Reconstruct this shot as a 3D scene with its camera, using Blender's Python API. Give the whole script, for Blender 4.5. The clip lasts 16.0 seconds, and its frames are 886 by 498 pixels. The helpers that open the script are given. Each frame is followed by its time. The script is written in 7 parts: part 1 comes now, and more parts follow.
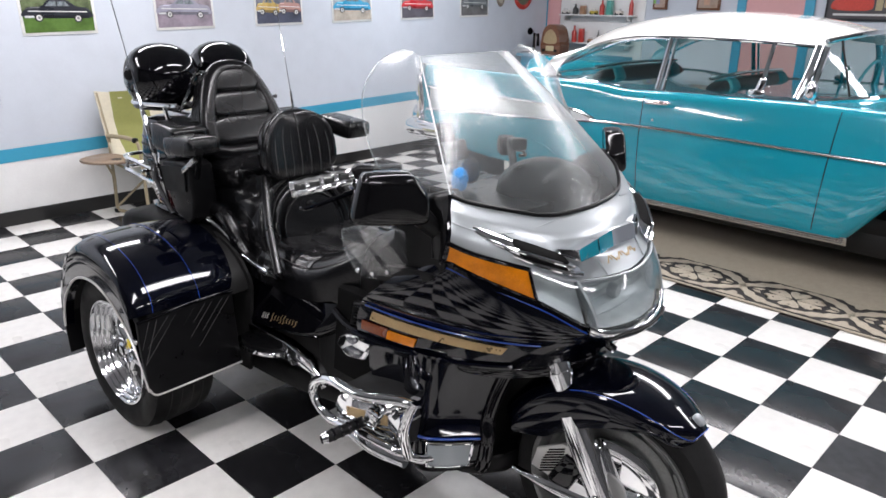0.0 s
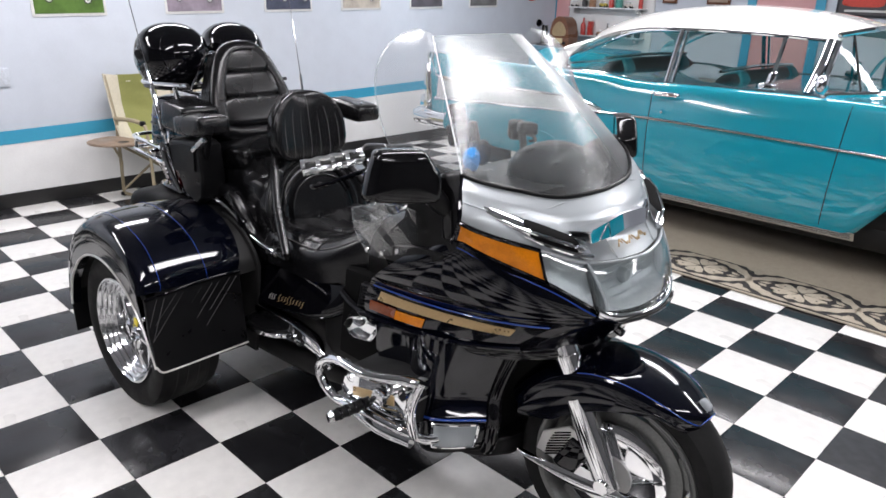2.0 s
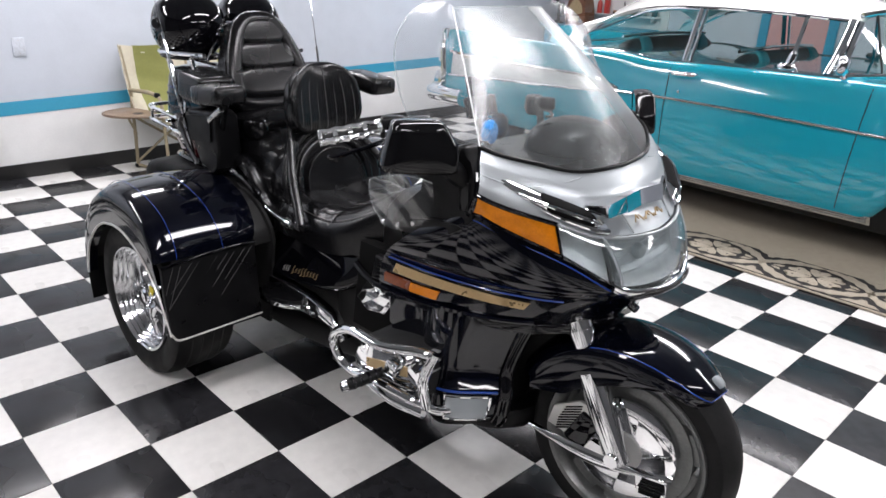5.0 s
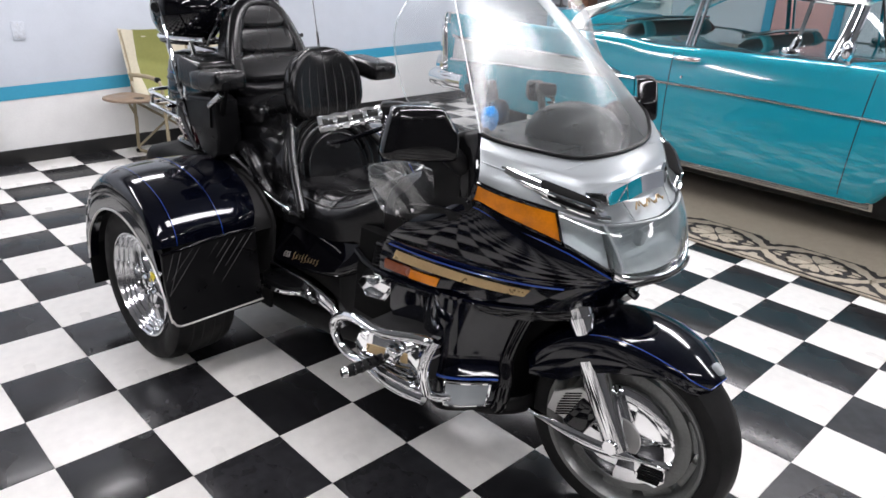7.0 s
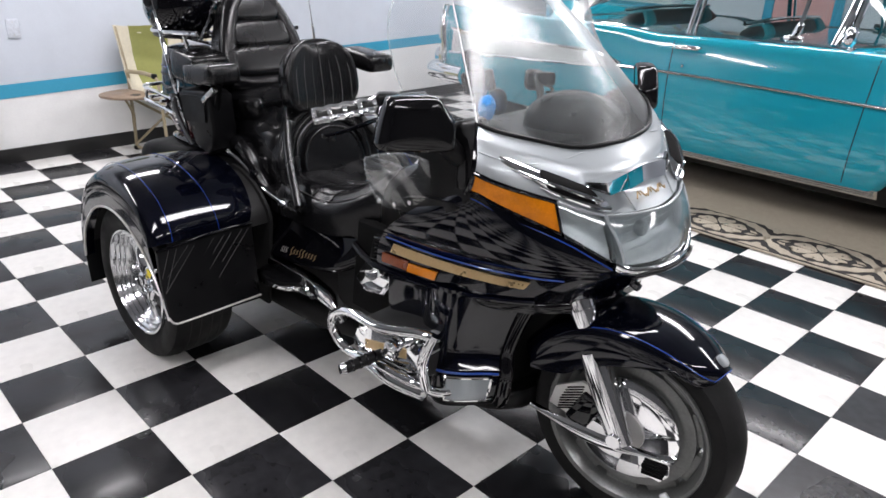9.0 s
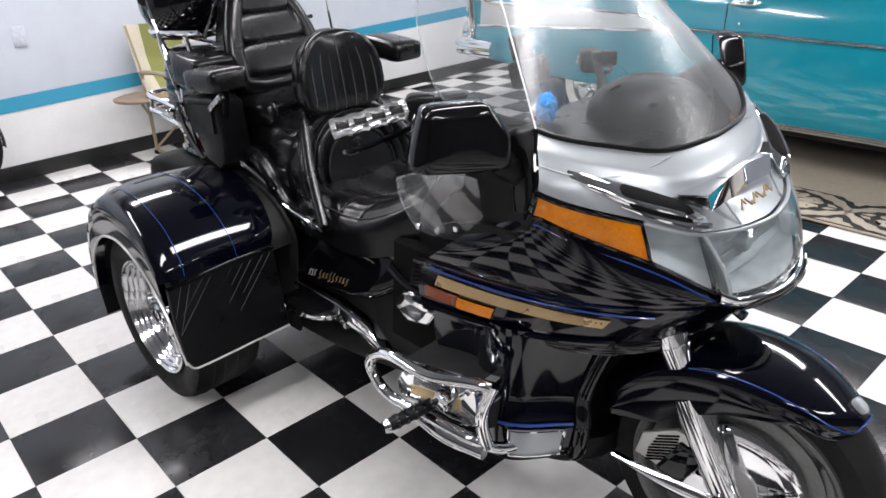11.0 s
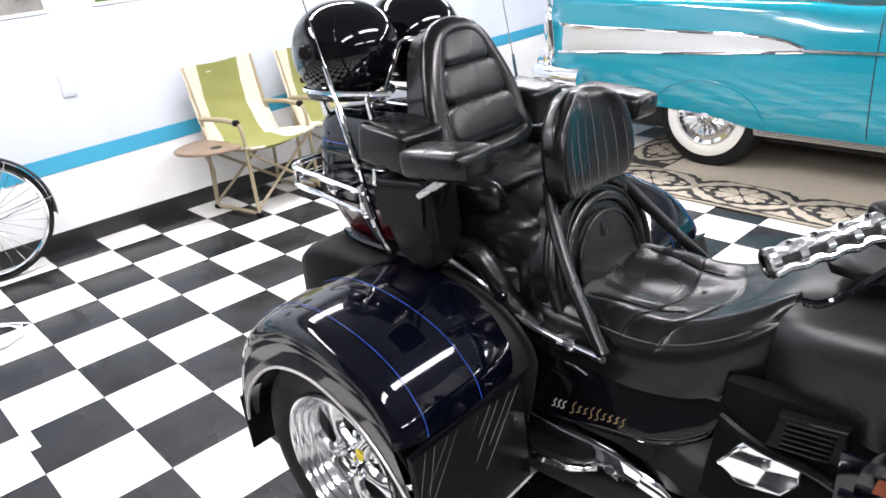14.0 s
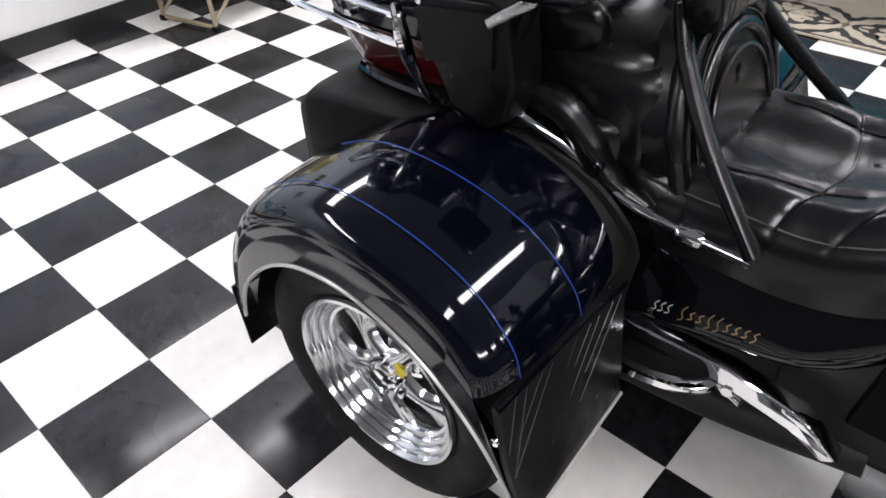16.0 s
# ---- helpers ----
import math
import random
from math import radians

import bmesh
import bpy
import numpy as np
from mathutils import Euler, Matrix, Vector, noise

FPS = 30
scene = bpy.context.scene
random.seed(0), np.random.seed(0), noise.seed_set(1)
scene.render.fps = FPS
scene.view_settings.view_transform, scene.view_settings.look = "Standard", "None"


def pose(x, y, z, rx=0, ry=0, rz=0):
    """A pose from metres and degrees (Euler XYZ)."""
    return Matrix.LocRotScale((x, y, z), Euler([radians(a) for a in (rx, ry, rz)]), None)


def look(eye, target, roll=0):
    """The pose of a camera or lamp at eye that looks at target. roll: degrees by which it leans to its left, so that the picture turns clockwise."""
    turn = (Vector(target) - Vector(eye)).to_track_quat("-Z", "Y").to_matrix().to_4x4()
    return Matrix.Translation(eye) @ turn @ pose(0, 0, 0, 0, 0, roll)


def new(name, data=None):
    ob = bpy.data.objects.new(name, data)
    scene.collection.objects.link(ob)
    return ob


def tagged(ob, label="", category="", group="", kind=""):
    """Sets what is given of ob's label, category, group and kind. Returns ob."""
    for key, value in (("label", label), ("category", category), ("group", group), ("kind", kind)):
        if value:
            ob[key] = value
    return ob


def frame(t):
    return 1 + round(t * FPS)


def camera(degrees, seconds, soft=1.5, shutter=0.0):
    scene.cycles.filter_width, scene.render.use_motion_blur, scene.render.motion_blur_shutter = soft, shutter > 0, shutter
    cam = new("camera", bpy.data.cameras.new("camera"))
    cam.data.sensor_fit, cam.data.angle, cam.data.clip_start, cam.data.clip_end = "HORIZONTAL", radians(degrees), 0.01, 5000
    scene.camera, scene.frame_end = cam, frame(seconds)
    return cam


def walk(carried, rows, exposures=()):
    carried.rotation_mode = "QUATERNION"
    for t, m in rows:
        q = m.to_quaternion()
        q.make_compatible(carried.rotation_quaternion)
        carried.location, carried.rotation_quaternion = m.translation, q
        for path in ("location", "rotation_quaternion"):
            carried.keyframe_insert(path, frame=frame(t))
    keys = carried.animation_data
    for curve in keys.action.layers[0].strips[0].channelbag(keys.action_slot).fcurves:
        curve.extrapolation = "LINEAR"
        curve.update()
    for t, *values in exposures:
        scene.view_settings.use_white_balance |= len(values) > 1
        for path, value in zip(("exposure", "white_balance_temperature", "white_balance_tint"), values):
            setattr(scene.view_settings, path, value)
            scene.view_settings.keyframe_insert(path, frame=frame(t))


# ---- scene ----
cam = camera(64.2, 16.0, 1.6)
PATH = [
    (0, (2.377, -0.670, 1.560), (1.057, 0.686, 0.912), 0.9),
    (0.5, (2.369, -0.679, 1.555), (1.056, 0.683, 0.907), 0.9),
    (1, (2.364, -0.687, 1.550), (1.056, 0.675, 0.891), 1.3),
    (1.5, (2.365, -0.684, 1.544), (1.053, 0.670, 0.876), 1.6),
    (2, (2.371, -0.689, 1.526), (1.050, 0.657, 0.861), 1.9),
    (2.5, (2.376, -0.686, 1.521), (1.047, 0.649, 0.849), 2.0),
    (3, (2.371, -0.689, 1.519), (1.040, 0.638, 0.837), 2.2),
    (3.5, (2.373, -0.693, 1.513), (1.038, 0.628, 0.826), 2.4),
    (4, (2.373, -0.692, 1.511), (1.037, 0.622, 0.813), 2.5),
    (4.5, (2.371, -0.702, 1.506), (1.039, 0.613, 0.801), 2.6),
    (5, (2.367, -0.707, 1.509), (1.043, 0.607, 0.789), 2.7),
    (7.5, (2.368, -0.694, 1.515), (1.053, 0.604, 0.748), 2.7),
    (8, (2.369, -0.685, 1.522), (1.057, 0.610, 0.748), 2.6),
    (10.5, (2.182, -0.555, 1.448), (0.824, 0.695, 0.678), -0.7),
    (11, (2.068, -0.449, 1.488), (0.705, 0.748, 0.645), -2.7),
    (11.5, (1.956, -0.444, 1.493), (0.623, 0.773, 0.632), -3.2),
    (12, (1.806, -0.570, 1.484), (0.566, 0.762, 0.653), -1.3),
    (12.5, (1.668, -0.551, 1.466), (0.459, 0.818, 0.649), -1.2),
    (13, (1.494, -0.481, 1.476), (0.280, 0.874, 0.645), -2.7),
    (13.5, (1.352, -0.448, 1.526), (0.041, 0.806, 0.684), -5.3),
    (14, (1.115, -0.568, 1.543), (-0.235, 0.668, 0.736), -4.5),
    (14.5, (0.947, -0.564, 1.531), (-0.400, 0.669, 0.714), -3.6),
    (15, (0.803, -0.492, 1.499), (-0.496, 0.693, 0.546), -3.3),
    (15.5, (0.716, -0.413, 1.472), (-0.513, 0.699, 0.351), -4.1),
    (16, (0.606, -0.382, 1.417), (-0.482, 0.728, 0.157), -3.0),
]
EXPOSURE = [(0, -0.23), (8.2, -0.23), (11, -0.14), (12, 0.17), (13.2, 0.58), (14, 0.5), (14.6, 0.1), (16, -0.05)]
walk(cam, [(t, look(eye, target, roll)) for t, eye, target, roll in PATH], EXPOSURE)

# ---- light of the room: fluorescent strips under a white ceiling ----
world = bpy.data.worlds.new("world")
scene.world = world
world.use_nodes = True
world.node_tree.nodes["Background"].inputs[0].default_value = (0.8, 0.88, 1.0, 1)
world.node_tree.nodes["Background"].inputs[1].default_value = 0.05
CEILING = 2.95
STRIP_WATTS = 71.5
# two rows run along the room's depth, the row over the car runs across
STRIPS = [(x, y, 0.0) for x in (-2.35, 1.25, 4.6) for y in (-2.0, 1.2)] + [(x, 4.5, 90.0) for x in (-2.15, 0.8, 3.6)]
for sx, sy, turn in STRIPS:
    lamp = bpy.data.lights.new("strip_lamp", "AREA")
    lamp.shape, lamp.size, lamp.size_y, lamp.energy, lamp.color = "RECTANGLE", 0.30, 2.3, STRIP_WATTS, (0.978, 0.945, 0.995)
    new("strip_lamp", lamp).matrix_world = pose(sx, sy, CEILING - 0.13, 0, 0, turn)


# ---- materials ----
def material(name, colour, rough=0.5, metal=0.0, coat=0.0, **more):
    m = bpy.data.materials.new(name)
    m.use_nodes = True
    b = m.node_tree.nodes["Principled BSDF"]
    b.inputs["Base Color"].default_value = (*colour, 1)
    b.inputs["Roughness"].default_value = rough
    b.inputs["Metallic"].default_value = metal
    b.inputs["Coat Weight"].default_value = coat
    b.inputs["Coat Roughness"].default_value = 0.03
    for key, value in more.items():
        b.inputs[key.replace("_", " ")].default_value = value
    return m


def grain(m, scale=60.0, bump=0.15, rough=0.0, tint=0.0, detail=4.0, distance=0.002, kind="noise", stretch=(1, 1, 1), broad=0.0, per_piece=0.0):
    """Fine relief, uneven gloss and uneven colour, at two scales, on a principled material."""
    t = m.node_tree
    n, ln = t.nodes, t.links
    b = n["Principled BSDF"]
    co, mp = n.new("ShaderNodeTexCoord"), n.new("ShaderNodeMapping")
    mp.inputs["Scale"].default_value = stretch
    ln.new(co.outputs["Object"], mp.inputs["Vector"])
    if kind == "voronoi":
        fine = n.new("ShaderNodeTexVoronoi")
        fine.inputs["Scale"].default_value = scale
        fac = fine.outputs["Distance"]
    else:
        fine = n.new("ShaderNodeTexNoise")
        fine.inputs["Scale"].default_value, fine.inputs["Detail"].default_value = scale, detail
        fac = fine.outputs["Fac"]
    ln.new(mp.outputs["Vector"], fine.inputs["Vector"])
    wide = n.new("ShaderNodeTexNoise")
    wide.inputs["Scale"].default_value, wide.inputs["Detail"].default_value = max(scale / 14, 1.5), 3
    ln.new(mp.outputs["Vector"], wide.inputs["Vector"])
    if bump:
        bp = n.new("ShaderNodeBump")
        bp.inputs["Strength"].default_value, bp.inputs["Distance"].default_value = bump, distance
        ln.new(fac, bp.inputs["Height"])
        ln.new(bp.outputs["Normal"], b.inputs["Normal"])
    if rough:
        r0 = b.inputs["Roughness"].default_value
        mr = n.new("ShaderNodeMapRange")
        mr.inputs["From Min"].default_value, mr.inputs["From Max"].default_value = 0.3, 0.7
        mr.inputs["To Min"].default_value, mr.inputs["To Max"].default_value = max(r0 - rough, 0.02), min(r0 + rough, 1)
        ln.new(wide.outputs["Fac"], mr.inputs["Value"])
        ln.new(mr.outputs["Result"], b.inputs["Roughness"])
    if tint or broad or per_piece:
        c = b.inputs["Base Color"].default_value[:]
        last = None
        for src, amount in ((fac, tint), (wide.outputs["Fac"], broad)):
            if not amount:
                continue
            ramp = n.new("ShaderNodeMapRange")
            ramp.inputs["From Min"].default_value, ramp.inputs["From Max"].default_value = 0.3, 0.7
            ramp.inputs["To Min"].default_value, ramp.inputs["To Max"].default_value = 1 - amount, 1 + amount
            ln.new(src, ramp.inputs["Value"])
            last = _times(n, ln, last, ramp.outputs["Result"])
        if per_piece:
            info = n.new("ShaderNodeObjectInfo")
            ramp = n.new("ShaderNodeMapRange")
            ramp.inputs["To Min"].default_value, ramp.inputs["To Max"].default_value = 1 - per_piece, 1 + per_piece
            ln.new(info.outputs["Random"], ramp.inputs["Value"])
            last = _times(n, ln, last, ramp.outputs["Result"])
        mix = n.new("ShaderNodeVectorMath")
        mix.operation = "SCALE"
        mix.inputs[0].default_value = c[:3]
        ln.new(last, mix.inputs["Scale"])
        ln.new(mix.outputs["Vector"], b.inputs["Base Color"])
    return m


def _times(n, ln, a, b):
    if a is None:
        return b
    m = n.new("ShaderNodeMath")
    m.operation = "MULTIPLY"
    ln.new(a, m.inputs[0])
    ln.new(b, m.inputs[1])
    return m.outputs[0]


def thin_glass(name, tint=(0.93, 0.97, 0.96), rough=0.02, haze=0.0, shine=0.045):
    """A thin clear sheet: what lies behind it shows straight through, and it mirrors at a slant."""
    m = bpy.data.materials.new(name)
    m.use_nodes = True
    n, ln = m.node_tree.nodes, m.node_tree.links
    n.remove(n["Principled BSDF"])
    tr, gl, mix, lw = n.new("ShaderNodeBsdfTransparent"), n.new("ShaderNodeBsdfGlossy"), n.new("ShaderNodeMixShader"), n.new("ShaderNodeLayerWeight")
    tr.inputs["Color"].default_value = (*tint, 1)
    gl.inputs["Roughness"].default_value = rough
    lw.inputs["Blend"].default_value = 0.5
    slant, level = n.new("ShaderNodeMath"), n.new("ShaderNodeMath")
    slant.operation, level.operation = "POWER", "MULTIPLY_ADD"
    slant.inputs[1].default_value = 5.0
    level.inputs[1].default_value, level.inputs[2].default_value = 0.94, shine
    ln.new(lw.outputs["Facing"], slant.inputs[0])
    ln.new(slant.outputs[0], level.inputs[0])
    ln.new(level.outputs[0], mix.inputs["Fac"])
    ln.new(tr.outputs[0], mix.inputs[1])
    ln.new(gl.outputs[0], mix.inputs[2])
    last = mix
    if haze:
        df, both = n.new("ShaderNodeBsdfTranslucent"), n.new("ShaderNodeMixShader")
        df.inputs["Color"].default_value = (0.9, 0.92, 0.92, 1)
        both.inputs["Fac"].default_value = haze
        ln.new(mix.outputs[0], both.inputs[1])
        ln.new(df.outputs[0], both.inputs[2])
        last = both
    ln.new(last.outputs[0], n["Material Output"].inputs["Surface"])
    return m


NAVY = grain(material("navy_metallic_paint", (0.0012, 0.0016, 0.0046), 0.3, 0.25, 1.0, Specular_IOR_Level=0.0, Coat_Roughness=0.06), 30, 0.0, 0.04)
BLACK_GLOSS = grain(material("black_gloss_paint", (0.002, 0.002, 0.003), 0.12, 0.0, 1.0, Specular_IOR_Level=0.0), 30, 0.0, 0.04)
PLASTIC = grain(material("black_satin_plastic", (0.0035, 0.0035, 0.004), 0.36, Specular_IOR_Level=0.2), 260, 0.18, 0.1, distance=0.0006)
VINYL = grain(material("black_vinyl_upholstery", (0.0035, 0.0035, 0.0041), 0.26, 0.0, 0.0, Specular_IOR_Level=0.44), 55, 0.16, 0.05, detail=3.0, distance=0.0028)
RUBBER = grain(material("tyre_rubber", (0.007, 0.007, 0.007), 0.65, Specular_IOR_Level=0.22), 180, 0.25, 0.12, 0.2, distance=0.0008)
CHROME = grain(material("chrome_plate", (0.86, 0.87, 0.88), 0.05, 1.0), 40, 0.0, 0.03)
ALLOY = grain(material("brushed_alloy", (0.55, 0.55, 0.54), 0.3, 1.0), 120, 0.08, 0.1)
SILVER = grain(material("silver_chromed_plastic", (0.46, 0.495, 0.51), 0.33, 0.6, 0.15), 14, 0.0, 0.05)
GOLD = grain(material("gold_trim_film", (0.46, 0.33, 0.17), 0.32, 0.7), 300, 0.05, 0.08, 0.1)
AMBER = grain(material("amber_lens", (0.56, 0.175, 0.004), 0.2, 0.0, 0.35, Specular_IOR_Level=0.2), 300, 0.2, 0.05, 0.10, broad=0.2)
AMBER_DARK = grain(material("dull_amber_lens", (0.17, 0.036, 0.008), 0.25, 0.0, 0.3), 90, 0.0, 0.05, 0.12)
RED_LENS = material("dark_red_lens", (0.05, 0.003, 0.005), 0.25, 0.0, 1.0)
LENS = grain(material("clear_ribbed_lens", (0.46, 0.50, 0.52), 0.14, 0.0, 0.9, Transmission_Weight=0.35), 120, 0.12, 0.05)
BLUE_LINE = material("blue_pinstripe", (0.010, 0.044, 0.25), 0.25, 0.0, 0.6)
SILVER_LINE = material("silver_piping", (0.62, 0.61, 0.58), 0.3, 0.5)
STITCH = grain(material("grey_stitching", (0.04, 0.04, 0.04), 0.7), 300, 0.1)
DARK = grain(material("dark_cavity_metal", (0.012, 0.012, 0.012), 0.55, 0.3), 60, 0.2, 0.15)
LENS_CLEAR = thin_glass("clear_lens_plastic", (0.96, 0.98, 0.98), 0.03, 0.06)
REFLECTOR = grain(material("lamp_reflector", (0.42, 0.445, 0.455), 0.36, 0.55), 34, 0.5, 0.12, 0.10, distance=0.008, broad=0.15)
CLEAR = thin_glass("clear_acrylic", (0.95, 0.975, 0.97), 0.28, 0.12, 0.05)
WING_CLEAR = thin_glass("smoked_clear_acrylic", (0.96, 0.97, 0.97), 0.02, 0.03, 0.06)
GLASS = thin_glass("car_glass", (0.92, 0.955, 0.945), 0.01)
TEAL = grain(material("turquoise_enamel", (0.007, 0.27, 0.355), 0.16, 0.0, 1.0), 5, 0.0, 0.03, 0.0, broad=0.04)
TEAL_TRIM = grain(material("turquoise_vinyl", (0.02, 0.22, 0.26), 0.45), 200, 0.2, 0.1)
CREAM = grain(material("cream_white_enamel", (0.80, 0.79, 0.75), 0.2, 0.0, 0.8), 6, 0.0, 0.04)
ALUMINIUM = grain(material("ribbed_aluminium_insert", (0.66, 0.66, 0.64), 0.34, 0.75), 220, 0.1, 0.06, stretch=(1, 1, 30))
WHITEWALL = grain(material("whitewall_rubber", (0.74, 0.72, 0.66), 0.55), 80, 0.1, 0.1, 0.06)
TILE_BLACK = grain(material("black_vinyl_tile", (0.017, 0.017, 0.019), 0.30, 0.0, 0.04, Specular_IOR_Level=0.34), 26, 0.03, 0.10, 0.35, broad=0.3, per_piece=0.35)
TILE_WHITE = grain(material("off_white_vinyl_tile", (0.71, 0.695, 0.665), 0.34, 0.0, 0.03, Specular_IOR_Level=0.35), 22, 0.03, 0.1, 0.05, broad=0.05, per_piece=0.03)
GROUT = grain(material("tile_joint", (0.16, 0.15, 0.14), 0.8), 60, 0.1)
WALL_BLUE = grain(material("pale_blue_grey_wall", (0.565, 0.605, 0.665), 0.6), 90, 0.10, 0.08, 0.015, broad=0.03)
WALL_WHITE = grain(material("white_wall_paint", (0.80, 0.80, 0.79), 0.5), 90, 0.10, 0.08, 0.02, broad=0.03)
WALL_PINK = grain(material("pink_wall_paint", (0.66, 0.36, 0.36), 0.6), 70, 0.1, 0.08, 0.02, broad=0.04)
STRIPE_BLUE = grain(material("sky_blue_stripe_paint", (0.045, 0.33, 0.50), 0.45), 80, 0.08, 0.08, 0.03)
BASE_BLACK = grain(material("black_cove_base", (0.012, 0.012, 0.012), 0.35), 60, 0.08, 0.1, 0.15)
CEIL_WHITE = grain(material("white_lamp_housing_paint", (0.75, 0.75, 0.75), 0.5), 40, 0.05, 0.1)
CEIL_DARK = grain(material("dark_ceiling_boards", (0.25, 0.25, 0.26), 0.75), 20, 0.2, 0.1, 0.1, broad=0.15)
OLIVE = grain(material("olive_canvas", (0.25, 0.255, 0.08), 0.85), 700, 0.25, 0.05, 0.12, distance=0.0008, broad=0.06)
CREAM_CLOTH = grain(material("cream_canvas", (0.62, 0.57, 0.45), 0.85), 700, 0.25, 0.05, 0.08, distance=0.0008, broad=0.05)
TAN_TUBE = grain(material("tan_powder_coat", (0.30, 0.25, 0.16), 0.45), 200, 0.1, 0.08)
TRAY = grain(material("brown_plastic_tray", (0.23, 0.165, 0.115), 0.5), 90, 0.1, 0.1, 0.1)
WOOD = grain(material("varnished_walnut", (0.15, 0.06, 0.028), 0.3, 0.0, 0.4), 22, 0.05, 0.1, 0.35, stretch=(1, 1, 7))
PAPER = grain(material("glossy_poster_paper", (0.74, 0.74, 0.72), 0.25), 40, 0.02, 0.08, 0.03)
BULB = bpy.data.materials.new("lit_fluorescent_tube")
BULB.use_nodes = True
BULB.node_tree.nodes["Principled BSDF"].inputs["Emission Color"].default_value = (1, 0.99, 0.97, 1)
BULB.node_tree.nodes["Principled BSDF"].inputs["Emission Strength"].default_value = 9.0
PLATE_WHITE = material("white_switch_plastic", (0.7, 0.71, 0.72), 0.35)
BLUE_BADGE = grain(material("blue_decal", (0.03, 0.26, 0.62), 0.4), 40, 0.0, 0.1, 0.1)
YELLOW = material("yellow_sticker", (0.75, 0.6, 0.04), 0.45)
COLOURS = {}


def plain(r, g, b, rough=0.45):
    """A lightly uneven paint or print of one colour."""
    key = (r, g, b, rough)
    if key not in COLOURS:
        COLOURS[key] = grain(material("print_%02d" % len(COLOURS), (r, g, b), rough), 60, 0.03, 0.08, 0.12, broad=0.06)
    return COLOURS[key]

# for walls out of view, dark so that paint and chrome mirror little light
WALL_DARK = grain(material("dark_grey_unseen_wall", (0.065, 0.066, 0.069), 0.6), 30, 0.1, 0.1, 0.1, broad=0.15)
# flat black that stands in for the shade inside openings and hollows
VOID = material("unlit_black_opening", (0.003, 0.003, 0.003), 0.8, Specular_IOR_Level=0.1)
CAST = grain(material("grey_cast_alloy", (0.20, 0.205, 0.20), 0.38, 0.8), 140, 0.12, 0.1, 0.1)
MOULDED = grain(material("black_moulded_panel", (0.0028, 0.0028, 0.003), 0.5, Specular_IOR_Level=0.12), 120, 0.1, 0.08)
POLISHED = grain(material("polished_alloy", (0.74, 0.75, 0.76), 0.17, 1.0), 40, 0.0, 0.05)
WING_PANE = thin_glass("clear_wing_acrylic", (0.99, 0.995, 0.995), 0.24, 0.06, 0.045)


def photo(a, b, scale=9.0):
    """A printed picture of foliage, sky or ground: two colours in soft uneven patches."""
    m = material("photo_print_%02d" % len(COLOURS), a, 0.25)
    COLOURS[(a, b, scale)] = m
    n, ln = m.node_tree.nodes, m.node_tree.links
    tx, ns, mx = n.new("ShaderNodeTexCoord"), n.new("ShaderNodeTexNoise"), n.new("ShaderNodeMix")
    mx.data_type = "RGBA"
    ns.inputs["Scale"].default_value, ns.inputs["Detail"].default_value, ns.inputs["Roughness"].default_value = scale, 6.0, 0.7
    ln.new(tx.outputs["Object"], ns.inputs["Vector"])
    ramp = n.new("ShaderNodeMapRange")
    ramp.inputs["From Min"].default_value, ramp.inputs["From Max"].default_value = 0.35, 0.65
    ln.new(ns.outputs["Fac"], ramp.inputs["Value"])
    ln.new(ramp.outputs["Result"], mx.inputs[0])
    mx.inputs[6].default_value, mx.inputs[7].default_value = (*a, 1), (*b, 1)
    ln.new(mx.outputs[2], n["Principled BSDF"].inputs["Base Color"])
    return m
SHELTER = grain(material("satin_black_panel", (0.006, 0.0058, 0.0056), 0.30, Specular_IOR_Level=0.5), 40, 0.04, 0.06, 0.1)
SATIN_BLACK = grain(material("satin_black_paint", (0.003, 0.003, 0.0036), 0.13, Specular_IOR_Level=0.5), 30, 0.0, 0.04)


# ---- tools for shapes ----
def V(*a):
    return Vector(a)


def thing(name, label, category, at=(0, 0, 0), turn=0.0, group="", kind=""):
    ob = new(name)
    ob.empty_display_size = 0.1
    ob.matrix_world = pose(*at, 0, 0, turn)
    return tagged(ob, label, category, group, kind)


def mesh_of(bm, name, material_, angle=38.0):
    me = bpy.data.meshes.new(name)
    bmesh.ops.recalc_face_normals(bm, faces=bm.faces[:])
    bm.to_mesh(me)
    bm.free()
    for p in me.polygons:
        p.use_smooth = True
    if angle < 180:
        me.set_sharp_from_angle(angle=radians(angle))
    for m in material_ if isinstance(material_, (list, tuple)) else (material_,):
        me.materials.append(m)
    return me


def part(name, bm, material_, parent=None, label="", angle=38.0):
    """Links a bmesh as one mesh object under a thing or a part, in the thing's own axes."""
    ob = new(name, mesh_of(bm, name, material_, angle))
    if parent is not None:
        ob.parent = parent
    return tagged(ob, label)


def smooth_line(points, n=8, closed=False):
    """A Catmull-Rom line through points, n steps from each to the next."""
    p = [Vector(q) for q in points]
    k = len(p)
    out = []
    for i in range(k if closed else k - 1):
        a, b, c, d = (p[(i + j) % k] if closed else p[min(max(i + j, 0), k - 1)] for j in (-1, 0, 1, 2))
        for s in range(n):
            t = s / n
            out.append(0.5 * (2 * b + (c - a) * t + (2 * a - 5 * b + 4 * c - d) * t * t + (3 * b - a - 3 * c + d) * t**3))
    if not closed:
        out.append(p[-1])
    return out


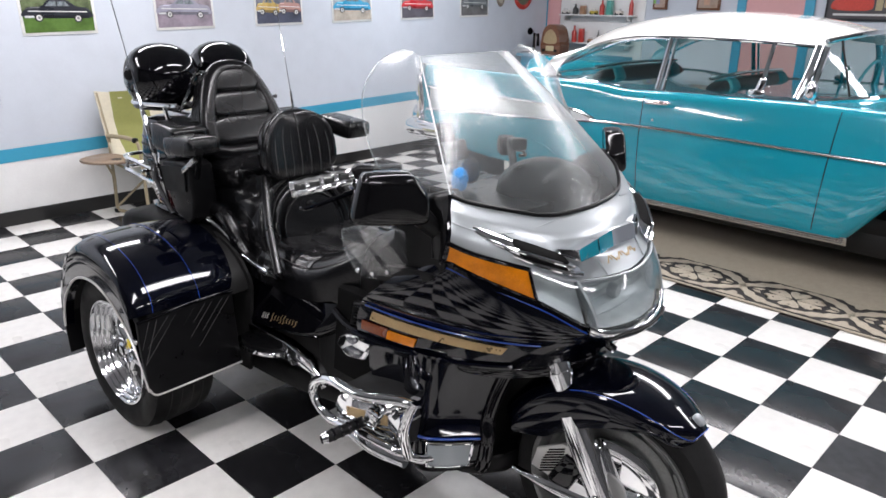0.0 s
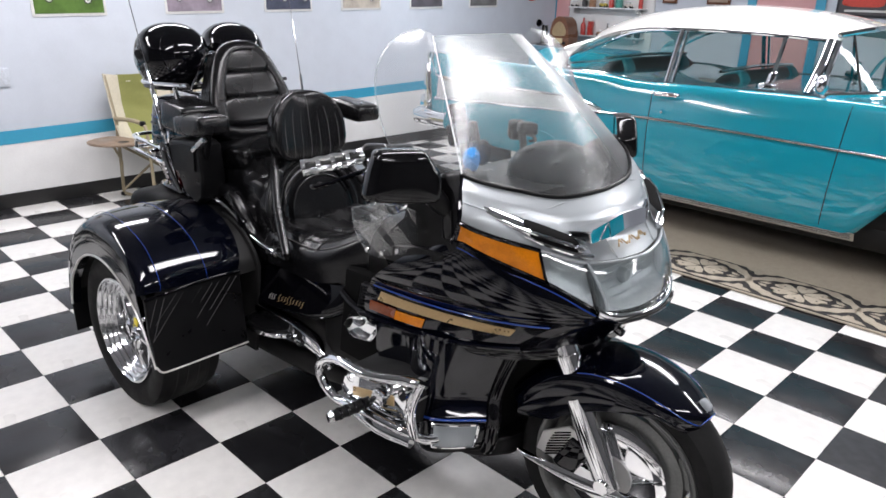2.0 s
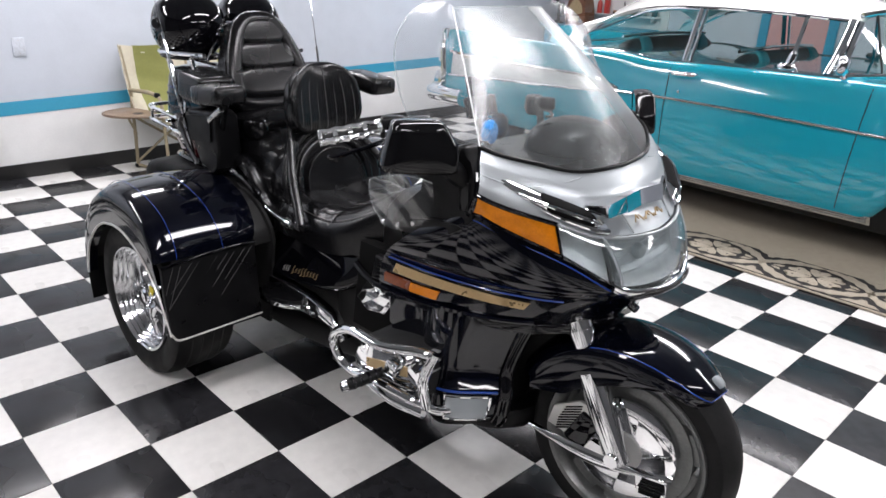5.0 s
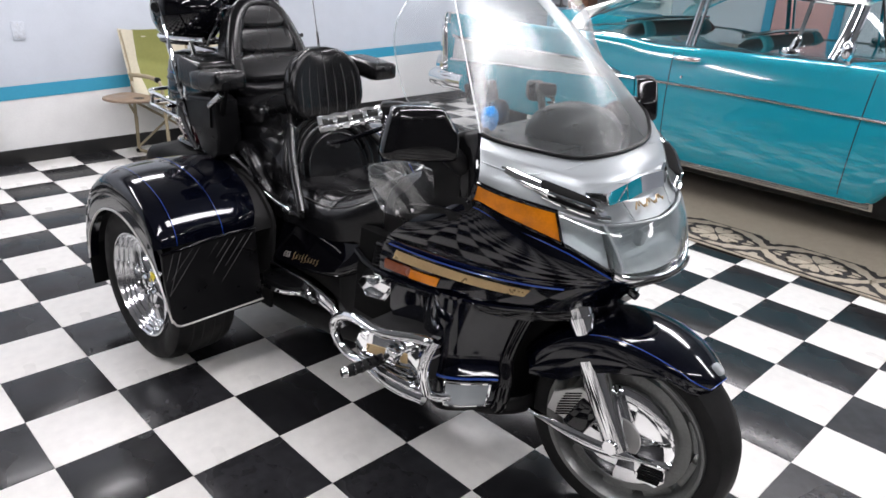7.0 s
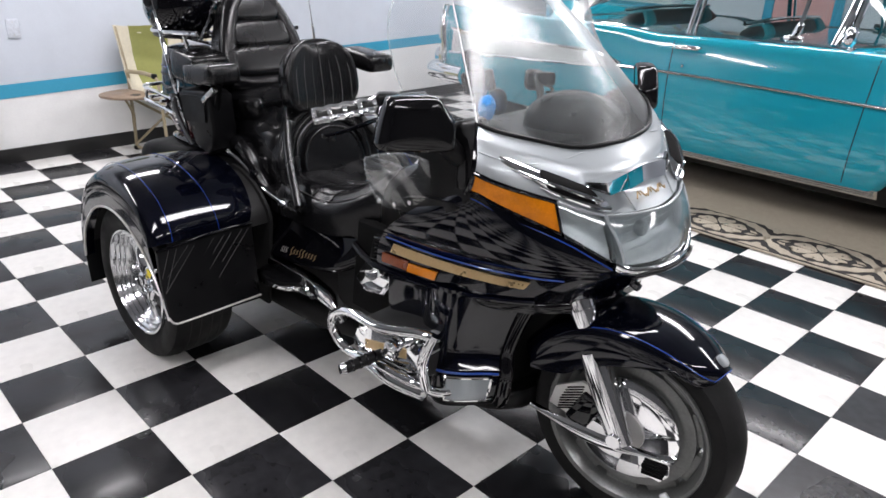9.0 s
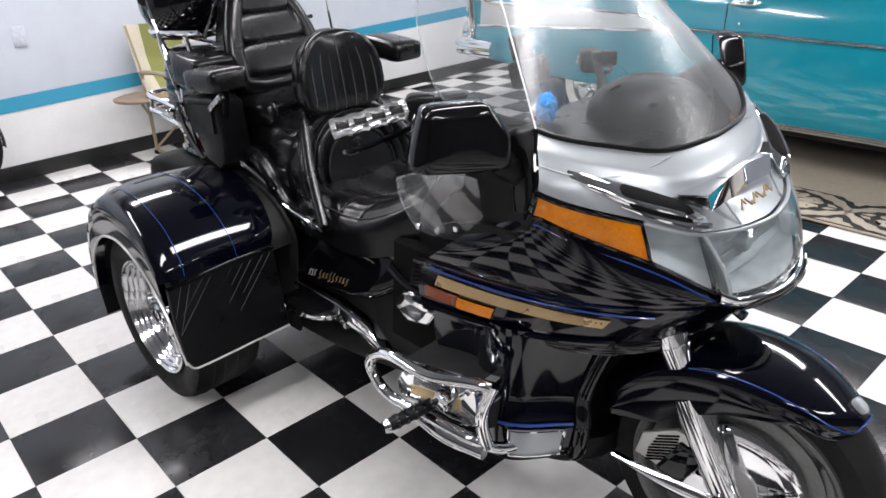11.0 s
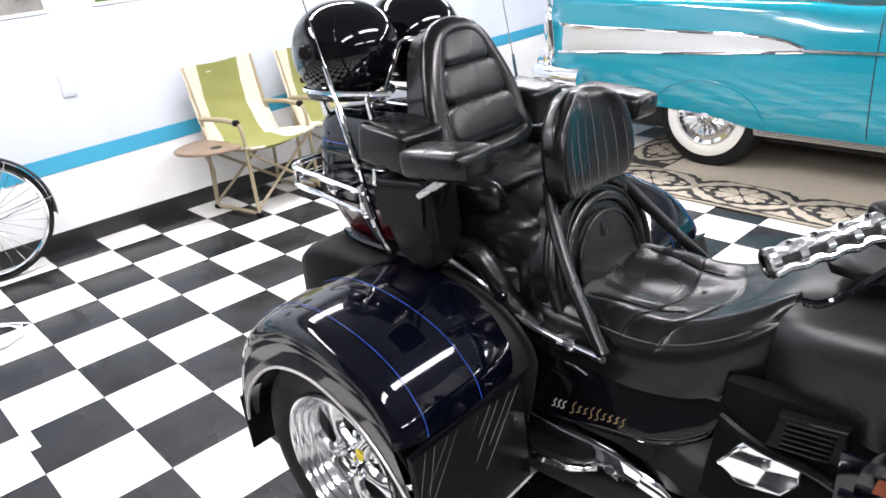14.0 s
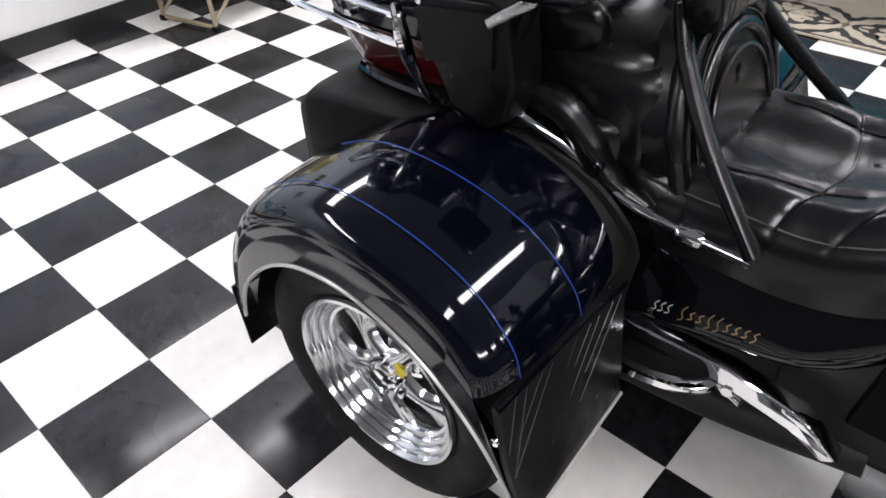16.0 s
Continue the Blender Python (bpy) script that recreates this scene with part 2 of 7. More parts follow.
def loft(rows, wrap=False, caps=False, bm=None, closed_rows=False):
    """Quads between rows of points of equal length. wrap: each row is a loop; closed_rows: the last row joins the first."""
    bm = bm or bmesh.new()
    vs = [[bm.verts.new(p) for p in row] for row in rows]
    n = len(vs[0])
    pairs = list(zip(vs, vs[1:])) + ([(vs[-1], vs[0])] if closed_rows else [])
    for a, b in pairs:
        for i in range(n if wrap else n - 1):
            j = (i + 1) % n
            bm.faces.new((a[i], a[j], b[j], b[i]))
    if caps and wrap:
        bm.faces.new(vs[0][::-1])
        bm.faces.new(vs[-1])
    return bm


def weld(bm, d=1e-4):
    bmesh.ops.remove_doubles(bm, verts=bm.verts[:], dist=d)
    return bm


def ring(centre, normal, r, seg=12, up=None, squash=1.0):
    normal = Vector(normal).normalized()
    up = Vector(up or ((0, 0, 1) if abs(normal.z) < 0.9 else (1, 0, 0)))
    a = normal.cross(up).normalized()
    b = a.cross(normal).normalized()
    return [Vector(centre) + r * (math.cos(2 * math.pi * i / seg) * a + squash * math.sin(2 * math.pi * i / seg) * b) for i in range(seg)]


def tube(points, r, seg=10, bm=None, closed=False, smooth=0, squash=1.0):
    """A round bar along a line of points; r may be one number or a list."""
    p = smooth_line(points, smooth, closed) if smooth else [Vector(q) for q in points]
    k = len(p)
    rows, up = [], None
    for i in range(k):
        d = (p[(i + 1) % k] - p[i - 1]) if closed else (p[min(i + 1, k - 1)] - p[max(i - 1, 0)])
        d.normalize()
        if up is None:
            up = Vector((0, 0, 1)) if abs(d.z) < 0.9 else Vector((1, 0, 0))
        a = d.cross(up).normalized()
        up = a.cross(d).normalized()
        rad = r[min(int(i * len(r) / k), len(r) - 1)] if isinstance(r, (list, tuple)) else r
        rows.append([p[i] + rad * (math.cos(2 * math.pi * j / seg) * a + squash * math.sin(2 * math.pi * j / seg) * up) for j in range(seg)])
    return loft(rows, True, not closed, bm, closed)


def rod(a, b, r, r2=None, seg=14, bm=None):
    d = Vector(b) - Vector(a)
    return loft([ring(a, d, r, seg), ring(b, d, r if r2 is None else r2, seg)], True, True, bm)


def lathe(profile, centre=(0, 0, 0), axis="y", seg=40, bm=None, closed=False):
    """Turns (radius, along) pairs about an axis through centre. closed: the profile is a loop."""
    rows = []
    for i in range(seg):
        a = 2 * math.pi * i / seg
        c, s = math.cos(a), math.sin(a)
        row = []
        for r, h in profile:
            q = {"x": (h, r * c, r * s), "y": (r * c, h, r * s), "z": (r * c, r * s, h)}[axis]
            row.append(Vector(centre) + Vector(q))
        rows.append(row)
    bm = loft(rows, closed, False, bm, True)
    return weld(bm, 1e-5)


def box(size, at=(0, 0, 0), bevel=0.0, turn=(0, 0, 0), seg=2, bm=None):
    own = bmesh.new()
    bmesh.ops.create_cube(own, size=1.0)
    bmesh.ops.scale(own, vec=size, verts=own.verts[:])
    if bevel:
        bmesh.ops.bevel(own, geom=own.edges[:], offset=bevel, segments=seg, profile=0.5, affect="EDGES")
    bmesh.ops.transform(own, matrix=pose(*at, *turn), verts=own.verts[:])
    return merge(own, bm)


def merge(own, bm):
    if bm is None:
        return own
    me = bpy.data.meshes.new("scratch")
    own.to_mesh(me)
    own.free()
    bm.from_mesh(me)
    bpy.data.meshes.remove(me)
    return bm


def prism(outline, depth, at=0.0, axis="y", bevel=0.0, seg=2, bm=None):
    """A flat outline of (a, b) pairs with a thickness along an axis, from at to at + depth, its rims rounded."""
    own = bmesh.new()
    place = {"y": lambda a, b, c: (a, c, b), "x": lambda a, b, c: (c, a, b), "z": lambda a, b, c: (a, b, c)}[axis]
    lo = [own.verts.new(place(p[0], p[1], at)) for p in outline]
    hi = [own.verts.new(place(p[0], p[1], at + depth)) for p in outline]
    own.faces.new(lo)
    own.faces.new(hi[::-1])
    rims = []
    for i in range(len(lo)):
        j = (i + 1) % len(lo)
        f = own.faces.new((lo[i], hi[i], hi[j], lo[j]))
        rims += [e for e in f.edges if (e.verts[0] in lo and e.verts[1] in lo) or (e.verts[0] in hi and e.verts[1] in hi)]
    if bevel:
        bmesh.ops.bevel(own, geom=list(set(rims)), offset=bevel, segments=seg, profile=0.5, affect="EDGES", clamp_overlap=True)
    bmesh.ops.triangulate(own, faces=[f for f in own.faces if len(f.verts) > 4])
    return merge(own, bm)


def rounded(points, n=6, closed=True):
    return [(p.x, p.y) for p in smooth_line([(a, b, 0) for a, b in points], n, closed)]


def puff(size, at=(0, 0, 0), e1=0.45, e2=0.45, turn=(0, 0, 0), nu=20, nv=28, shape=None, bm=None):
    """A cushion-like rounded solid (a superquadric) of full size; shape(v) may bend it in its own axes, before it is turned."""
    def sp(c, e):
        return math.copysign(abs(c) ** e, c)
    m = pose(*at, *turn)
    rows = []
    for i in range(nu + 1):
        a = -math.pi / 2 + math.pi * i / nu
        row = []
        for j in range(nv):
            w = 2 * math.pi * j / nv
            v = Vector((size[0] / 2 * sp(math.cos(a), e1) * sp(math.cos(w), e2), size[1] / 2 * sp(math.cos(a), e1) * sp(math.sin(w), e2), size[2] / 2 * sp(math.sin(a), e1)))
            row.append(m @ (shape(v) if shape else v))
        rows.append(row)
    own = weld(loft(rows, True), 1e-5)
    return merge(own, bm)


def sheet(f, nu, nv, thick=0.0, bm=None):
    """A surface f(u, v), u and v from 0 to 1, thickened along its normals."""
    p = [[Vector(f(i / nu, j / nv)) for j in range(nv + 1)] for i in range(nu + 1)]
    if not thick:
        return loft(p, bm=bm)
    def normal(i, j):
        du = p[min(i + 1, nu)][j] - p[max(i - 1, 0)][j]
        dv = p[i][min(j + 1, nv)] - p[i][max(j - 1, 0)]
        return du.cross(dv).normalized()
    q = [[p[i][j] - thick * normal(i, j) for j in range(nv + 1)] for i in range(nu + 1)]
    own = loft(p)
    loft([r[::-1] for r in q], bm=own)
    edge = [(i, 0) for i in range(nu + 1)] + [(nu, j) for j in range(1, nv + 1)] + [(i, nv) for i in range(nu - 1, -1, -1)] + [(0, j) for j in range(nv - 1, 0, -1)]
    loft([[p[i][j] for i, j in edge], [q[i][j] for i, j in edge]], True, bm=own)
    return merge(weld(own, 1e-6), bm)


def lerp(table, z):
    """Straight-line look-up in rows of (z, value, ...)."""
    if z <= table[0][0]:
        return table[0][1:]
    for a, b in zip(table, table[1:]):
        if z <= b[0]:
            t = (z - a[0]) / (b[0] - a[0])
            return tuple(x + (y - x) * t for x, y in zip(a[1:], b[1:]))
    return table[-1][1:]


def eased(table, z):
    """Smooth look-up in rows of (z, value): Catmull-Rom between the rows."""
    k = len(table)
    if z <= table[0][0]:
        return table[0][1]
    for i in range(k - 1):
        z0, z1 = table[i][0], table[i + 1][0]
        if z <= z1:
            t = (z - z0) / (z1 - z0)
            b, c = table[i][1], table[i + 1][1]
            mb = (c - table[i - 1][1]) / (z1 - table[i - 1][0]) * (z1 - z0) if i else c - b
            mc = (table[i + 2][1] - b) / (table[i + 2][0] - z0) * (z1 - z0) if i + 2 < k else c - b
            return (2 * t**3 - 3 * t * t + 1) * b + (t**3 - 2 * t * t + t) * mb + (-2 * t**3 + 3 * t * t) * c + (t**3 - t * t) * mc
    return table[-1][1]


# ---- the room ----
TILE = 0.3048
WALL_YAW = 0.040       # the long wall stands a little askew to the tiles
LEVEL = 0.027          # the floor falls a little along the wall, so that its level lines rise


def on_wall(s, z, off=0.0):
    """A place on the long wall: s metres along it, z up, off metres out into the room."""
    return V(-3.30 - WALL_YAW * s + off, s + WALL_YAW * off, z + LEVEL * (s - 1.0))


def wall_strip(name, z0, z1, off, mat, parent=None, s0=-5.0, s1=7.55, level=True, thick=0.1):
    bm = bmesh.new()
    rows = []
    for s in (s0, s1):
        zz = [(z0, off), (z1, off), (z1, off - thick), (z0, off - thick)]
        rows.append([on_wall(s, z, o) if level else V(*on_wall(s, 0, o).xy, z) for z, o in zz])
    loft(rows, True, True, bm)
    return part(name, bm, mat, parent)


ROOM_X1, ROOM_Y0, BACK_Y = 7.2, -5.0, 7.4
wall_west = tagged(wall_strip("wall_west", -0.02, CEILING + 0.3, 0.0, WALL_BLUE, level=False, thick=0.15), "pale blue-grey painted wall with posters", "wall", kind="structure")
lower = tagged(wall_strip("wall_west_dado", -0.10, 0.49, 0.004, WALL_WHITE, thick=0.003), "white painted lower part of the wall", "wall", kind="structure")
band = tagged(wall_strip("trim_stripe", 0.468, 0.563, 0.007, STRIPE_BLUE, thick=0.002), "bright blue painted stripe along the wall", "stripe", kind="structure")
base = tagged(wall_strip("baseboard", 0.0, 0.105, 0.016, BASE_BLACK, level=False, thick=0.012), "black vinyl cove baseboard", "baseboard", kind="structure")
wall_north = tagged(part("wall_north", box((11.2, 0.15, CEILING + 0.3), (1.8, BACK_Y + 0.075, CEILING / 2 + 0.1)), WALL_BLUE), "pale blue-grey back wall with pink panels", "wall", kind="structure")
# south and east walls are never seen; added to close the room darkly
tagged(part("wall_south", box((11.2, 0.15, CEILING + 0.3), (1.8, ROOM_Y0 - 0.075, CEILING / 2 + 0.1)), WALL_DARK), "unseen plain dark grey wall, added to keep reflections dark", "wall", kind="structure")
tagged(part("wall_east", box((0.15, 12.6, CEILING + 0.3), (ROOM_X1 + 0.075, 1.2, CEILING / 2 + 0.1)), WALL_DARK), "unseen plain dark grey wall, added to keep reflections dark", "wall", kind="structure")
tagged(part("ceiling", box((11.4, 12.9, 0.1), (1.8, 1.2, CEILING + 0.05)), CEIL_DARK), "plain dark ceiling", "ceiling", kind="structure")


def panel_on_back(name, x0, x1, z0, z1, mat, off, label):
    return tagged(part(name, box((x1 - x0, 0.02, z1 - z0), ((x0 + x1) / 2, BACK_Y - off, (z0 + z1) / 2), 0.003), mat), label, "panel", kind="structure")


panel_on_back("panel_pink", -0.94, -0.34, 0.0, 2.4, WALL_PINK, 0.012, "pink painted door panel")
panel_on_back("panel_pink_left", -3.58, -3.38, 0.0, 2.6, WALL_PINK, 0.012, "pink painted wall strip")
for x in (-0.992, -0.293):
    panel_on_back("trim_blue", x - 0.048, x + 0.048, 0.0, 2.55, STRIPE_BLUE, 0.02, "blue painted door trim")
panel_on_back("trim_blue_corner", -3.625, -3.585, 0.0, 2.55, STRIPE_BLUE, 0.02, "blue painted corner trim")
panel_on_back("trim_white_shelf_back", -3.37, -2.15, 0.95, 2.3, WALL_WHITE, 0.012, "white display board")


def strip_light(x, y, turn):
    t = thing("strip_light", "white ceiling strip with two lit fluorescent tubes", "ceiling light", (x, y, CEILING), turn, group="ceiling strip lights")
    part("housing", box((0.32, 2.44, 0.06), (0, 0, -0.03), 0.008), CEIL_WHITE, t)
    for dx in (-0.085, 0.085):
        part("tube", rod((dx, -1.17, -0.085), (dx, 1.17, -0.085), 0.013, seg=10), BULB, t)
    for sy in (-1.19, 1.19):
        part("socket", box((0.24, 0.03, 0.05), (0, sy, -0.08), 0.004), PLATE_WHITE, t)
    return t


for sx, sy, turn in STRIPS:
    strip_light(sx, sy, turn)


# ---- posters and plates on the long wall ----
def poster(s, z, w, h, sky, ground, body, two=False, roof=None):
    t = thing("poster", "glossy colour poster of a vintage car on the wall", "poster", group="posters along the wall")
    t.matrix_world = Matrix.Translation(on_wall(s, z, 0.002)) @ pose(0, 0, 0, 0, 0, math.degrees(math.atan(WALL_YAW))) @ pose(0, 0, 0, math.degrees(LEVEL), 0, 0)
    # own axes: y along the wall, z up, x out of it
    part("paper", box((0.004, w, h), (0.002, 0, h / 2), 0.001), PAPER, t)
    m = 0.02
    dim = tuple(c * 0.35 for c in sky)
    part("picture", box((0.002, w - 2 * m, (h - 2 * m) * 0.66), (0.0055, 0, h - m - (h - 2 * m) * 0.33)), photo(sky, dim, 11.0), t)
    part("picture_ground", box((0.002, w - 2 * m, (h - 2 * m) * 0.34), (0.0055, 0, m + (h - 2 * m) * 0.17)), photo(ground, tuple(c * 0.6 for c in ground), 5.0), t)
    for k in range(2 if two else 1):
        cw = (w * 0.44 if two else w * 0.84)
        c = (-w * 0.22 + k * w * 0.44) if two else 0.0
        col = body if k == 0 or not roof else roof
        z0 = m + h * 0.16
        lift = h * 0.07
        def at(f, g):
            """A place on the printed car, seen slightly from its front corner."""
            return (c + cw * f, z0 + h * g + lift * (0.5 - f) * 0.6)
        out = rounded([at(-0.50, 0.06), at(-0.50, 0.19), at(-0.42, 0.235), at(-0.24, 0.25), at(-0.13, 0.36), at(0.14, 0.365), at(0.30, 0.26), at(0.47, 0.24), at(0.50, 0.18), at(0.49, 0.07)], 4)
        part("car_print", prism(out, 0.0012, 0.0068, "x"), plain(*col, 0.3), t)
        low = [at(-0.49, 0.05), at(-0.49, 0.10), at(0.48, 0.11), at(0.48, 0.06)]
        part("shade_print", prism(low, 0.0008, 0.0082, "x"), plain(*(q * 0.4 for q in col), 0.3), t)
        hood = [at(-0.47, 0.205), at(-0.40, 0.228), at(-0.26, 0.240), at(-0.28, 0.222)]
        part("gleam_print", prism(hood, 0.0008, 0.0082, "x"), plain(*(min(q * 1.6 + 0.12, 0.8) for q in col), 0.3), t)
        for f0, f1 in ((-0.19, -0.015), (0.005, 0.19)):
            wn = [at(f0, 0.255), at(f0 + (0.07 if f0 < -0.1 else 0.0), 0.335), at(f1 - (0.06 if f1 > 0.1 else 0.0), 0.34), at(f1, 0.26)]
            part("window_print", prism(wn, 0.0008, 0.0082, "x"), photo((0.30, 0.34, 0.36), (0.06, 0.07, 0.08), 20.0), t)
        for d in (-0.31, 0.30):
            cy, cz = at(d, 0.055)
            part("wheel_print", lathe([(0.0, 0.0), (h * 0.070, 0.0), (h * 0.070, 0.0012)], (0.0092, cy, cz), "x", 16), plain(0.02, 0.02, 0.02), t)
            part("whitewall_print", lathe([(0.0, 0.0), (h * 0.048, 0.0), (h * 0.048, 0.0008)], (0.0106, cy, cz), "x", 16), plain(0.7, 0.7, 0.68), t)
            part("hub_print", lathe([(0.0, 0.0), (h * 0.026, 0.0), (h * 0.026, 0.0006)], (0.0116, cy, cz), "x", 12), plain(0.25, 0.25, 0.26), t)
        trim = [at(-0.46, 0.155), at(-0.46, 0.17), at(0.46, 0.178), at(0.46, 0.163)]
        part("trim_print", prism(trim, 0.0008, 0.0091, "x"), plain(0.75, 0.75, 0.72), t)
        bump = [at(-0.52, 0.05), at(-0.52, 0.085), at(-0.38, 0.09), at(-0.38, 0.055)]
        part("bumper_print", prism(bump, 0.0008, 0.0093, "x"), plain(0.6, 0.61, 0.62), t)
    return t


PRINTS = [
    (0.45, (0.35, 0.38, 0.30), (0.30, 0.29, 0.27), (0.16, 0.03, 0.03), False, None),
    (1.21, (0.16, 0.20, 0.10), (0.12, 0.22, 0.05), (0.02, 0.022, 0.03), False, None),
    (2.19, (0.42, 0.36, 0.40), (0.36, 0.30, 0.36), (0.30, 0.29, 0.36), False, None),
    (3.11, (0.25, 0.27, 0.33), (0.10, 0.11, 0.16), (0.55, 0.38, 0.12), True, (0.45, 0.25, 0.22)),
    (3.98, (0.5, 0.55, 0.58), (0.58, 0.52, 0.44), (0.05, 0.33, 0.55), False, None),
    (4.91, (0.3, 0.3, 0.3), (0.13, 0.12, 0.14), (0.55, 0.03, 0.04), False, None),
    (5.87, (0.2, 0.22, 0.22), (0.2, 0.2, 0.2), (0.16, 0.18, 0.19), False, None),
]
for s, sky, ground, body, two, second in PRINTS:
    poster(s, 1.325, 0.52, 0.40, sky, ground, body, two, second)


def wall_plate(s, z, r, col, inner, squash):
    t = thing("wall_plate", "small round painted plate hung on the wall", "wall plate", group="plates on the wall")
    t.matrix_world = Matrix.Translation(on_wall(s, z, 0.002)) @ Matrix.Diagonal((1, squash, 1, 1))
    part("rim", lathe([(r * 0.72, 0.0), (r * 0.72, 0.012), (r * 0.86, 0.016), (r, 0.008), (r, 0.0)], (0, 0, 0), "x", 28, closed=True), plain(*col, 0.25), t)
    part("face", lathe([(0, 0.011), (r * 0.74, 0.011), (r * 0.74, 0.0)], (0, 0, 0), "x", 28), plain(*inner, 0.3), t)


wall_plate(6.36, 1.58, 0.15, (0.20, 0.17, 0.14), (0.36, 0.33, 0.27), 0.55)
wall_plate(6.82, 1.58, 0.19, (0.50, 0.04, 0.03), (0.10, 0.10, 0.06), 1.0)


def wall_box(s, z, w, h):
    t = thing("wall_outlet_plate", "white blank switch plate on the blue-grey wall", "switch plate")
    t.matrix_world = Matrix.Translation(on_wall(s, z, 0.0))
    part("plate", box((0.010, w, h), (0.005, 0, 0), 0.004), plain(0.57, 0.605, 0.66, 0.45), t)
    for dz in (-h * 0.34, h * 0.34):
        part("screw", lathe([(0, 0.0135), (0.004, 0.013), (0.004, 0.011)], (0, 0, dz), "x", 10), ALLOY, t)


wall_box(0.70, 0.93, 0.08, 0.125)


# ---- the trike: x ahead, y to its left, z up; its own axes stand turned in the room ----
trike = thing("trike_motorcycle", "dark navy touring trike motorcycle with chrome trim and black vinyl seats", "motorcycle", (0.0, 0.84, 0), 3.5)


def both(make):
    """Builds a part on the right and on the left: make(s) with s = -1 and 1."""
    for s in (-1, 1):
        make(s)


# --- rear wheels, fenders and body
AX, AZ, RW = -0.205, 0.310, 0.310


def rear_wheel(s):
    w = part("rear_wheel", lathe([(0.207, -0.105), (0.232, -0.118), (0.272, -0.122), (0.297, -0.112), (RW - 0.003, -0.088), (RW, 0.0), (RW - 0.003, 0.088), (0.297, 0.112), (0.272, 0.122), (0.232, 0.118), (0.207, 0.105)], (AX, s * 0.530, AZ), "y", 64, closed=True), RUBBER, trike, "wide black rubber tyre on a chrome wheel")
    y0 = s * 0.530
    steps = [(0.209, 0.110), (0.206, 0.118), (0.199, 0.119), (0.195, 0.112), (0.193, 0.104), (0.186, 0.104), (0.182, 0.098), (0.180, 0.090), (0.173, 0.090), (0.169, 0.084), (0.167, 0.076), (0.160, 0.075), (0.156, 0.068), (0.150, 0.052), (0.146, 0.030)]
    part("rim", lathe([(r, y0 + s * h) for r, h in steps], (AX, 0, AZ), "y", 96), POLISHED, w, "chrome-plated dished rim", 50)
    part("barrel_disc", lathe([(0.150, y0 + s * 0.034), (0.10, y0 + s * 0.030), (0.05, y0 + s * 0.030)], (AX, 0, AZ), "y", 48), DARK, w)
    part("hub", lathe([(0.0, y0 + s * 0.098), (0.022, y0 + s * 0.096), (0.034, y0 + s * 0.088), (0.038, y0 + s * 0.066), (0.062, y0 + s * 0.060), (0.074, y0 + s * 0.048), (0.078, y0 + s * 0.0)], (AX, 0, AZ), "y", 40), CHROME, w)
    for k in range(5):
        a = 2 * math.pi * k / 5 + 0.35
        m = Matrix.Translation((AX, y0 + s * 0.05, AZ)) @ Matrix.Rotation(a, 4, "Y")
        def blade(u, v):
            r = 0.045 + u * 0.113
            wide = (0.022 + 0.052 * abs(u - 0.42) ** 1.5 * (2.2 if u > 0.42 else 1.0)) * (2 * v - 1)
            return m @ V(r, s * (0.026 + 0.006 * math.cos(math.pi * u) - 0.020 * abs(2 * v - 1) ** 3), wide)
        part("spoke", sheet(blade, 10, 10, 0.014 * -s), POLISHED, w)
        c = m @ V(0.056, s * 0.028, 0)
        part("lug_nut", rod(c, c + V(0, s * 0.018, 0), 0.009, 0.007, 6), CHROME, w)
    cap = Vector((AX, y0 + s * 0.098, AZ))
    part("hub_cap", lathe([(0.0, 0.004), (0.020, 0.003), (0.024, -0.002)], cap, "y", 24), DARK, w)
    tread = bmesh.new()
    for g in (-0.062, -0.022, 0.022, 0.062):
        lathe([(RW - 0.003, y0 + g - 0.004), (RW + 0.0006, y0 + g - 0.002), (RW + 0.0006, y0 + g + 0.002), (RW - 0.003, y0 + g + 0.004)], (AX, 0, AZ), "y", 64, tread)
    part("tread_groove", tread, DARK, w)
    if s < 0:
        part("sticker", box((0.030, 0.004, 0.026), (AX + 0.045, y0 - 0.083, AZ + 0.04), 0.002, (0, 25, 0)), YELLOW, w, "small yellow tag on the wheel")


both(rear_wheel)

FENDER_TOP = [(0.150, 0.582), (0.125, 0.638), (0.04, 0.712), (-0.10, 0.757), (-0.26, 0.765), (-0.39, 0.72), (-0.505, 0.64), (-0.575, 0.545), (-0.618, 0.44), (-0.638, 0.335)]
top_line = [(p.x, p.y) for p in smooth_line([(a, b, 0) for a, b in FENDER_TOP], 6)]
Y_IN = 0.27


ARCH = smooth_line([(0.203, 0.335, 0), (0.140, 0.43, 0), (0.063, 0.51, 0), (-0.035, 0.575, 0), (-0.17, 0.614, 0), (-0.30, 0.602, 0), (-0.405, 0.553, 0), (-0.50, 0.465, 0), (-0.545, 0.39, 0), (-0.568, 0.318, 0)], 8)


def arch(k):
    """The wheel opening's edge, k from 0 at the front to 1 behind."""
    i = min(int(k * (len(ARCH) - 1)), len(ARCH) - 2)
    p = ARCH[i].lerp(ARCH[i + 1], k * (len(ARCH) - 1) - i)
    return p.x, p.y


def flare(k):
    """The fender's outer face: it stands further out in front than behind."""
    return 0.672 + 0.044 * (1 - k) ** 1.4


def apron_x(y, z):
    """The apron leans ahead towards its lower edge, more so at its outer end."""
    k = min(max((abs(y) - 0.41) / 0.31, -0.4), 1.0)
    return 0.171 - 0.029 * k + (0.11 + 0.16 * k) * (0.582 - z)


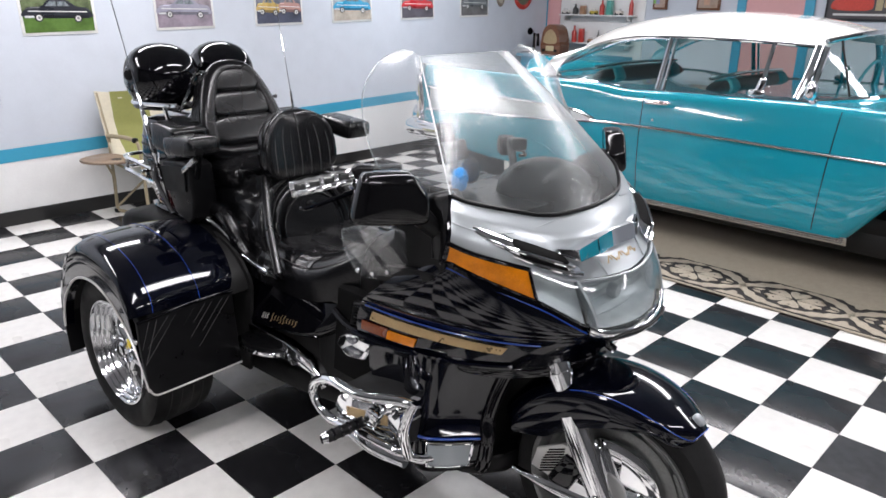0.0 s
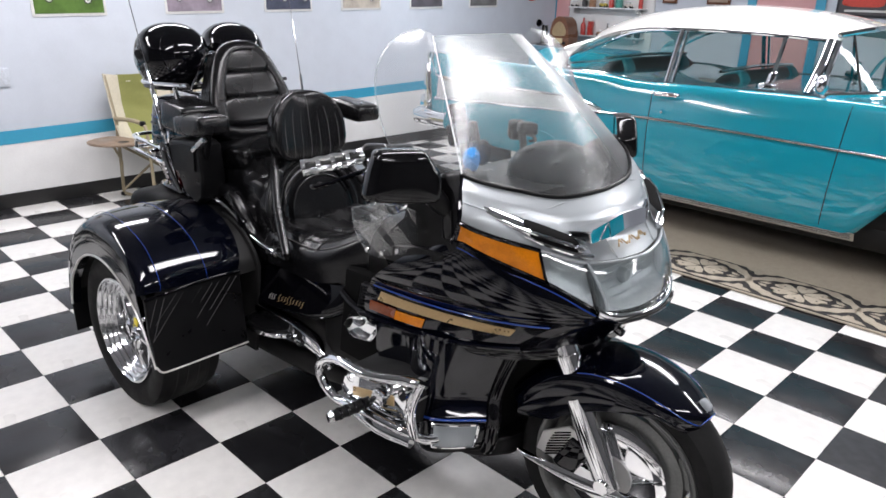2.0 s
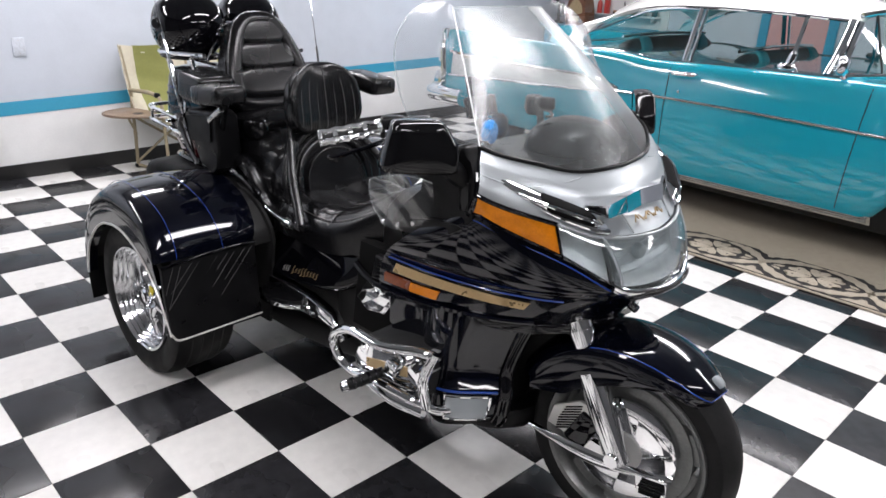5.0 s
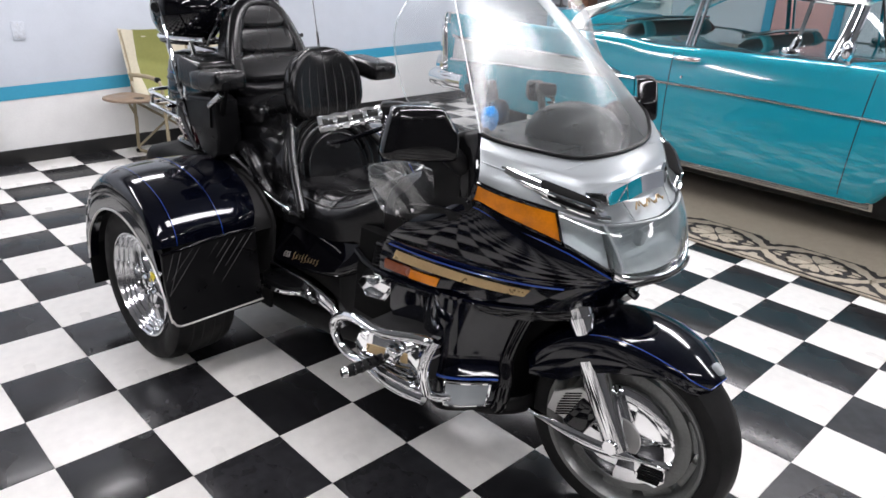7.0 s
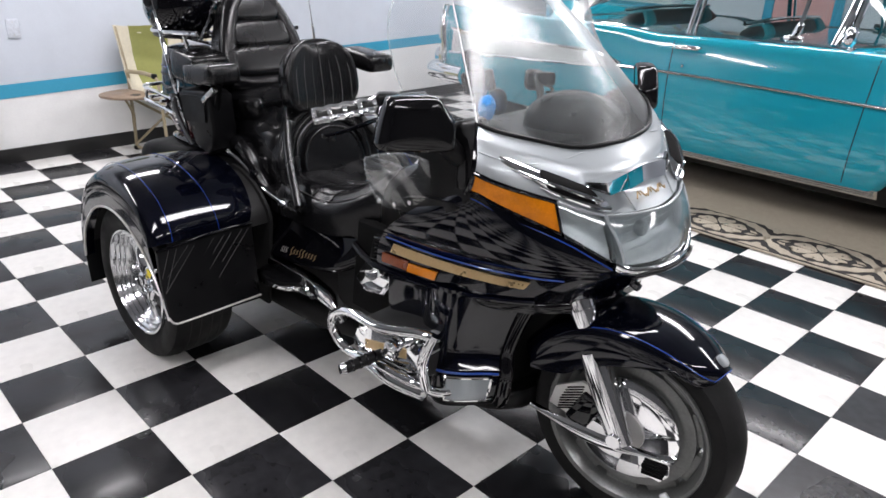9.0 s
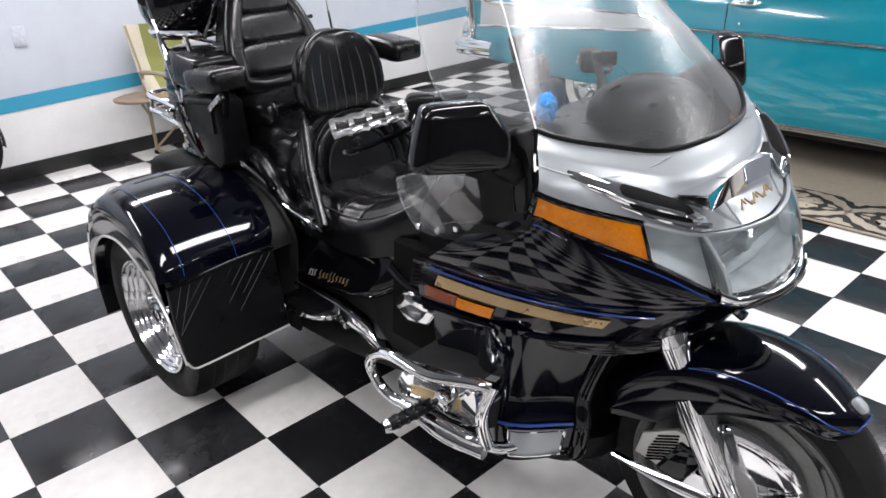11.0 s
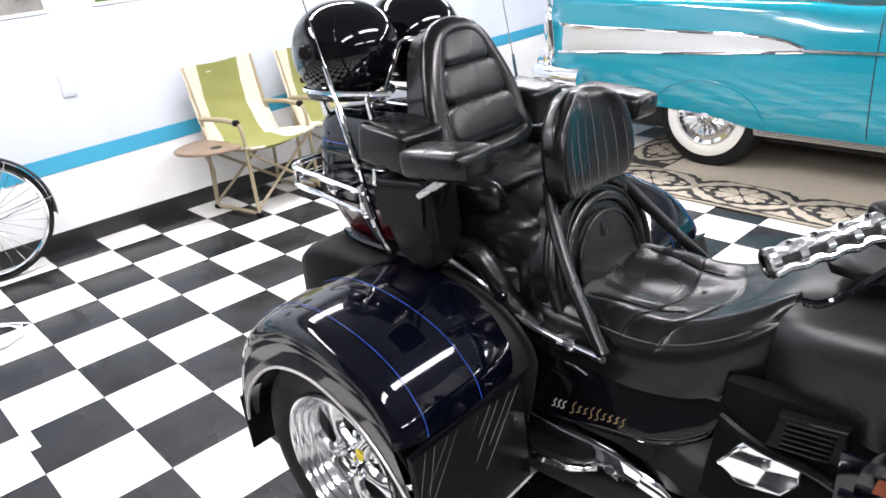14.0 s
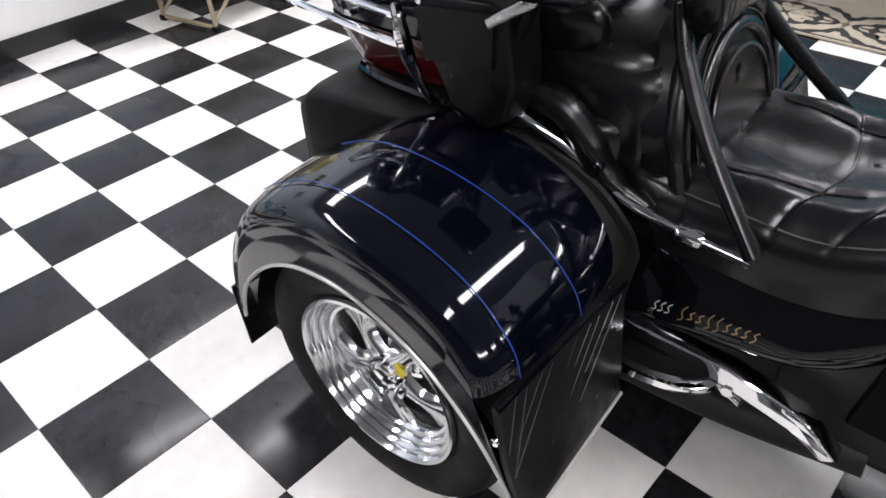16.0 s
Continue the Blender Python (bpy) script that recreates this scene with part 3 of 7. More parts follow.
def fender(s):
    n = len(top_line)
    rows, edge = [], []
    for i, (x, z) in enumerate(top_line):
        k = i / (n - 1)
        ax, az = arch(k)
        y_out = flare(k)
        a, b = top_line[max(i - 1, 0)], top_line[min(i + 1, n - 1)]
        d = V(b[0] - a[0], b[1] - a[1]).normalized()
        nx, nz = -d.y * -1, -d.x
        y_in = Y_IN + 0.08 * (1 - k) ** 3
        row = [V(x - nx * 0.012, s * y_in, z - nz * 0.012)]
        for y, drop in ((y_in * 0.6 + 0.175, 0.004), (y_in * 0.3 + 0.327, -0.001), (0.47, -0.003), (0.53, -0.002), (0.585, 0.0015), (y_out - 0.075, 0.006), (y_out - 0.046, 0.012), (y_out - 0.022, 0.021), (y_out - 0.007, 0.033), (y_out, 0.048)):
            row.append(V(x - nx * drop, s * y, z - nz * drop))
        last = row[-1]
        for f, out in ((0.06, 0.003), (0.5, 0.004), (1.0, 0.005)):
            row.append(V(last.x + (ax - last.x) * f, s * (y_out + out), last.z + (az - last.z) * f))
        row.append(V(ax, s * (y_out - 0.03), az))
        rows.append(row)
        edge.append(V(ax, s * (y_out + 0.006), az))
    f = part("rear_fender", loft(rows), NAVY, trike, "glossy navy rear fender with thin blue pinstripes", 60)
    part("piping", tube(edge, 0.0042, 8), SILVER_LINE, f, "pale silver edge piping")
    for y0, y1, stop in ((0.650, 0.600, 20), (0.480, 0.470, 24)):
        pts = []
        for i in range(0, n - stop):
            x, z = top_line[i]
            a, b = top_line[max(i - 1, 0)], top_line[min(i + 1, n - 1)]
            d = V(b[0] - a[0], b[1] - a[1]).normalized()
            pts.append(V(x, s * (y0 + (y1 - y0) * i / n), z) + V(d.y, 0, -d.x) * (0.0035 if y0 < 0.5 else -0.003))
        part("pinstripe", tube(pts, 0.0011, 6), BLUE_LINE, f, "thin blue painted pinstripe")
    # liner behind the wheel opening
    lin = [[V(x * 0.97 - 0.012, s * Y_IN, z - 0.03), V(x * 0.97 - 0.012, s * (flare(i / (n - 1)) - 0.05), z - 0.04)] for i, (x, z) in enumerate(top_line)]
    part("liner", loft(lin), DARK, f)
    part("inner_panel", prism([(x, z - 0.02) for x, z in top_line] + [(-0.50, 0.2), (0.10, 0.2)], 0.012, s * Y_IN, "y"), DARK, f)
    # flat quilted apron before the tyre
    out = [(s * 0.365, 0.585), (s * 0.50, 0.582), (s * 0.708, 0.560), (s * 0.718, 0.45), (s * 0.720, 0.345), (s * 0.705, 0.322), (s * 0.66, 0.318), (s * 0.365, 0.310)]
    bm = prism(out, 0.018, -0.018, "x", 0.004)
    for q in bm.verts:
        q.co.x += apron_x(q.co.y, q.co.z)
    ap = part("apron", bm, PLASTIC, f, "flat black panel with slanting stitched lines")
    face = lambda y, z, off=0.0006: V(apron_x(y, z) + off, s * y, z)
    for q in range(5):
        y = 0.40 + q * 0.066
        for side, z2 in ((0.0, 0.425), (0.026, 0.475)):
            part("seam", tube([face(y + side - 0.02, 0.570 - 0.003 * q), face(min(y + side - 0.02 + 0.95 * (0.57 - z2), 0.712), z2)], 0.0012, 5), STITCH, ap)
    part("apron_trim", tube([face(0.365, 0.585, 0.0), face(0.50, 0.582, 0.0), face(0.71, 0.562, 0.0)], 0.005, 6), BLACK_GLOSS, ap)
    part("apron_trim", tube([face(0.7215, 0.345, 0.0), face(0.707, 0.323, 0.002), face(0.66, 0.317, 0.002), face(0.45, 0.312, 0.002), face(0.365, 0.310, 0.002)], 0.0034, 8, smooth=5), SILVER_LINE, ap)
    # mudguard flap behind
    part("mud_flap", prism([(s * 0.40, 0.38), (s * 0.662, 0.36), (s * 0.655, 0.17), (s * 0.42, 0.17)], 0.008, -0.630, "x", 0.002), PLASTIC, f, "black rubber mud flap")
    part("bolt", lathe([(0, s * 0.004), (0.008, s * 0.003), (0.008, s * -0.002)], (0.150, s * 0.721, 0.50), "y", 12), CHROME, f)


both(fender)

body_rows = []
for x, w, z0, z1 in ((-0.665, 0.34, 0.40, 0.66), (-0.655, 0.358, 0.36, 0.702), (-0.62, 0.366, 0.33, 0.730), (-0.575, 0.370, 0.30, 0.742), (-0.50, 0.370, 0.30, 0.750), (-0.30, 0.35, 0.30, 0.757), (-0.1, 0.30, 0.32, 0.75), (0.03, 0.27, 0.34, 0.68), (0.07, 0.24, 0.36, 0.60)):
    body_rows.append([V(x, w * math.copysign(abs(math.cos(a)) ** 0.15, math.cos(a)), (z0 + z1) / 2 + (z1 - z0) / 2 * math.copysign(abs(math.sin(a)) ** 0.15, math.sin(a))) for a in [2 * math.pi * i / 40 for i in range(40)]])
rear_body = part("rear_body", loft(body_rows, True, True), MOULDED, trike, "black rear body between the fenders", 50)
part("skirt_lip", tube([V(-0.56, -0.24, 0.752), V(-0.42, -0.285, 0.766), V(-0.22, -0.285, 0.764), V(-0.10, -0.25, 0.755)], 0.013, 8, smooth=6), BLACK_GLOSS, rear_body)
part("tail_panel", box((0.02, 0.42, 0.07), (-0.662, 0, 0.50), 0.006), RED_LENS, rear_body)
part("axle_beam", rod((AX, -0.45, AZ), (AX, 0.45, AZ), 0.05), DARK, trike)
frame_t = part("frame_tube", tube([V(-0.1, -0.16, 0.34), V(0.3, -0.17, 0.28), V(0.9, -0.15, 0.24), V(1.2, -0.1, 0.36)], 0.024, 8, smooth=6), DARK, trike)
part("frame_tube", tube([V(-0.1, 0.16, 0.34), V(0.3, 0.17, 0.28), V(0.9, 0.15, 0.24), V(1.2, 0.1, 0.36)], 0.024, 8, smooth=6), DARK, trike)
part("engine_block", box((0.72, 0.40, 0.34), (0.78, 0, 0.41), 0.04), DARK, trike)
part("gearbox", box((0.5, 0.34, 0.28), (0.26, 0, 0.40), 0.04), DARK, trike)
part("battery_box", box((0.5, 0.40, 0.16), (0.35, 0, 0.57), 0.03), BLACK_GLOSS, trike)

# --- trunk, rack, aerials
trunk_rows = []
for z, x0, x1, w in ((0.735, -0.55, -0.26, 0.205), (0.755, -0.60, -0.255, 0.232), (0.86, -0.68, -0.25, 0.250), (0.90, -0.695, -0.25, 0.253), (0.905, -0.692, -0.25, 0.254), (1.00, -0.68, -0.25, 0.252), (1.075, -0.665, -0.25, 0.246), (1.105, -0.645, -0.255, 0.235), (1.115, -0.61, -0.27, 0.205)):
    row = []
    for i in range(44):
        a = 2 * math.pi * i / 44
        row.append(V((x0 + x1) / 2 + (x1 - x0) / 2 * math.copysign(abs(math.cos(a)) ** 0.4, math.cos(a)), w * math.copysign(abs(math.sin(a)) ** 0.4, math.sin(a)), z))
    trunk_rows.append(row)
trunk = part("trunk", loft(trunk_rows, True, True), NAVY, trike, "glossy navy luggage trunk behind the seats", 50)


def trunk_skin(a, z, off):
    for lo, hi in zip(trunk_rows, trunk_rows[1:]):
        if lo[0].z <= z <= hi[0].z:
            f = (z - lo[0].z) / (hi[0].z - lo[0].z)
            k = a / (2 * math.pi) * 44
            i, g = int(k) % 44, k - int(k)
            p = lo[i].lerp(lo[(i + 1) % 44], g).lerp(hi[i].lerp(hi[(i + 1) % 44], g), f)
            c = V((lo[0].x + lo[22].x) / 2, 0, z)
            return p + (p - c).normalized() * off
    return V(0, 0, z)


for s in (-1, 1):
    part("tail_lens", sheet(lambda u, v: trunk_skin(math.pi - s * (-0.1 + 2.2 * u) if s > 0 else math.pi + (-0.1 + 2.2 * u), 0.765 + 0.092 * v, 0.004), 20, 4, 0.002 * s), RED_LENS, trunk, "dark red tail light lens")
    part("tail_lens", sheet(lambda u, v: trunk_skin(math.pi + (0.25 + 0.5 * u) * -s, 0.925 + 0.06 * v, 0.004), 20, 3, 0.002 * s), RED_LENS, trunk)
part("lid_line", tube([trunk_skin(2 * math.pi * i / 44, 1.0, 0.0015) for i in range(44)], 0.003, 5, closed=True), DARK, trunk)
part("pinstripe", tube([trunk_skin(math.pi * (0.6 + 0.9 * i / 20), 1.03, 0.002) for i in range(21)], 0.002, 5), BLUE_LINE, trunk)


def guard_rails(s):
    for z in (0.928, 0.874):
        pts = [V(-0.80, s * 0.08, z - 0.006), V(-0.795, s * 0.18, z - 0.004), V(-0.75, s * 0.262, z), V(-0.55, s * 0.302, z + 0.006), V(-0.38, s * 0.338, z + 0.014), V(-0.325, s * 0.345, z + 0.018)]
        part("guard_rail", tube(pts, 0.0082, 9, smooth=6), CHROME, trunk, "chrome trunk guard rail")
    part("rail_post", rod((-0.755, s * 0.255, 0.868), (-0.755, s * 0.255, 0.936), 0.007, seg=8), CHROME, trunk)
    part("rail_stay", rod((-0.66, s * 0.20, 0.90), (-0.755, s * 0.255, 0.904), 0.006, seg=8), CHROME, trunk)
    part("rail_post", tube([V(-0.345, s * 0.345, 0.965), V(-0.33, s * 0.342, 0.88), V(-0.30, s * 0.31, 0.77)], [0.010, 0.013, 0.009], 8, smooth=4), CHROME, trunk)
    part("bracket", box((0.02, 0.07, 0.012), (-0.5, s * 0.285, 0.908), 0.003), CHROME, trunk)
    # aerial mast
    base_p, top = V(-0.330, s * 0.300, 0.78), V(-0.490, s * 0.326, 1.38)
    d = top - base_p
    if s < 0:
        part("aerial_mast", tube([base_p, base_p + d * 0.34, base_p + d * 0.35, base_p + d * 0.62, base_p + d * 0.63, base_p + d * 0.8], [0.008, 0.008, 0.010, 0.010, 0.006, 0.006], 9), CHROME, trunk, "chrome aerial mast")
        part("aerial_whip", tube([base_p + d * 0.8, base_p + d * 1.5, base_p + d * 2.3 + V(-0.02, 0, 0)], 0.0017, 6), CHROME, trunk)
    else:
        part("aerial_mast", rod(V(-0.31, 0.34, 0.93), V(-0.36, 0.345, 1.19), 0.007, 0.005, 8), CHROME, trunk, "chrome aerial mast")
        part("aerial_whip", rod(V(-0.36, 0.345, 1.19), V(-0.45, 0.35, 1.62), 0.0017, 0.001, 6), CHROME, trunk)


both(guard_rails)
rack = part("luggage_rack", tube([V(-0.32, -0.232, 1.182), V(-0.50, -0.250, 1.172), V(-0.64, -0.245, 1.166), V(-0.705, -0.19, 1.166), V(-0.715, 0, 1.166), V(-0.705, 0.19, 1.166), V(-0.64, 0.245, 1.166), V(-0.50, 0.250, 1.172), V(-0.32, 0.232, 1.182)], 0.0085, 9, smooth=6), CHROME, trunk, "chrome tubular luggage rack")
for y in (-0.15, 0.0, 0.15):
    part("slat", tube([V(-0.33, y, 1.135), V(-0.52, y, 1.138), V(-0.69, y, 1.148), V(-0.712, y, 1.166)], 0.006, 8, smooth=4), CHROME, rack)
for x, y in ((-0.4, -0.225), (-0.6, -0.225), (-0.4, 0.225), (-0.6, 0.225)):
    part("rack_foot", rod((x, y, 1.100), (x, y * 1.08, 1.168), 0.011, 0.008, 10), CHROME, rack)
part("rack_riser", tube([V(-0.44, -0.15, 1.140), V(-0.432, -0.13, 1.19), V(-0.423, -0.088, 1.275), V(-0.41, -0.074, 1.292), V(-0.375, -0.062, 1.296)], 0.0062, 8, smooth=5), CHROME, rack)

# --- seats
BACK = pose(-0.195, 0.0, 0.998, 0, -20, 0) @ Matrix.Diagonal((1.0, 0.93, 0.985, 1.0))
BACK_LINE = [(-0.185, -0.01), (-0.212, 0.06), (-0.198, 0.16), (-0.158, 0.255), (-0.112, 0.325), (-0.05, 0.358), (0.05, 0.358), (0.112, 0.325), (0.158, 0.255), (0.198, 0.16), (0.212, 0.06), (0.185, -0.01)]
back_out = rounded(BACK_LINE, 6)
bm = prism(back_out, 0.062, -0.062, "x", 0.028, 5)
bmesh.ops.transform(bm, matrix=BACK, verts=bm.verts[:])
pass_back = part("passenger_backrest", bm, VINYL, trike, "tall tapered black vinyl passenger backrest with three pads", 50)
part("border_roll", tube([BACK @ V(0.004, y * 0.80, 0.012 + h * 0.905) for y, h in back_out], 0.034, 14, closed=True), VINYL, pass_back)
part("piping", tube([BACK @ V(0.018, y * 0.66, 0.022 + h * 0.865) for y, h in back_out], 0.004, 7, closed=True), VINYL, pass_back)
part("back_field", prism([(y * 0.66, 0.022 + h * 0.865) for y, h in back_out], 0.012, -0.002, "x"), VINYL, pass_back).matrix_local = BACK
for h, tall, w in ((0.288, 0.098, 0.190), (0.190, 0.106, 0.245), (0.084, 0.118, 0.300)):
    part("pad", puff((0.052, w, tall), BACK @ V(0.010, 0, h), 0.42, 0.28, (0, -20, 0), 18, 32, lambda v: V(v.x, v.y * (1 - 0.10 * v.z / tall), v.z)), VINYL, pass_back)


def seat_shape(v):
    return V(v.x, v.y * (1 - 0.10 * max(v.x / 0.2, 0)), v.z - 0.02 * (v.y / 0.2) ** 2 + 0.012 * math.cos(v.x * 14))


pass_seat = part("passenger_seat", puff((0.36, 0.42, 0.15), (-0.07, 0, 0.855), 0.5, 0.4, (0, -3, 0), 20, 36, seat_shape), VINYL, trike, "padded black vinyl passenger seat")
part("seat_front", puff((0.25, 0.41, 0.29), (0.0, 0, 0.752), 0.34, 0.36, (0, 5, 0), 22, 40), VINYL, pass_seat)
part("seat_lip", puff((0.24, 0.39, 0.085), (-0.15, 0, 0.945), 0.7, 0.4, (0, 6, 0), 16, 36), VINYL, pass_seat)
part("seat_piping", tube([V(0.09, -0.17 + 0.34 * k / 16, 0.893 - 0.012 * (2 * k / 16 - 1) ** 2) for k in range(17)], 0.004, 7), VINYL, pass_seat)
part("seat_base", puff((0.36, 0.46, 0.16), (-0.10, 0, 0.715), 0.35, 0.35, (0, 0, 0), 14, 28), VINYL, pass_seat)
for s in (-1, 1):
    part("bolster", puff((0.24, 0.070, 0.10), (-0.12, s * 0.180, 0.925), 0.7, 0.7, (s * -8, -8, 0), 14, 22), VINYL, pass_seat)
    part("side_skirt", tube([V(-0.16, s * 0.226, 0.80), V(-0.06, s * 0.228, 0.80), V(0.0, s * 0.228, 0.75), V(0.05, s * 0.226, 0.68), V(0.13, s * 0.222, 0.64)], [0.03, 0.032, 0.032, 0.03, 0.022], 10, smooth=6), VINYL, pass_seat)
    part("button", lathe([(0, 0.006), (0.008, 0.004), (0.01, 0)], (0.03, s * 0.19, 0.86), "y", 12), CHROME, pass_seat)

# driver's saddle: a loft along x of half-rounded sections
saddle_table = [(0.06, 0.20, 0.59, 0.72), (0.16, 0.238, 0.585, 0.735), (0.28, 0.250, 0.59, 0.728), (0.40, 0.250, 0.585, 0.728), (0.50, 0.240, 0.595, 0.752), (0.58, 0.218, 0.620, 0.790), (0.65, 0.185, 0.66, 0.832), (0.68, 0.16, 0.69, 0.846)]


def saddle_at(x, c):
    """Point of the saddle at x; c runs from 1 at its left flank to -1 at its right."""
    w, z0, z1 = (eased([(r[0], r[k]) for r in saddle_table], x) for k in (1, 2, 3))
    s_ = math.sqrt(max(1 - c * c, 0))
    z = z0 + (z1 - z0) * s_ ** 0.42
    z += 0.016 * math.exp(-((abs(c) - 0.62) / 0.22) ** 2) - 0.012 * math.exp(-((c / 0.14) ** 2))
    # grooves where the panels are sewn together
    for x0, lean in ((0.345, 0.06), (0.43, 0.10)):
        z -= 0.0045 * math.exp(-(((x - x0 - lean * (1 - abs(c))) / 0.0075) ** 2)) * s_
    z -= 0.005 * math.exp(-(((abs(c) - 0.84) / 0.03) ** 2))
    if 0.2 < x < 0.50:
        z -= 0.0045 * math.exp(-(((abs(c) - 0.30 - 0.9 * (0.42 - x)) / 0.035) ** 2)) * min(1.0, (x - 0.2) / 0.05, (0.50 - x) / 0.05)
    z += 0.010 * math.exp(-(((x - 0.31) / 0.07) ** 2)) * s_ * (1 - math.exp(-((c / 0.2) ** 2)))
    return V(x, w * math.copysign(abs(c) ** 0.62, c), z)


rows = []
for i in range(125):
    x = 0.06 + 0.62 * i / 124
    rows.append([saddle_at(x, math.cos(math.pi * j / 64)) for j in range(65)])
saddle = part("driver_seat", loft(rows), VINYL, trike, "padded black vinyl driver's saddle with stitched seams", 70)
part("seat_pan", prism(rounded([(0.06, -0.19), (0.25, -0.23), (0.48, -0.2), (0.68, -0.1), (0.68, 0.1), (0.48, 0.2), (0.25, 0.23), (0.06, 0.19)], 4), 0.03, 0.585, "z"), PLASTIC, saddle)


for s in (-1, 1):
    part("seam", tube([saddle_at(0.12 + 0.50 * k / 20, s * 0.84) + V(0, 0, -0.001) for k in range(21)], 0.0022, 6), STITCH, saddle)
for x0, lean in ((0.345, 0.06), (0.43, 0.10)):
    part("seam", tube([saddle_at(x0 + lean * (1 - abs(c)), c) + V(0, 0, 0.0015) for c in [-0.86 + 1.72 * k / 32 for k in range(33)]], 0.0022, 7), VINYL, saddle)
for s in (-1, 1):
    part("seam", tube([saddle_at(0.23 + 0.22 * k / 14, s * (0.30 + 0.9 * (0.19 - 0.22 * k / 14))) + V(0, 0, 0.003) for k in range(15)], 0.0022, 7), VINYL, saddle)
part("button", lathe([(0, 0.004), (0.006, 0.003), (0.009, 0)], saddle_at(0.44, 0.02), "z", 10), VINYL, saddle)

# lumbar pad: an arch with stitched rings
def lumbar(scale, d, mat, parent, name):
    pts = [(-0.212 * scale, 0.0), (-0.212 * scale, 0.10 * scale), (-0.16 * scale, 0.205 * scale), (-0.06 * scale, 0.262 * scale), (0.06 * scale, 0.262 * scale), (0.16 * scale, 0.205 * scale), (0.212 * scale, 0.10 * scale), (0.212 * scale, 0.0)]
    out = [(p.x, p.y) for p in smooth_line([(a, b, 0) for a, b in pts], 6)]
    bm = prism(out, d, 0, "x", min(d * 0.45, 0.02), 4)
    bmesh.ops.transform(bm, matrix=pose(0.115, 0.006, 0.688, 0, -14, 0), verts=bm.verts[:])
    return part(name, bm, mat, parent), [pose(0.115, 0.006, 0.688, 0, -14, 0) @ V(d + 0.001, a, b) for a, b in out]


pad, line = lumbar(1.0, 0.075, VINYL, trike, "lumbar_pad")
tagged(pad, "arched black vinyl lumbar pad with stitched rings")
part("outer_roll", tube([q + V(-0.006, 0, -0.012) for q in line], 0.021, 12), VINYL, pad)
_, line2 = lumbar(0.86, 0.080, VINYL, pad, "ring_pad")
part("stitch_line", tube([q + V(0.0065, 0, 0.004) for q in line2], 0.0012, 5), STITCH, pad)
_, line4 = lumbar(0.78, 0.082, VINYL, pad, "ring_bed")
part("ring_roll", tube(line4, 0.014, 10), VINYL, pad)
_, line3 = lumbar(0.64, 0.094, VINYL, pad, "inner_pad")
part("piping", tube(line3, 0.005, 8), VINYL, pad)
part("emblem", lathe([(0, 0.003), (0.02, 0.003), (0.024, 0)], pose(0.115, 0.006, 0.688, 0, -14, 0) @ V(0.0925, 0, 0.12), "x", 18), VINYL, pad, "embossed round emblem")

# driver's backrest with upright ribs, on two angled arms
def rest_taper(z):
    k = z / 0.129 + 0.20
    return math.sqrt(1 - (k / 1.34) ** 2) if k > 0 else 1.0


def puff_front(size, e1, e2, y, z):
    """How far ahead of its middle a rounded solid's face lies at (y, z)."""
    ca = math.sqrt(max(1 - min(abs(z) * 2 / size[2], 1) ** (2 / e1), 1e-4))
    sw = min(abs(y) * 2 / size[1] / ca**e1, 1) ** (1 / e2)
    return size[0] / 2 * ca**e1 * max(1 - sw * sw, 0) ** (e2 / 2)


def rest_shape(v):
    return V(v.x + 0.03 * (v.y / 0.17) ** 2, v.y * rest_taper(v.z), v.z)


d_rest = part("driver_backrest", puff((0.085, 0.330, 0.256), (0.112, -0.014, 1.062), 0.5, 0.36, (0, -9, 0), 24, 44, rest_shape), VINYL, trike, "black vinyl driver's backrest with upright stitched ribs")
m_rest = pose(0.112, -0.014, 1.062, 0, -9, 0)
for k in range(7):
    y = -0.123 + 0.041 * k
    h = 0.114 * (1 - (abs(y) / 0.22) ** 2.6)
    line = []
    for q in range(-6, 7):
        z = h * q / 6 - 0.004
        yy = y * rest_taper(z)
        line.append(m_rest @ V(puff_front((0.085, 0.330, 0.256), 0.5, 0.36, y, z) + 0.03 * (yy / 0.17) ** 2 + 0.0006, yy, z))
    part("rib_seam", tube(line, 0.0016, 5), STITCH, d_rest)
part("piping", tube([m_rest @ V(0.012 + 0.024 * abs(math.cos(a)) ** 2, 0.160 * rest_taper(0.124 * math.sin(a)) * math.copysign(abs(math.cos(a)) ** 0.5, math.cos(a)), 0.1255 * math.copysign(abs(math.sin(a)) ** 0.5, math.sin(a))) for a in [2 * math.pi * i / 44 for i in range(44)]], 0.004, 6, closed=True), VINYL, d_rest)
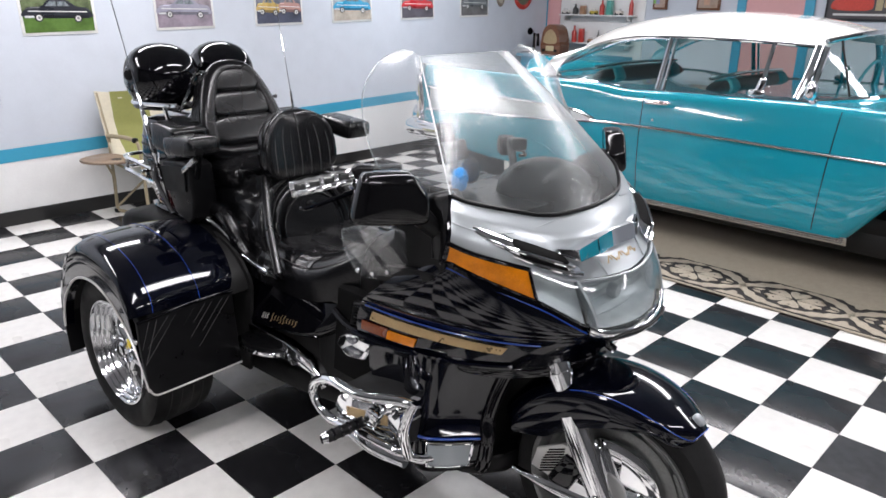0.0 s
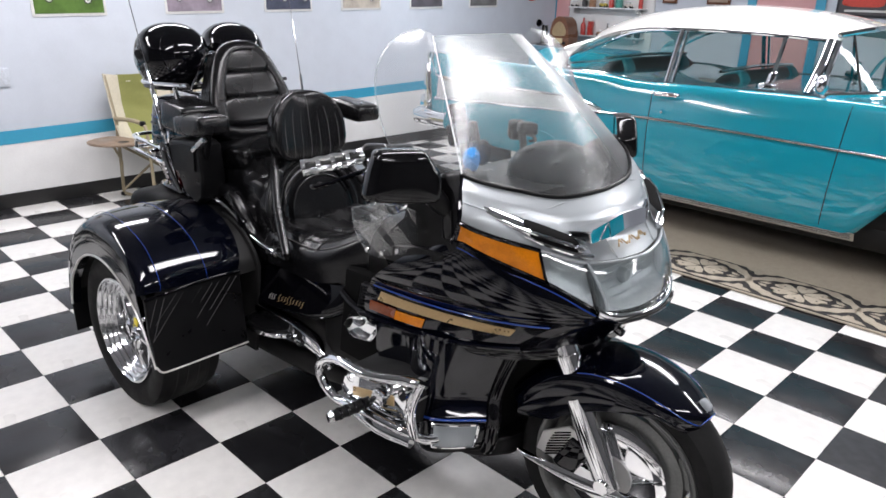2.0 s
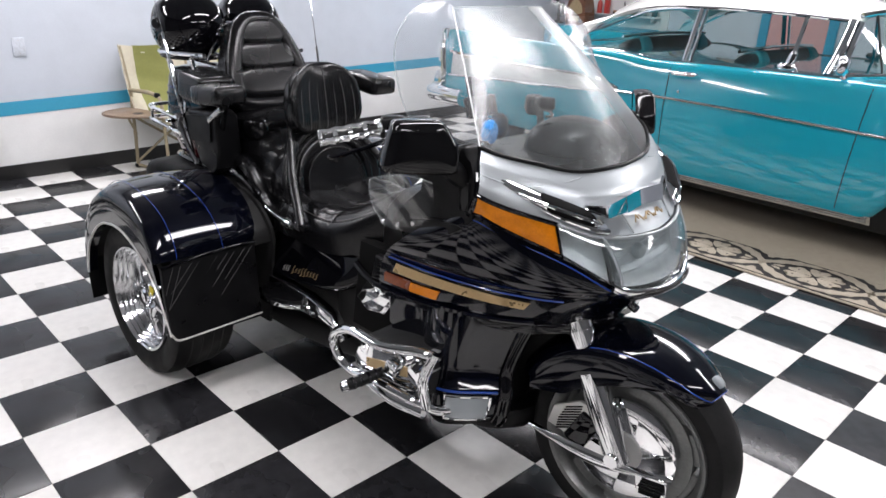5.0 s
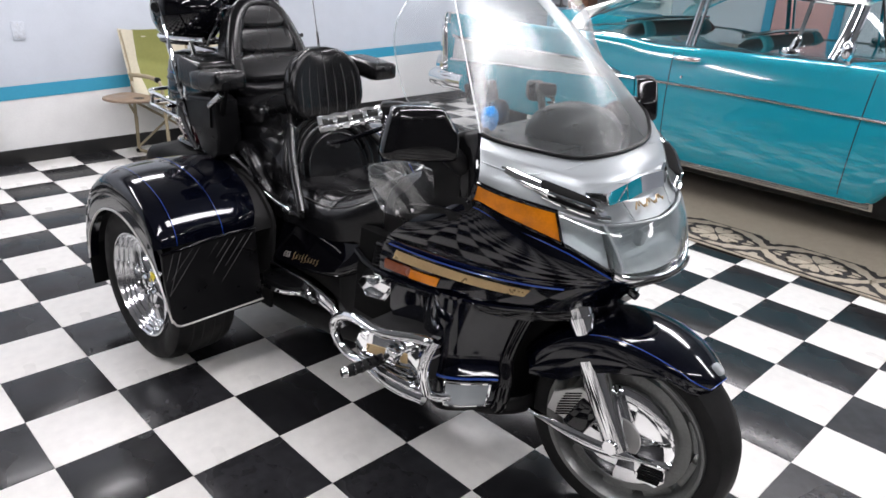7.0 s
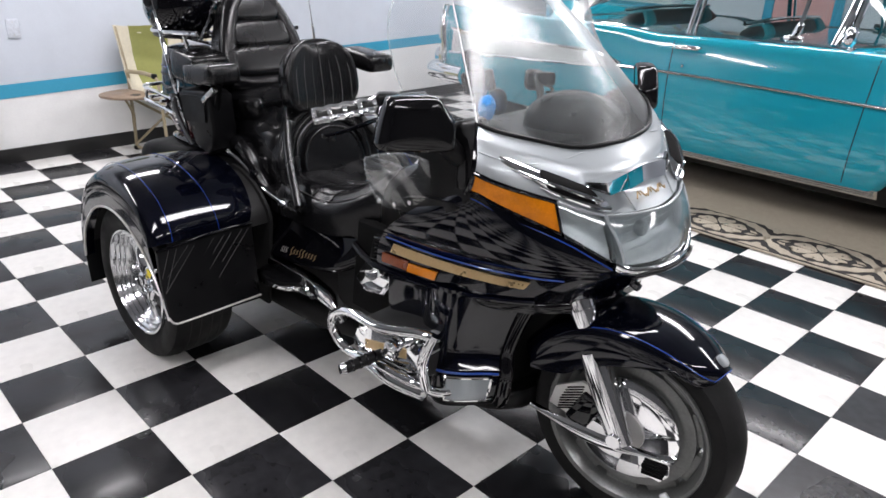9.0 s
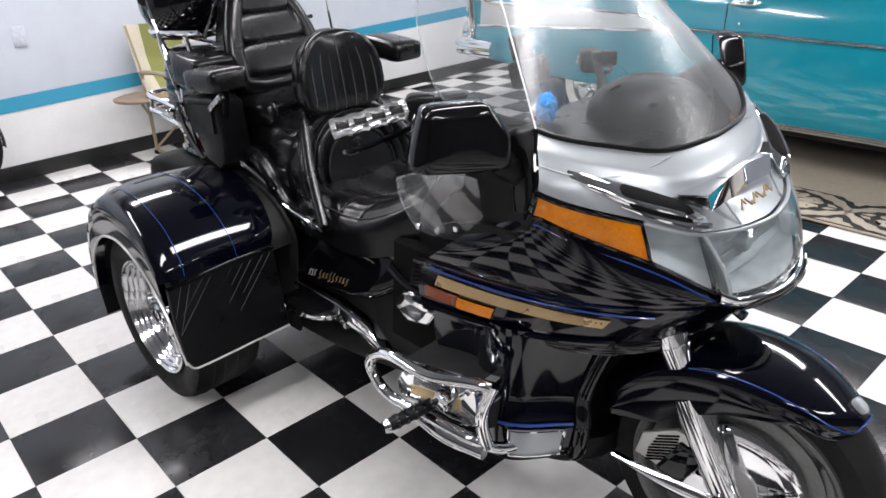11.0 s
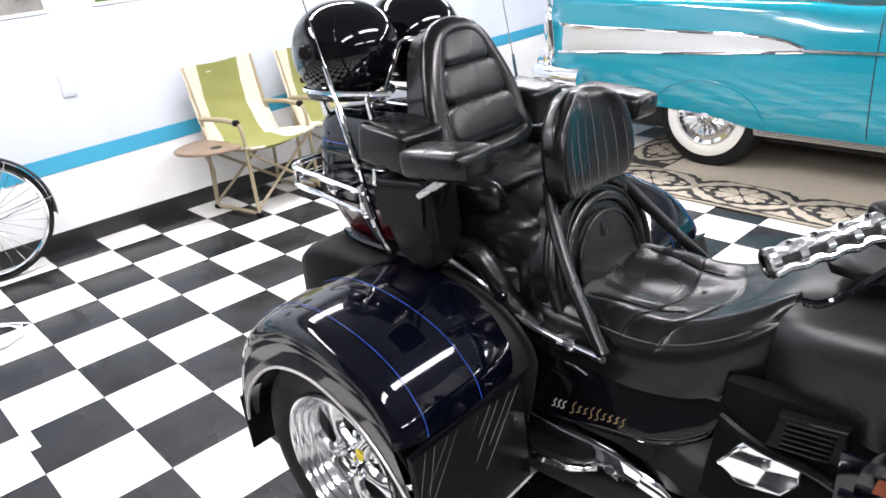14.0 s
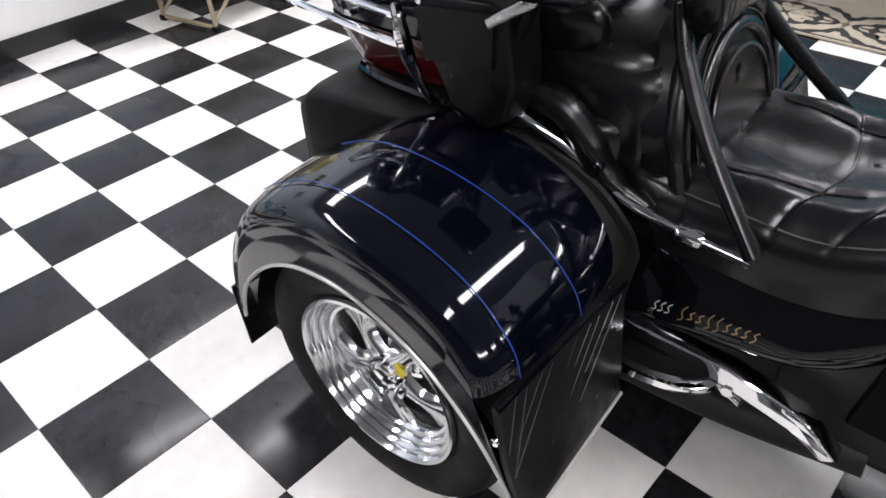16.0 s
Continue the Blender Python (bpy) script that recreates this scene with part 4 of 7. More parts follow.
for s in (-1, 1):
    part("support_arm", tube([V(0.10, s * 0.13, 0.985), V(0.135, s * 0.165, 0.91), V(0.22, s * 0.222, 0.80), V(0.345, s * 0.283, 0.668)], 0.0165, 10, smooth=5), VINYL, d_rest, "padded support arm")
    part("grab_rail", tube([V(-0.19, s * 0.262, 0.79), V(-0.123, s * 0.265, 0.776), V(-0.04, s * 0.252, 0.738), V(0.015, s * 0.243, 0.700), V(0.057, s * 0.240, 0.672), V(0.12, s * 0.245, 0.654), V(0.23, s * 0.256, 0.646), V(0.345, s * 0.281, 0.655)], 0.0095, 10, smooth=6), CHROME, trike, "chrome passenger grab rail")
    part("rail_clamp", lathe([(0.0095, 0.21), (0.017, 0.21), (0.0185, 0.215), (0.0185, 0.25), (0.017, 0.255), (0.0095, 0.255)], (0, s * 0.256, 0.646), "x", 16), CHROME, trike)
    part("hinge", box((0.03, 0.02, 0.05), (0.03, s * 0.252, 0.705), 0.006, (0, 30, 0)), BLACK_GLOSS, trike)

# armrests, pods and pouches beside the passenger
def arm(s):
    pod = part("armrest_pod", puff((0.185, 0.150, 0.108), (-0.258, s * 0.268, 1.072), 0.28, 0.28, (0, 5, 0), 18, 32), VINYL, trike, "padded black vinyl armrest pod")
    cx, cy, lean = (-0.025, 0.358, -5) if s < 0 else (0.004, 0.330, 4)
    part("armrest", puff((0.205 + 0.015 * (s + 1), 0.118, 0.072), (cx, s * cy, 1.082), 0.38, 0.32, (0, lean, s * -3), 14, 30, lambda v: V(v.x, v.y * (1 + 0.12 * v.x / 0.13), v.z)), VINYL, trike, "padded black vinyl armrest")
    part("arm_bracket", box((0.11, 0.018, 0.02), (-0.105, s * 0.325, 0.992), 0.004, (0, -32, 0)), ALLOY, trike)
    part("arm_link", rod((-0.14, s * 0.285, 0.90), (-0.04, s * 0.315, 1.06), 0.012), PLASTIC, trike)
    bag = part("side_pouch", prism([(-0.315, 0.985), (-0.15, 1.00), (-0.115, 0.985), (-0.098, 0.86), (-0.115, 0.785), (-0.155, 0.757), (-0.24, 0.785), (-0.285, 0.87)], -s * 0.10, s * 0.325, "y", 0.010, 3), PLASTIC, trike, "black side speaker pouch")
    part("flap", prism(rounded([(-0.303, 0.94), (-0.302, 0.965), (-0.15, 0.98), (-0.137, 0.97), (-0.14, 0.895), (-0.15, 0.885), (-0.28, 0.87), (-0.29, 0.88)], 3), s * 0.008, s * 0.325, "y", 0.003), PLASTIC, bag)
    part("badge", box((0.012, 0.004, 0.045), (-0.28, s * 0.350, 1.00), 0.002, (0, 10, 0)), CHROME, bag)


both(arm)


# --- front half of the trike: one skin F(angle, height) carries fairing, lamps and nose
SKIN_W = [(0.60, 0.385), (0.69, 0.402), (0.75, 0.405), (0.85, 0.415), (0.95, 0.428), (1.03, 0.428), (1.09, 0.405), (1.14, 0.372)]
SKIN_R = [(0.60, 0.80), (0.75, 0.81), (0.85, 0.94), (0.95, 1.115), (1.03, 1.185), (1.09, 1.18), (1.14, 1.165)]
SKIN_F = [(0.60, 1.40), (0.68, 1.48), (0.75, 1.545), (0.80, 1.562), (0.87, 1.542), (0.95, 1.485), (1.03, 1.41), (1.09, 1.348), (1.14, 1.285)]
SKIN_E = [(0.75, 0.72), (0.85, 0.80), (0.95, 0.92), (1.05, 0.98)]


def skin(deg, z, off=0.0):
    """The fairing's skin: deg from 0 at the right-hand side to 90 at the nose and 180 at the left."""
    a = radians(deg)
    w, r, f, e = eased(SKIN_W, z), eased(SKIN_R, z), eased(SKIN_F, z), eased(SKIN_E, z)
    c, s = math.cos(a), math.sin(a)
    p = V(r + (f - r) * abs(s) ** e, -w * math.copysign(abs(c) ** 0.95, c), z)
    out = V((abs(s)) * 0.8, -c, 0.12).normalized()
    return p + out * off


def half(deg):
    return deg if deg <= 90 else 180 - deg


def edge_z(deg):
    """Top of the dark side panel, down to the nose."""
    return eased([(0, 0.90), (12, 0.966), (25, 0.944), (47, 0.876), (66, 0.792), (78, 0.782), (90, 0.78)], half(deg))


def lens_top(deg):
    """Upper rim of the signals and of the headlight."""
    return eased([(10, 1.031), (14, 1.024), (46, 0.967), (54, 0.945), (62, 0.927), (74, 0.918), (90, 0.912)], half(deg))


def cowl_top(deg):
    """Seat of the windshield on the nose cowl."""
    return eased([(10, 1.129), (14, 1.125), (45, 1.094), (66, 1.067), (90, 1.06)], half(deg))


def side_d(s, d):
    return d if s < 0 else 180 - d


def side_panel(u, v):
    """The dark flank: it swells between the lamps and the gilt band."""
    d = 3 + 174 * u
    z = 0.63 + (edge_z(d) - 0.63) * v
    t = (z - 0.772) / max(edge_z(d) - 0.772, 0.01)
    if half(d) >= 66 or not 0 < t < 1:
        return skin(d, z)
    # a straight sheet from the band to the lamps, pushed out into a soft fold
    near = math.sin(min(1.0, (66 - half(d)) / 58) * math.pi / 2)
    fold = 4 * t**0.8 * (1 - t**0.8)
    flat = skin(d, 0.772).lerp(skin(d, edge_z(d)), t)
    c = math.cos(radians(d))
    return skin(d, z).lerp(flat, near) + V(math.sin(radians(d)) * 0.8, -c, 0.12).normalized() * (0.027 * fold * near)


fairing = part("fairing", sheet(side_panel, 110, 60, 0.006), NAVY, trike, "glossy navy front fairing with gold and blue trim lines", 50)
def between(u, v, d0, d1, lo, hi, off):
    d = d0 + (d1 - d0) * u
    return skin(d, lo(d) + (hi(d) - lo(d)) * v, off)


def nose_skin(u, v):
    d = 13.5 + 153 * u
    z = lens_top(d) + 0.003 + (cowl_top(d) - lens_top(d) - 0.003) * v
    h = half(d)
    # a shallow scooped field under the badge, and a soft shoulder below the windshield
    dip = 0.020 * max(0.0, min(1.0, (h - 56) / 10)) * max(0.0, 1 - abs(v - 0.28) / 0.34)
    return skin(d, z, 0.004 - dip + 0.004 * max(0.0, 1 - abs(v - 0.72) / 0.16))


nose = part("nose_cowl", sheet(nose_skin, 90, 28, 0.005), SILVER, trike, "mirror-like silver nose cowl under the windshield", 70)


def lower_edge(d):
    return edge_z(d) + 0.004


head = part("headlight", sheet(lambda u, v: between(u, v, 48, 132, lower_edge, lens_top, 0.008 + 0.006 * math.sin(math.pi * v)), 48, 14, 0.003), LENS_CLEAR, trike, "wide clear headlight lens across the nose", 70)
part("top_rim", tube([skin(48 + 84 * k / 36, lens_top(48 + 84 * k / 36), 0.010) for k in range(37)], 0.0042, 8), SILVER, head)


def bowl(u, v):
    d = 63.5 + 53 * u
    k = (1 - (2 * u - 1) ** 2) * (1 - (2 * v - 1) ** 2)
    return skin(d, lower_edge(d) + 0.008 + (lens_top(d) - lower_edge(d) - 0.014) * v, -0.004 - 0.085 * k**0.6)


part("lamp_bowl", sheet(bowl, 40, 20), REFLECTOR, head, "bright ribbed reflector bowl", 80)
part("bulb_cap", lathe([(0, 0.004), (0.016, 0.003), (0.021, -0.004), (0.024, -0.03)], skin(90, 0.85, -0.070), "x", 20), REFLECTOR, head)
for k in range(5):
    part("reflector_step", tube([bowl(0.06 + 0.88 * j / 20, 0.20 + 0.15 * k) + V(0.001, 0, 0) for j in range(21)], 0.0016, 6), REFLECTOR, head)
for d0, d1 in ((48, 62.5), (132, 117.5)):
    part("side_reflector", sheet(lambda u, v: between(u, v, d0, d1, lambda d: lower_edge(d) + 0.006, lambda d: lens_top(d) - 0.006, -0.006 - 0.012 * math.sin(math.pi * v)), 10, 10), REFLECTOR, head, "pale side reflector panel")
for d in (63, 117):
    part("divider", tube([skin(d + (3.2 if d < 90 else -3.2) * (1 - k / 10), lower_edge(d) + (lens_top(d) - lower_edge(d)) * k / 10, 0.0125) for k in range(11)], 0.0042, 8), LENS, head)
    part("divider_wall", sheet(lambda u, v: skin(d + (3.2 if d < 90 else -3.2) * (1 - v), lower_edge(d) + (lens_top(d) - lower_edge(d)) * v, 0.008 - 0.05 * u), 3, 8, 0.002), LENS, head)


def chin(u, v):
    """The projecting chrome lip under the lens, with a dark slot in its face."""
    d = 63 + 54 * u
    a = 2 * math.pi * v
    rise = 0.014 * (abs(2 * u - 1)) ** 4
    return skin(d, edge_z(d) - 0.012 + rise + 0.017 * math.sin(a), 0.010 + 0.012 * math.cos(a) * (1 if math.cos(a) > 0 else 0.6) + 0.006 * (1 - abs(2 * u - 1)))


lip = part("chrome_lip", sheet(chin, 40, 20), CHROME, head, "chrome lip under the headlight", 80)
part("grille_slot", sheet(lambda u, v: skin(69 + 42 * u, edge_z(69 + 42 * u) - 0.020 + (0.015 * min(1, 6 * u, 6 - 6 * u)) * v, 0.0285 + 0.004 * math.sin(math.pi * u)), 24, 4, 0.003), DARK, lip, "dark slot in the lip")
part("slot_bar", tube([skin(70 + 40 * j / 20, edge_z(70 + 40 * j / 20) - 0.0125, 0.031 + 0.004 * math.sin(math.pi * j / 20)) for j in range(21)], 0.0015, 6), CHROME, lip)


def smooth_between(a, b, c, u):
    """A bend through three points."""
    a, b, c = Vector(a), Vector(b), Vector(c)
    return a * (1 - u) * (1 - 2 * u) + b * 4 * u * (1 - u) + c * u * (2 * u - 1)


def front_side(s):
    sig = part("turn_signal", sheet(lambda u, v: between(u, v, side_d(s, 14), side_d(s, 47), lambda d: edge_z(d) + 0.010, lambda d: lens_top(d) - 0.006, 0.009), 20, 8, 0.006 * -s), AMBER, trike, "amber turn signal lens")
    lo_hi = [(14, 0), (14, 1), (47, 1), (47, 0)]
    rim = []
    for (d0, v0), (d1, v1) in zip(lo_hi, lo_hi[1:] + lo_hi[:1]):
        for k in range(8):
            d, v = d0 + (d1 - d0) * k / 8, v0 + (v1 - v0) * k / 8
            zl, zh = edge_z(d) + 0.008, lens_top(d) - 0.004
            rim.append(skin(side_d(s, d), zl + (zh - zl) * v, 0.008))
    part("bezel", tube(rim, 0.0045, 6, closed=True), BLACK_GLOSS, sig)
    part("bulb_shade", sheet(lambda u, v: between(u, v, side_d(s, 24), side_d(s, 38), lambda d: edge_z(d) + 0.02, lambda d: lens_top(d) - 0.015, 0.0095), 8, 4, 0.001), AMBER, sig)
    # blue line and gold band on the side panel
    part("trim_line", tube([skin(side_d(s, 13 + 69 * k / 30), edge_z(13 + 69 * k / 30) - 0.012, 0.002) for k in range(31)], 0.0026, 6), BLUE_LINE, fairing)
    part("gold_band", sheet(lambda u, v: skin(side_d(s, 5.8 + 35.5 * u), 0.736 - 0.002 * u + (0.030 - 0.006 * u) * (v - 0.5) - 0.010 * u * u, 0.004), 20, 3, 0.002), GOLD, fairing, "brushed gold trim band")
    part("crease", tube([skin(side_d(s, 2 + 46 * k / 24), 0.655 + 0.012 * k / 24, 0.004) for k in range(25)], 0.008, 7), NAVY, fairing)
    part("trim_line", tube([skin(side_d(s, 4 + 46 * k / 24), 0.764 - 0.012 * k / 24, 0.004) for k in range(25)], 0.0022, 6), BLUE_LINE, fairing)
    mk = part("marker_lens", sheet(lambda u, v: skin(side_d(s, 4.3 + 6 * u), 0.682 + 0.030 * v, 0.006), 8, 3, 0.004), AMBER_DARK, fairing, "dull amber side marker lens")
    part("marker_bulb_lens", sheet(lambda u, v: skin(side_d(s, 10.5 + 7.5 * u), 0.680 + 0.028 * v, 0.0065), 6, 3, 0.004), AMBER, fairing, "bright amber side marker lens")
    # lower cowl: a flat flank, a slanted corner and a rolled front edge that arches over the wheel
    def cowl(u, z, off=0.0):
        k = max(0.0, min(1.0, (z - 0.30) / 0.36))
        belly = 0.030 * max(0.0, 1 - (z - 0.30) / 0.05) ** 2 if z < 0.35 else 0.0
        shelf = 0.036 * max(0.0, min(1.0, (0.478 - z) / 0.056)) ** 1.3 * max(0.0, min(1.0, (u - 0.44) / 0.12)) if z < 0.478 else 0.0
        x0 = 0.835 + 0.10 * max(0.0, (0.5 - z) / 0.2)
        line = [(0.0, x0, 0.315), (0.30, x0 + 0.15, 0.325), (0.42, 1.03, 0.360), (0.47, 1.06 + 0.02 * k, 0.372 + 0.012 * k), (0.62, 1.125 + 0.03 * k, 0.362 + 0.015 * k), (0.84, 1.185 + 0.055 * k, 0.300 + 0.010 * k), (1.0, 1.215 + 0.098 * k, 0.262 + 0.002 * k)]
        x, y = eased([(q[0], q[1]) for q in line], u), eased([(q[0], q[2]) for q in line], u)
        turn = max(0.0, min(1.0, (u - 0.40) / 0.35))
        out = off + shelf - belly
        return V(x + out * turn * 0.8, s * (y + out * (1 - 0.45 * turn)), z)
    cw = part("lower_cowl", sheet(lambda u, v: cowl(u, 0.298 + 0.372 * v), 44, 50, 0.008 * -s), NAVY, trike, "glossy navy lower cowl beside the engine", 50)
    part("rolled_edge", tube([cowl(1.0, 0.31 + 0.355 * k / 16, 0.0) + V(0.012 - 0.02 * math.sin(math.pi * k / 16), -s * 0.006, 0) for k in range(17)], 0.022, 12), BLACK_GLOSS, cw)
    part("rolled_edge", tube([cowl(0.25 + 0.75 * k / 20, 0.300, 0.0) for k in range(21)], 0.010, 8), PLASTIC, cw)
    part("arch_liner", sheet(lambda u, v: cowl(1.0, 0.31 + 0.36 * v) + V(0.01 - 0.10 * u, -s * 0.17 * u, 0.0), 6, 10, 0.006), DARK, cw, "dark liner behind the front wheel")
    fog = part("fog_lamp", sheet(lambda u, v: cowl(0.615 + 0.27 * u, 0.330 + 0.082 * v, 0.006 + 0.004 * math.sin(math.pi * u)), 14, 8, 0.004 * -s), LENS, trike, "clear fog lamp with a chrome rim")
    rim_u = [0.615 + 0.27 * k / 8 for k in range(9)]
    fr = [cowl(u, 0.330, 0.008) for u in rim_u] + [cowl(0.885, 0.330 + 0.082 * k / 4, 0.008) for k in range(1, 5)] + [cowl(u, 0.412, 0.008) for u in rim_u[-2::-1]] + [cowl(0.615, 0.412 - 0.082 * k / 4, 0.008) for k in range(1, 4)]
    part("rim", tube(fr, 0.0045, 7, closed=True), CHROME, fog)
    part("brow", tube([cowl(0.56 + 0.38 * k / 16, 0.423, 0.001) for k in range(17)], 0.004, 10), BLUE_LINE, fog)
    for k in range(4):
        part("splash_slat", tube([cowl(0.62 + 0.22 * j / 8, 0.302 + 0.006 * k, 0.006) for j in range(9)], 0.0022, 6), DARK, cw)
    # inner fairing: black panel with a vent, behind the skin
    inner = part("inner_fairing", prism(rounded([(0.99, 0.862), (0.94, 0.885), (1.00, 0.945), (1.07, 1.01), (1.10, 1.07), (1.16, 1.125), (1.20, 1.128), (1.228, 1.06), (1.232, 0.975), (1.19, 0.905)], 4), -s * 0.10, s * 0.424, "y", 0.014, 3), PLASTIC, trike, "black textured inner fairing panel")
    part("panel_seam", tube([skin(side_d(s, 12.6), 0.965 + 0.16 * k / 10, 0.003) for k in range(11)], 0.006, 8), BLACK_GLOSS, inner)
    part("vent", prism(rounded([(1.197, 0.978), (1.194, 1.036), (1.213, 1.042), (1.216, 0.984)], 3), s * 0.006, s * 0.422, "y", 0.003), DARK, inner, "dark air vent slot")
    part("vent_frame", tube([V(1.192, s * 0.426, 0.974), V(1.189, s * 0.426, 1.040), V(1.216, s * 0.426, 1.047), V(1.220, s * 0.426, 0.980)], 0.003, 6, closed=True), PLASTIC, inner)
    part("tier", prism(rounded([(0.985, 0.870), (1.10, 0.885), (1.19, 0.915), (1.19, 0.935), (1.08, 0.925), (1.0, 0.90)], 3), s * 0.012, s * 0.422, "y", 0.004), PLASTIC, inner)
    # chrome intake scoop on the nose: a tapered pod with two dark mouths and bright blades
    def pod(k, v, more=0.0):
        d = 26 + 40.5 * k
        hi = eased([(0, 1.067), (0.5, 1.033), (0.92, 0.983), (1, 0.958)], k)
        lo = eased([(0, 1.055), (0.5, 0.983), (0.9, 0.938), (1, 0.934)], k)
        swell = 0.024 * min(1.0, k * 1.9) * min(1.0, (1.02 - k) * 7)
        return skin(side_d(s, d), lo + (hi - lo) * v, 0.003 + swell * (1 - abs(2 * v - 1) ** 2.6) + more)
    sc = part("intake_scoop", sheet(lambda u, v: pod(u, v), 40, 16, 0.003 * -s), CHROME, trike, "chrome intake scoop on the nose", 60)
    for v0, v1, k0, k1 in ((0.55, 0.98, 0.46, 0.91), (0.17, 0.42, 0.48, 0.86)):
        part("mouth", sheet(lambda u, v: pod(k0 + (k1 - k0) * u, v0 + (v1 - v0) * (0.5 + (v - 0.5) * min(1, 0.45 + 9 * u, 0.45 + 9 * (1 - u))), 0.0025), 18, 5, 0.002 * -s), VOID, sc, "dark intake mouth")
    part("blade", tube([pod(0.34 + 0.60 * k / 14, 0.49, 0.005) for k in range(15)], [0.002, 0.004, 0.005, 0.005, 0.005, 0.004], 8), CHROME, sc)
    part("blade", tube([pod(0.42 + 0.57 * k / 14, 0.10, 0.005) for k in range(15)], [0.003, 0.005, 0.006, 0.007, 0.008, 0.008], 8), CHROME, sc)
    part("nose_crease", tube([skin(side_d(s, 15 + 52 * k / 24), 1.070 - 0.026 * math.sin(math.pi * k / 30), 0.0045) for k in range(25)], 0.0018, 6), SILVER, nose)
    # mirror: a slanted housing that runs outwards and back
    corners = [V(1.130, 0.598, 1.203), V(1.166, 0.476, 1.199), V(1.217, 0.457, 1.137), V(1.225, 0.466, 1.070), V(1.098, 0.614, 1.078)]
    o3 = []
    for k, q in enumerate(corners):
        o3 += [q.lerp(corners[k - 1], 0.22), q.lerp(corners[k - 1], 0.05).lerp(corners[(k + 1) % 5], 0.05), q.lerp(corners[(k + 1) % 5], 0.22)]
    mid = sum(o3, V(0, 0, 0)) / len(o3)
    nrm = V(0, 0, 0)
    for q, r in zip(o3, o3[1:] + o3[:1]):
        nrm += (q - mid).cross(r - mid)
    nrm.normalize()
    nrm *= 1 if nrm.x > 0 else -1
    flat = [q - nrm * (q - mid).dot(nrm) for q in o3]
    loop = smooth_line(flat, 4, True)
    rows = []
    for grow, push in ((0.0, 0.013), (0.5, 0.0115), (0.78, 0.009), (0.88, 0.005), (0.94, -0.001), (0.98, -0.010), (1.0, -0.022), (1.0, -0.044), (0.96, -0.052), (0.90, -0.054), (0.88, -0.048), (0.0, -0.048)):
        rows.append([mid + (q - mid) * max(grow, 0.001) + nrm * push for q in loop])
    if s > 0:  # the left mirror is turned a little further in
        shift = V(0.05, -0.05, -0.008)
        rows = [[q + shift for q in r] for r in rows]
        loop = [q + shift for q in loop]
        mid = mid + shift
    rows = [[V(q.x, s * q.y, q.z) for q in r] for r in rows]
    mid, nrm = V(mid.x, s * mid.y, mid.z), V(nrm.x, s * nrm.y, nrm.z)
    loop = [V(q.x, s * q.y, q.z) for q in loop]
    mir = part("mirror", weld(loft(rows, True), 2e-4), SATIN_BLACK, trike, "black fairing mirror with a rounded rim", 40)
    part("mirror_glass", weld(loft([[mid + (q - mid) * g - nrm * 0.0525 for q in loop] for g in (0.001, 0.87)], True), 2e-4), CHROME, mir)
    part("mirror_stem", tube([V(1.175, s * 0.455, 1.085), V(1.185, s * 0.43, 1.06), V(1.19, s * 0.40, 1.04)], 0.026, 12), PLASTIC, mir)
    # clear hand deflector
    def flap(u, v):
        lo = smooth_between((0.915, 0.425, 0.862), (1.02, 0.432, 0.876), (1.118, 0.438, 0.945), u)
        hi = smooth_between((0.930, 0.490, 1.005), (1.03, 0.474, 1.035), (1.120, 0.452, 1.030), u)
        q = lo.lerp(hi, v)
        return V(q.x - 0.018 * math.sin(math.pi * v) * (1 - u) ** 2, s * q.y, q.z)
    defl = part("hand_deflector", sheet(flap, 18, 10, 0.003), WING_CLEAR, trike, "clear acrylic hand deflector")
    part("deflector_edge", tube([flap(0, k / 10) for k in range(11)] + [flap(k / 14, 1) for k in range(1, 15)], 0.0018, 6), CLEAR, defl)
    for u in (0.06, 0.34, 0.62):
        q = flap(u, 0.10)
        part("screw", lathe([(0, s * 0.005), (0.006, s * 0.004), (0.007, 0)], q, "y", 12), CHROME, defl)
    # handlebar, grip, levers, switches
    g0, g1 = V(0.732, s * 0.490, 1.078), V(0.832, s * 0.364, 1.111)
    gr = part("grip", rod(g0, g1, 0.0165, seg=16), DARK, trike, "chrome and rubber handgrip")
    dirn = (g1 - g0).normalized()
    side = dirn.cross(V(0, 0, 1)).normalized()
    for a in range(4):
        ca, sa = math.cos(a * math.pi / 2 + 0.4), math.sin(a * math.pi / 2 + 0.4)
        out = V(0, 0, 1) * ca + side * sa
        part("grip_bar", tube([g0.lerp(g1, k / 24) + out * (0.0195 + 0.0022 * math.cos(k * math.pi / 3)) for k in range(25)], 0.0072, 8), POLISHED, gr)
    for k in range(5):
        c0 = g0.lerp(g1, k / 4)
        part("grip_band", lathe([(0.016, -0.008), (0.0235, -0.006), (0.0235, 0.006), (0.016, 0.008)], (0, 0, 0), "x", 18), POLISHED, gr).matrix_local = Matrix.Translation(c0) @ dirn.to_track_quat("X", "Z").to_matrix().to_4x4()
    part("handlebar", tube([g1, V(0.90, s * 0.29, 1.12), V(0.98, s * 0.2, 1.07), V(1.03, s * 0.08, 1.03)], 0.013, 10, smooth=5), DARK, trike)
    part("switch_box", puff((0.075, 0.06, 0.065), g1 + V(0.022, -s * 0.03, 0), 0.4, 0.4, (0, 0, s * -45), 12, 20), PLASTIC, trike, "black switch housing")
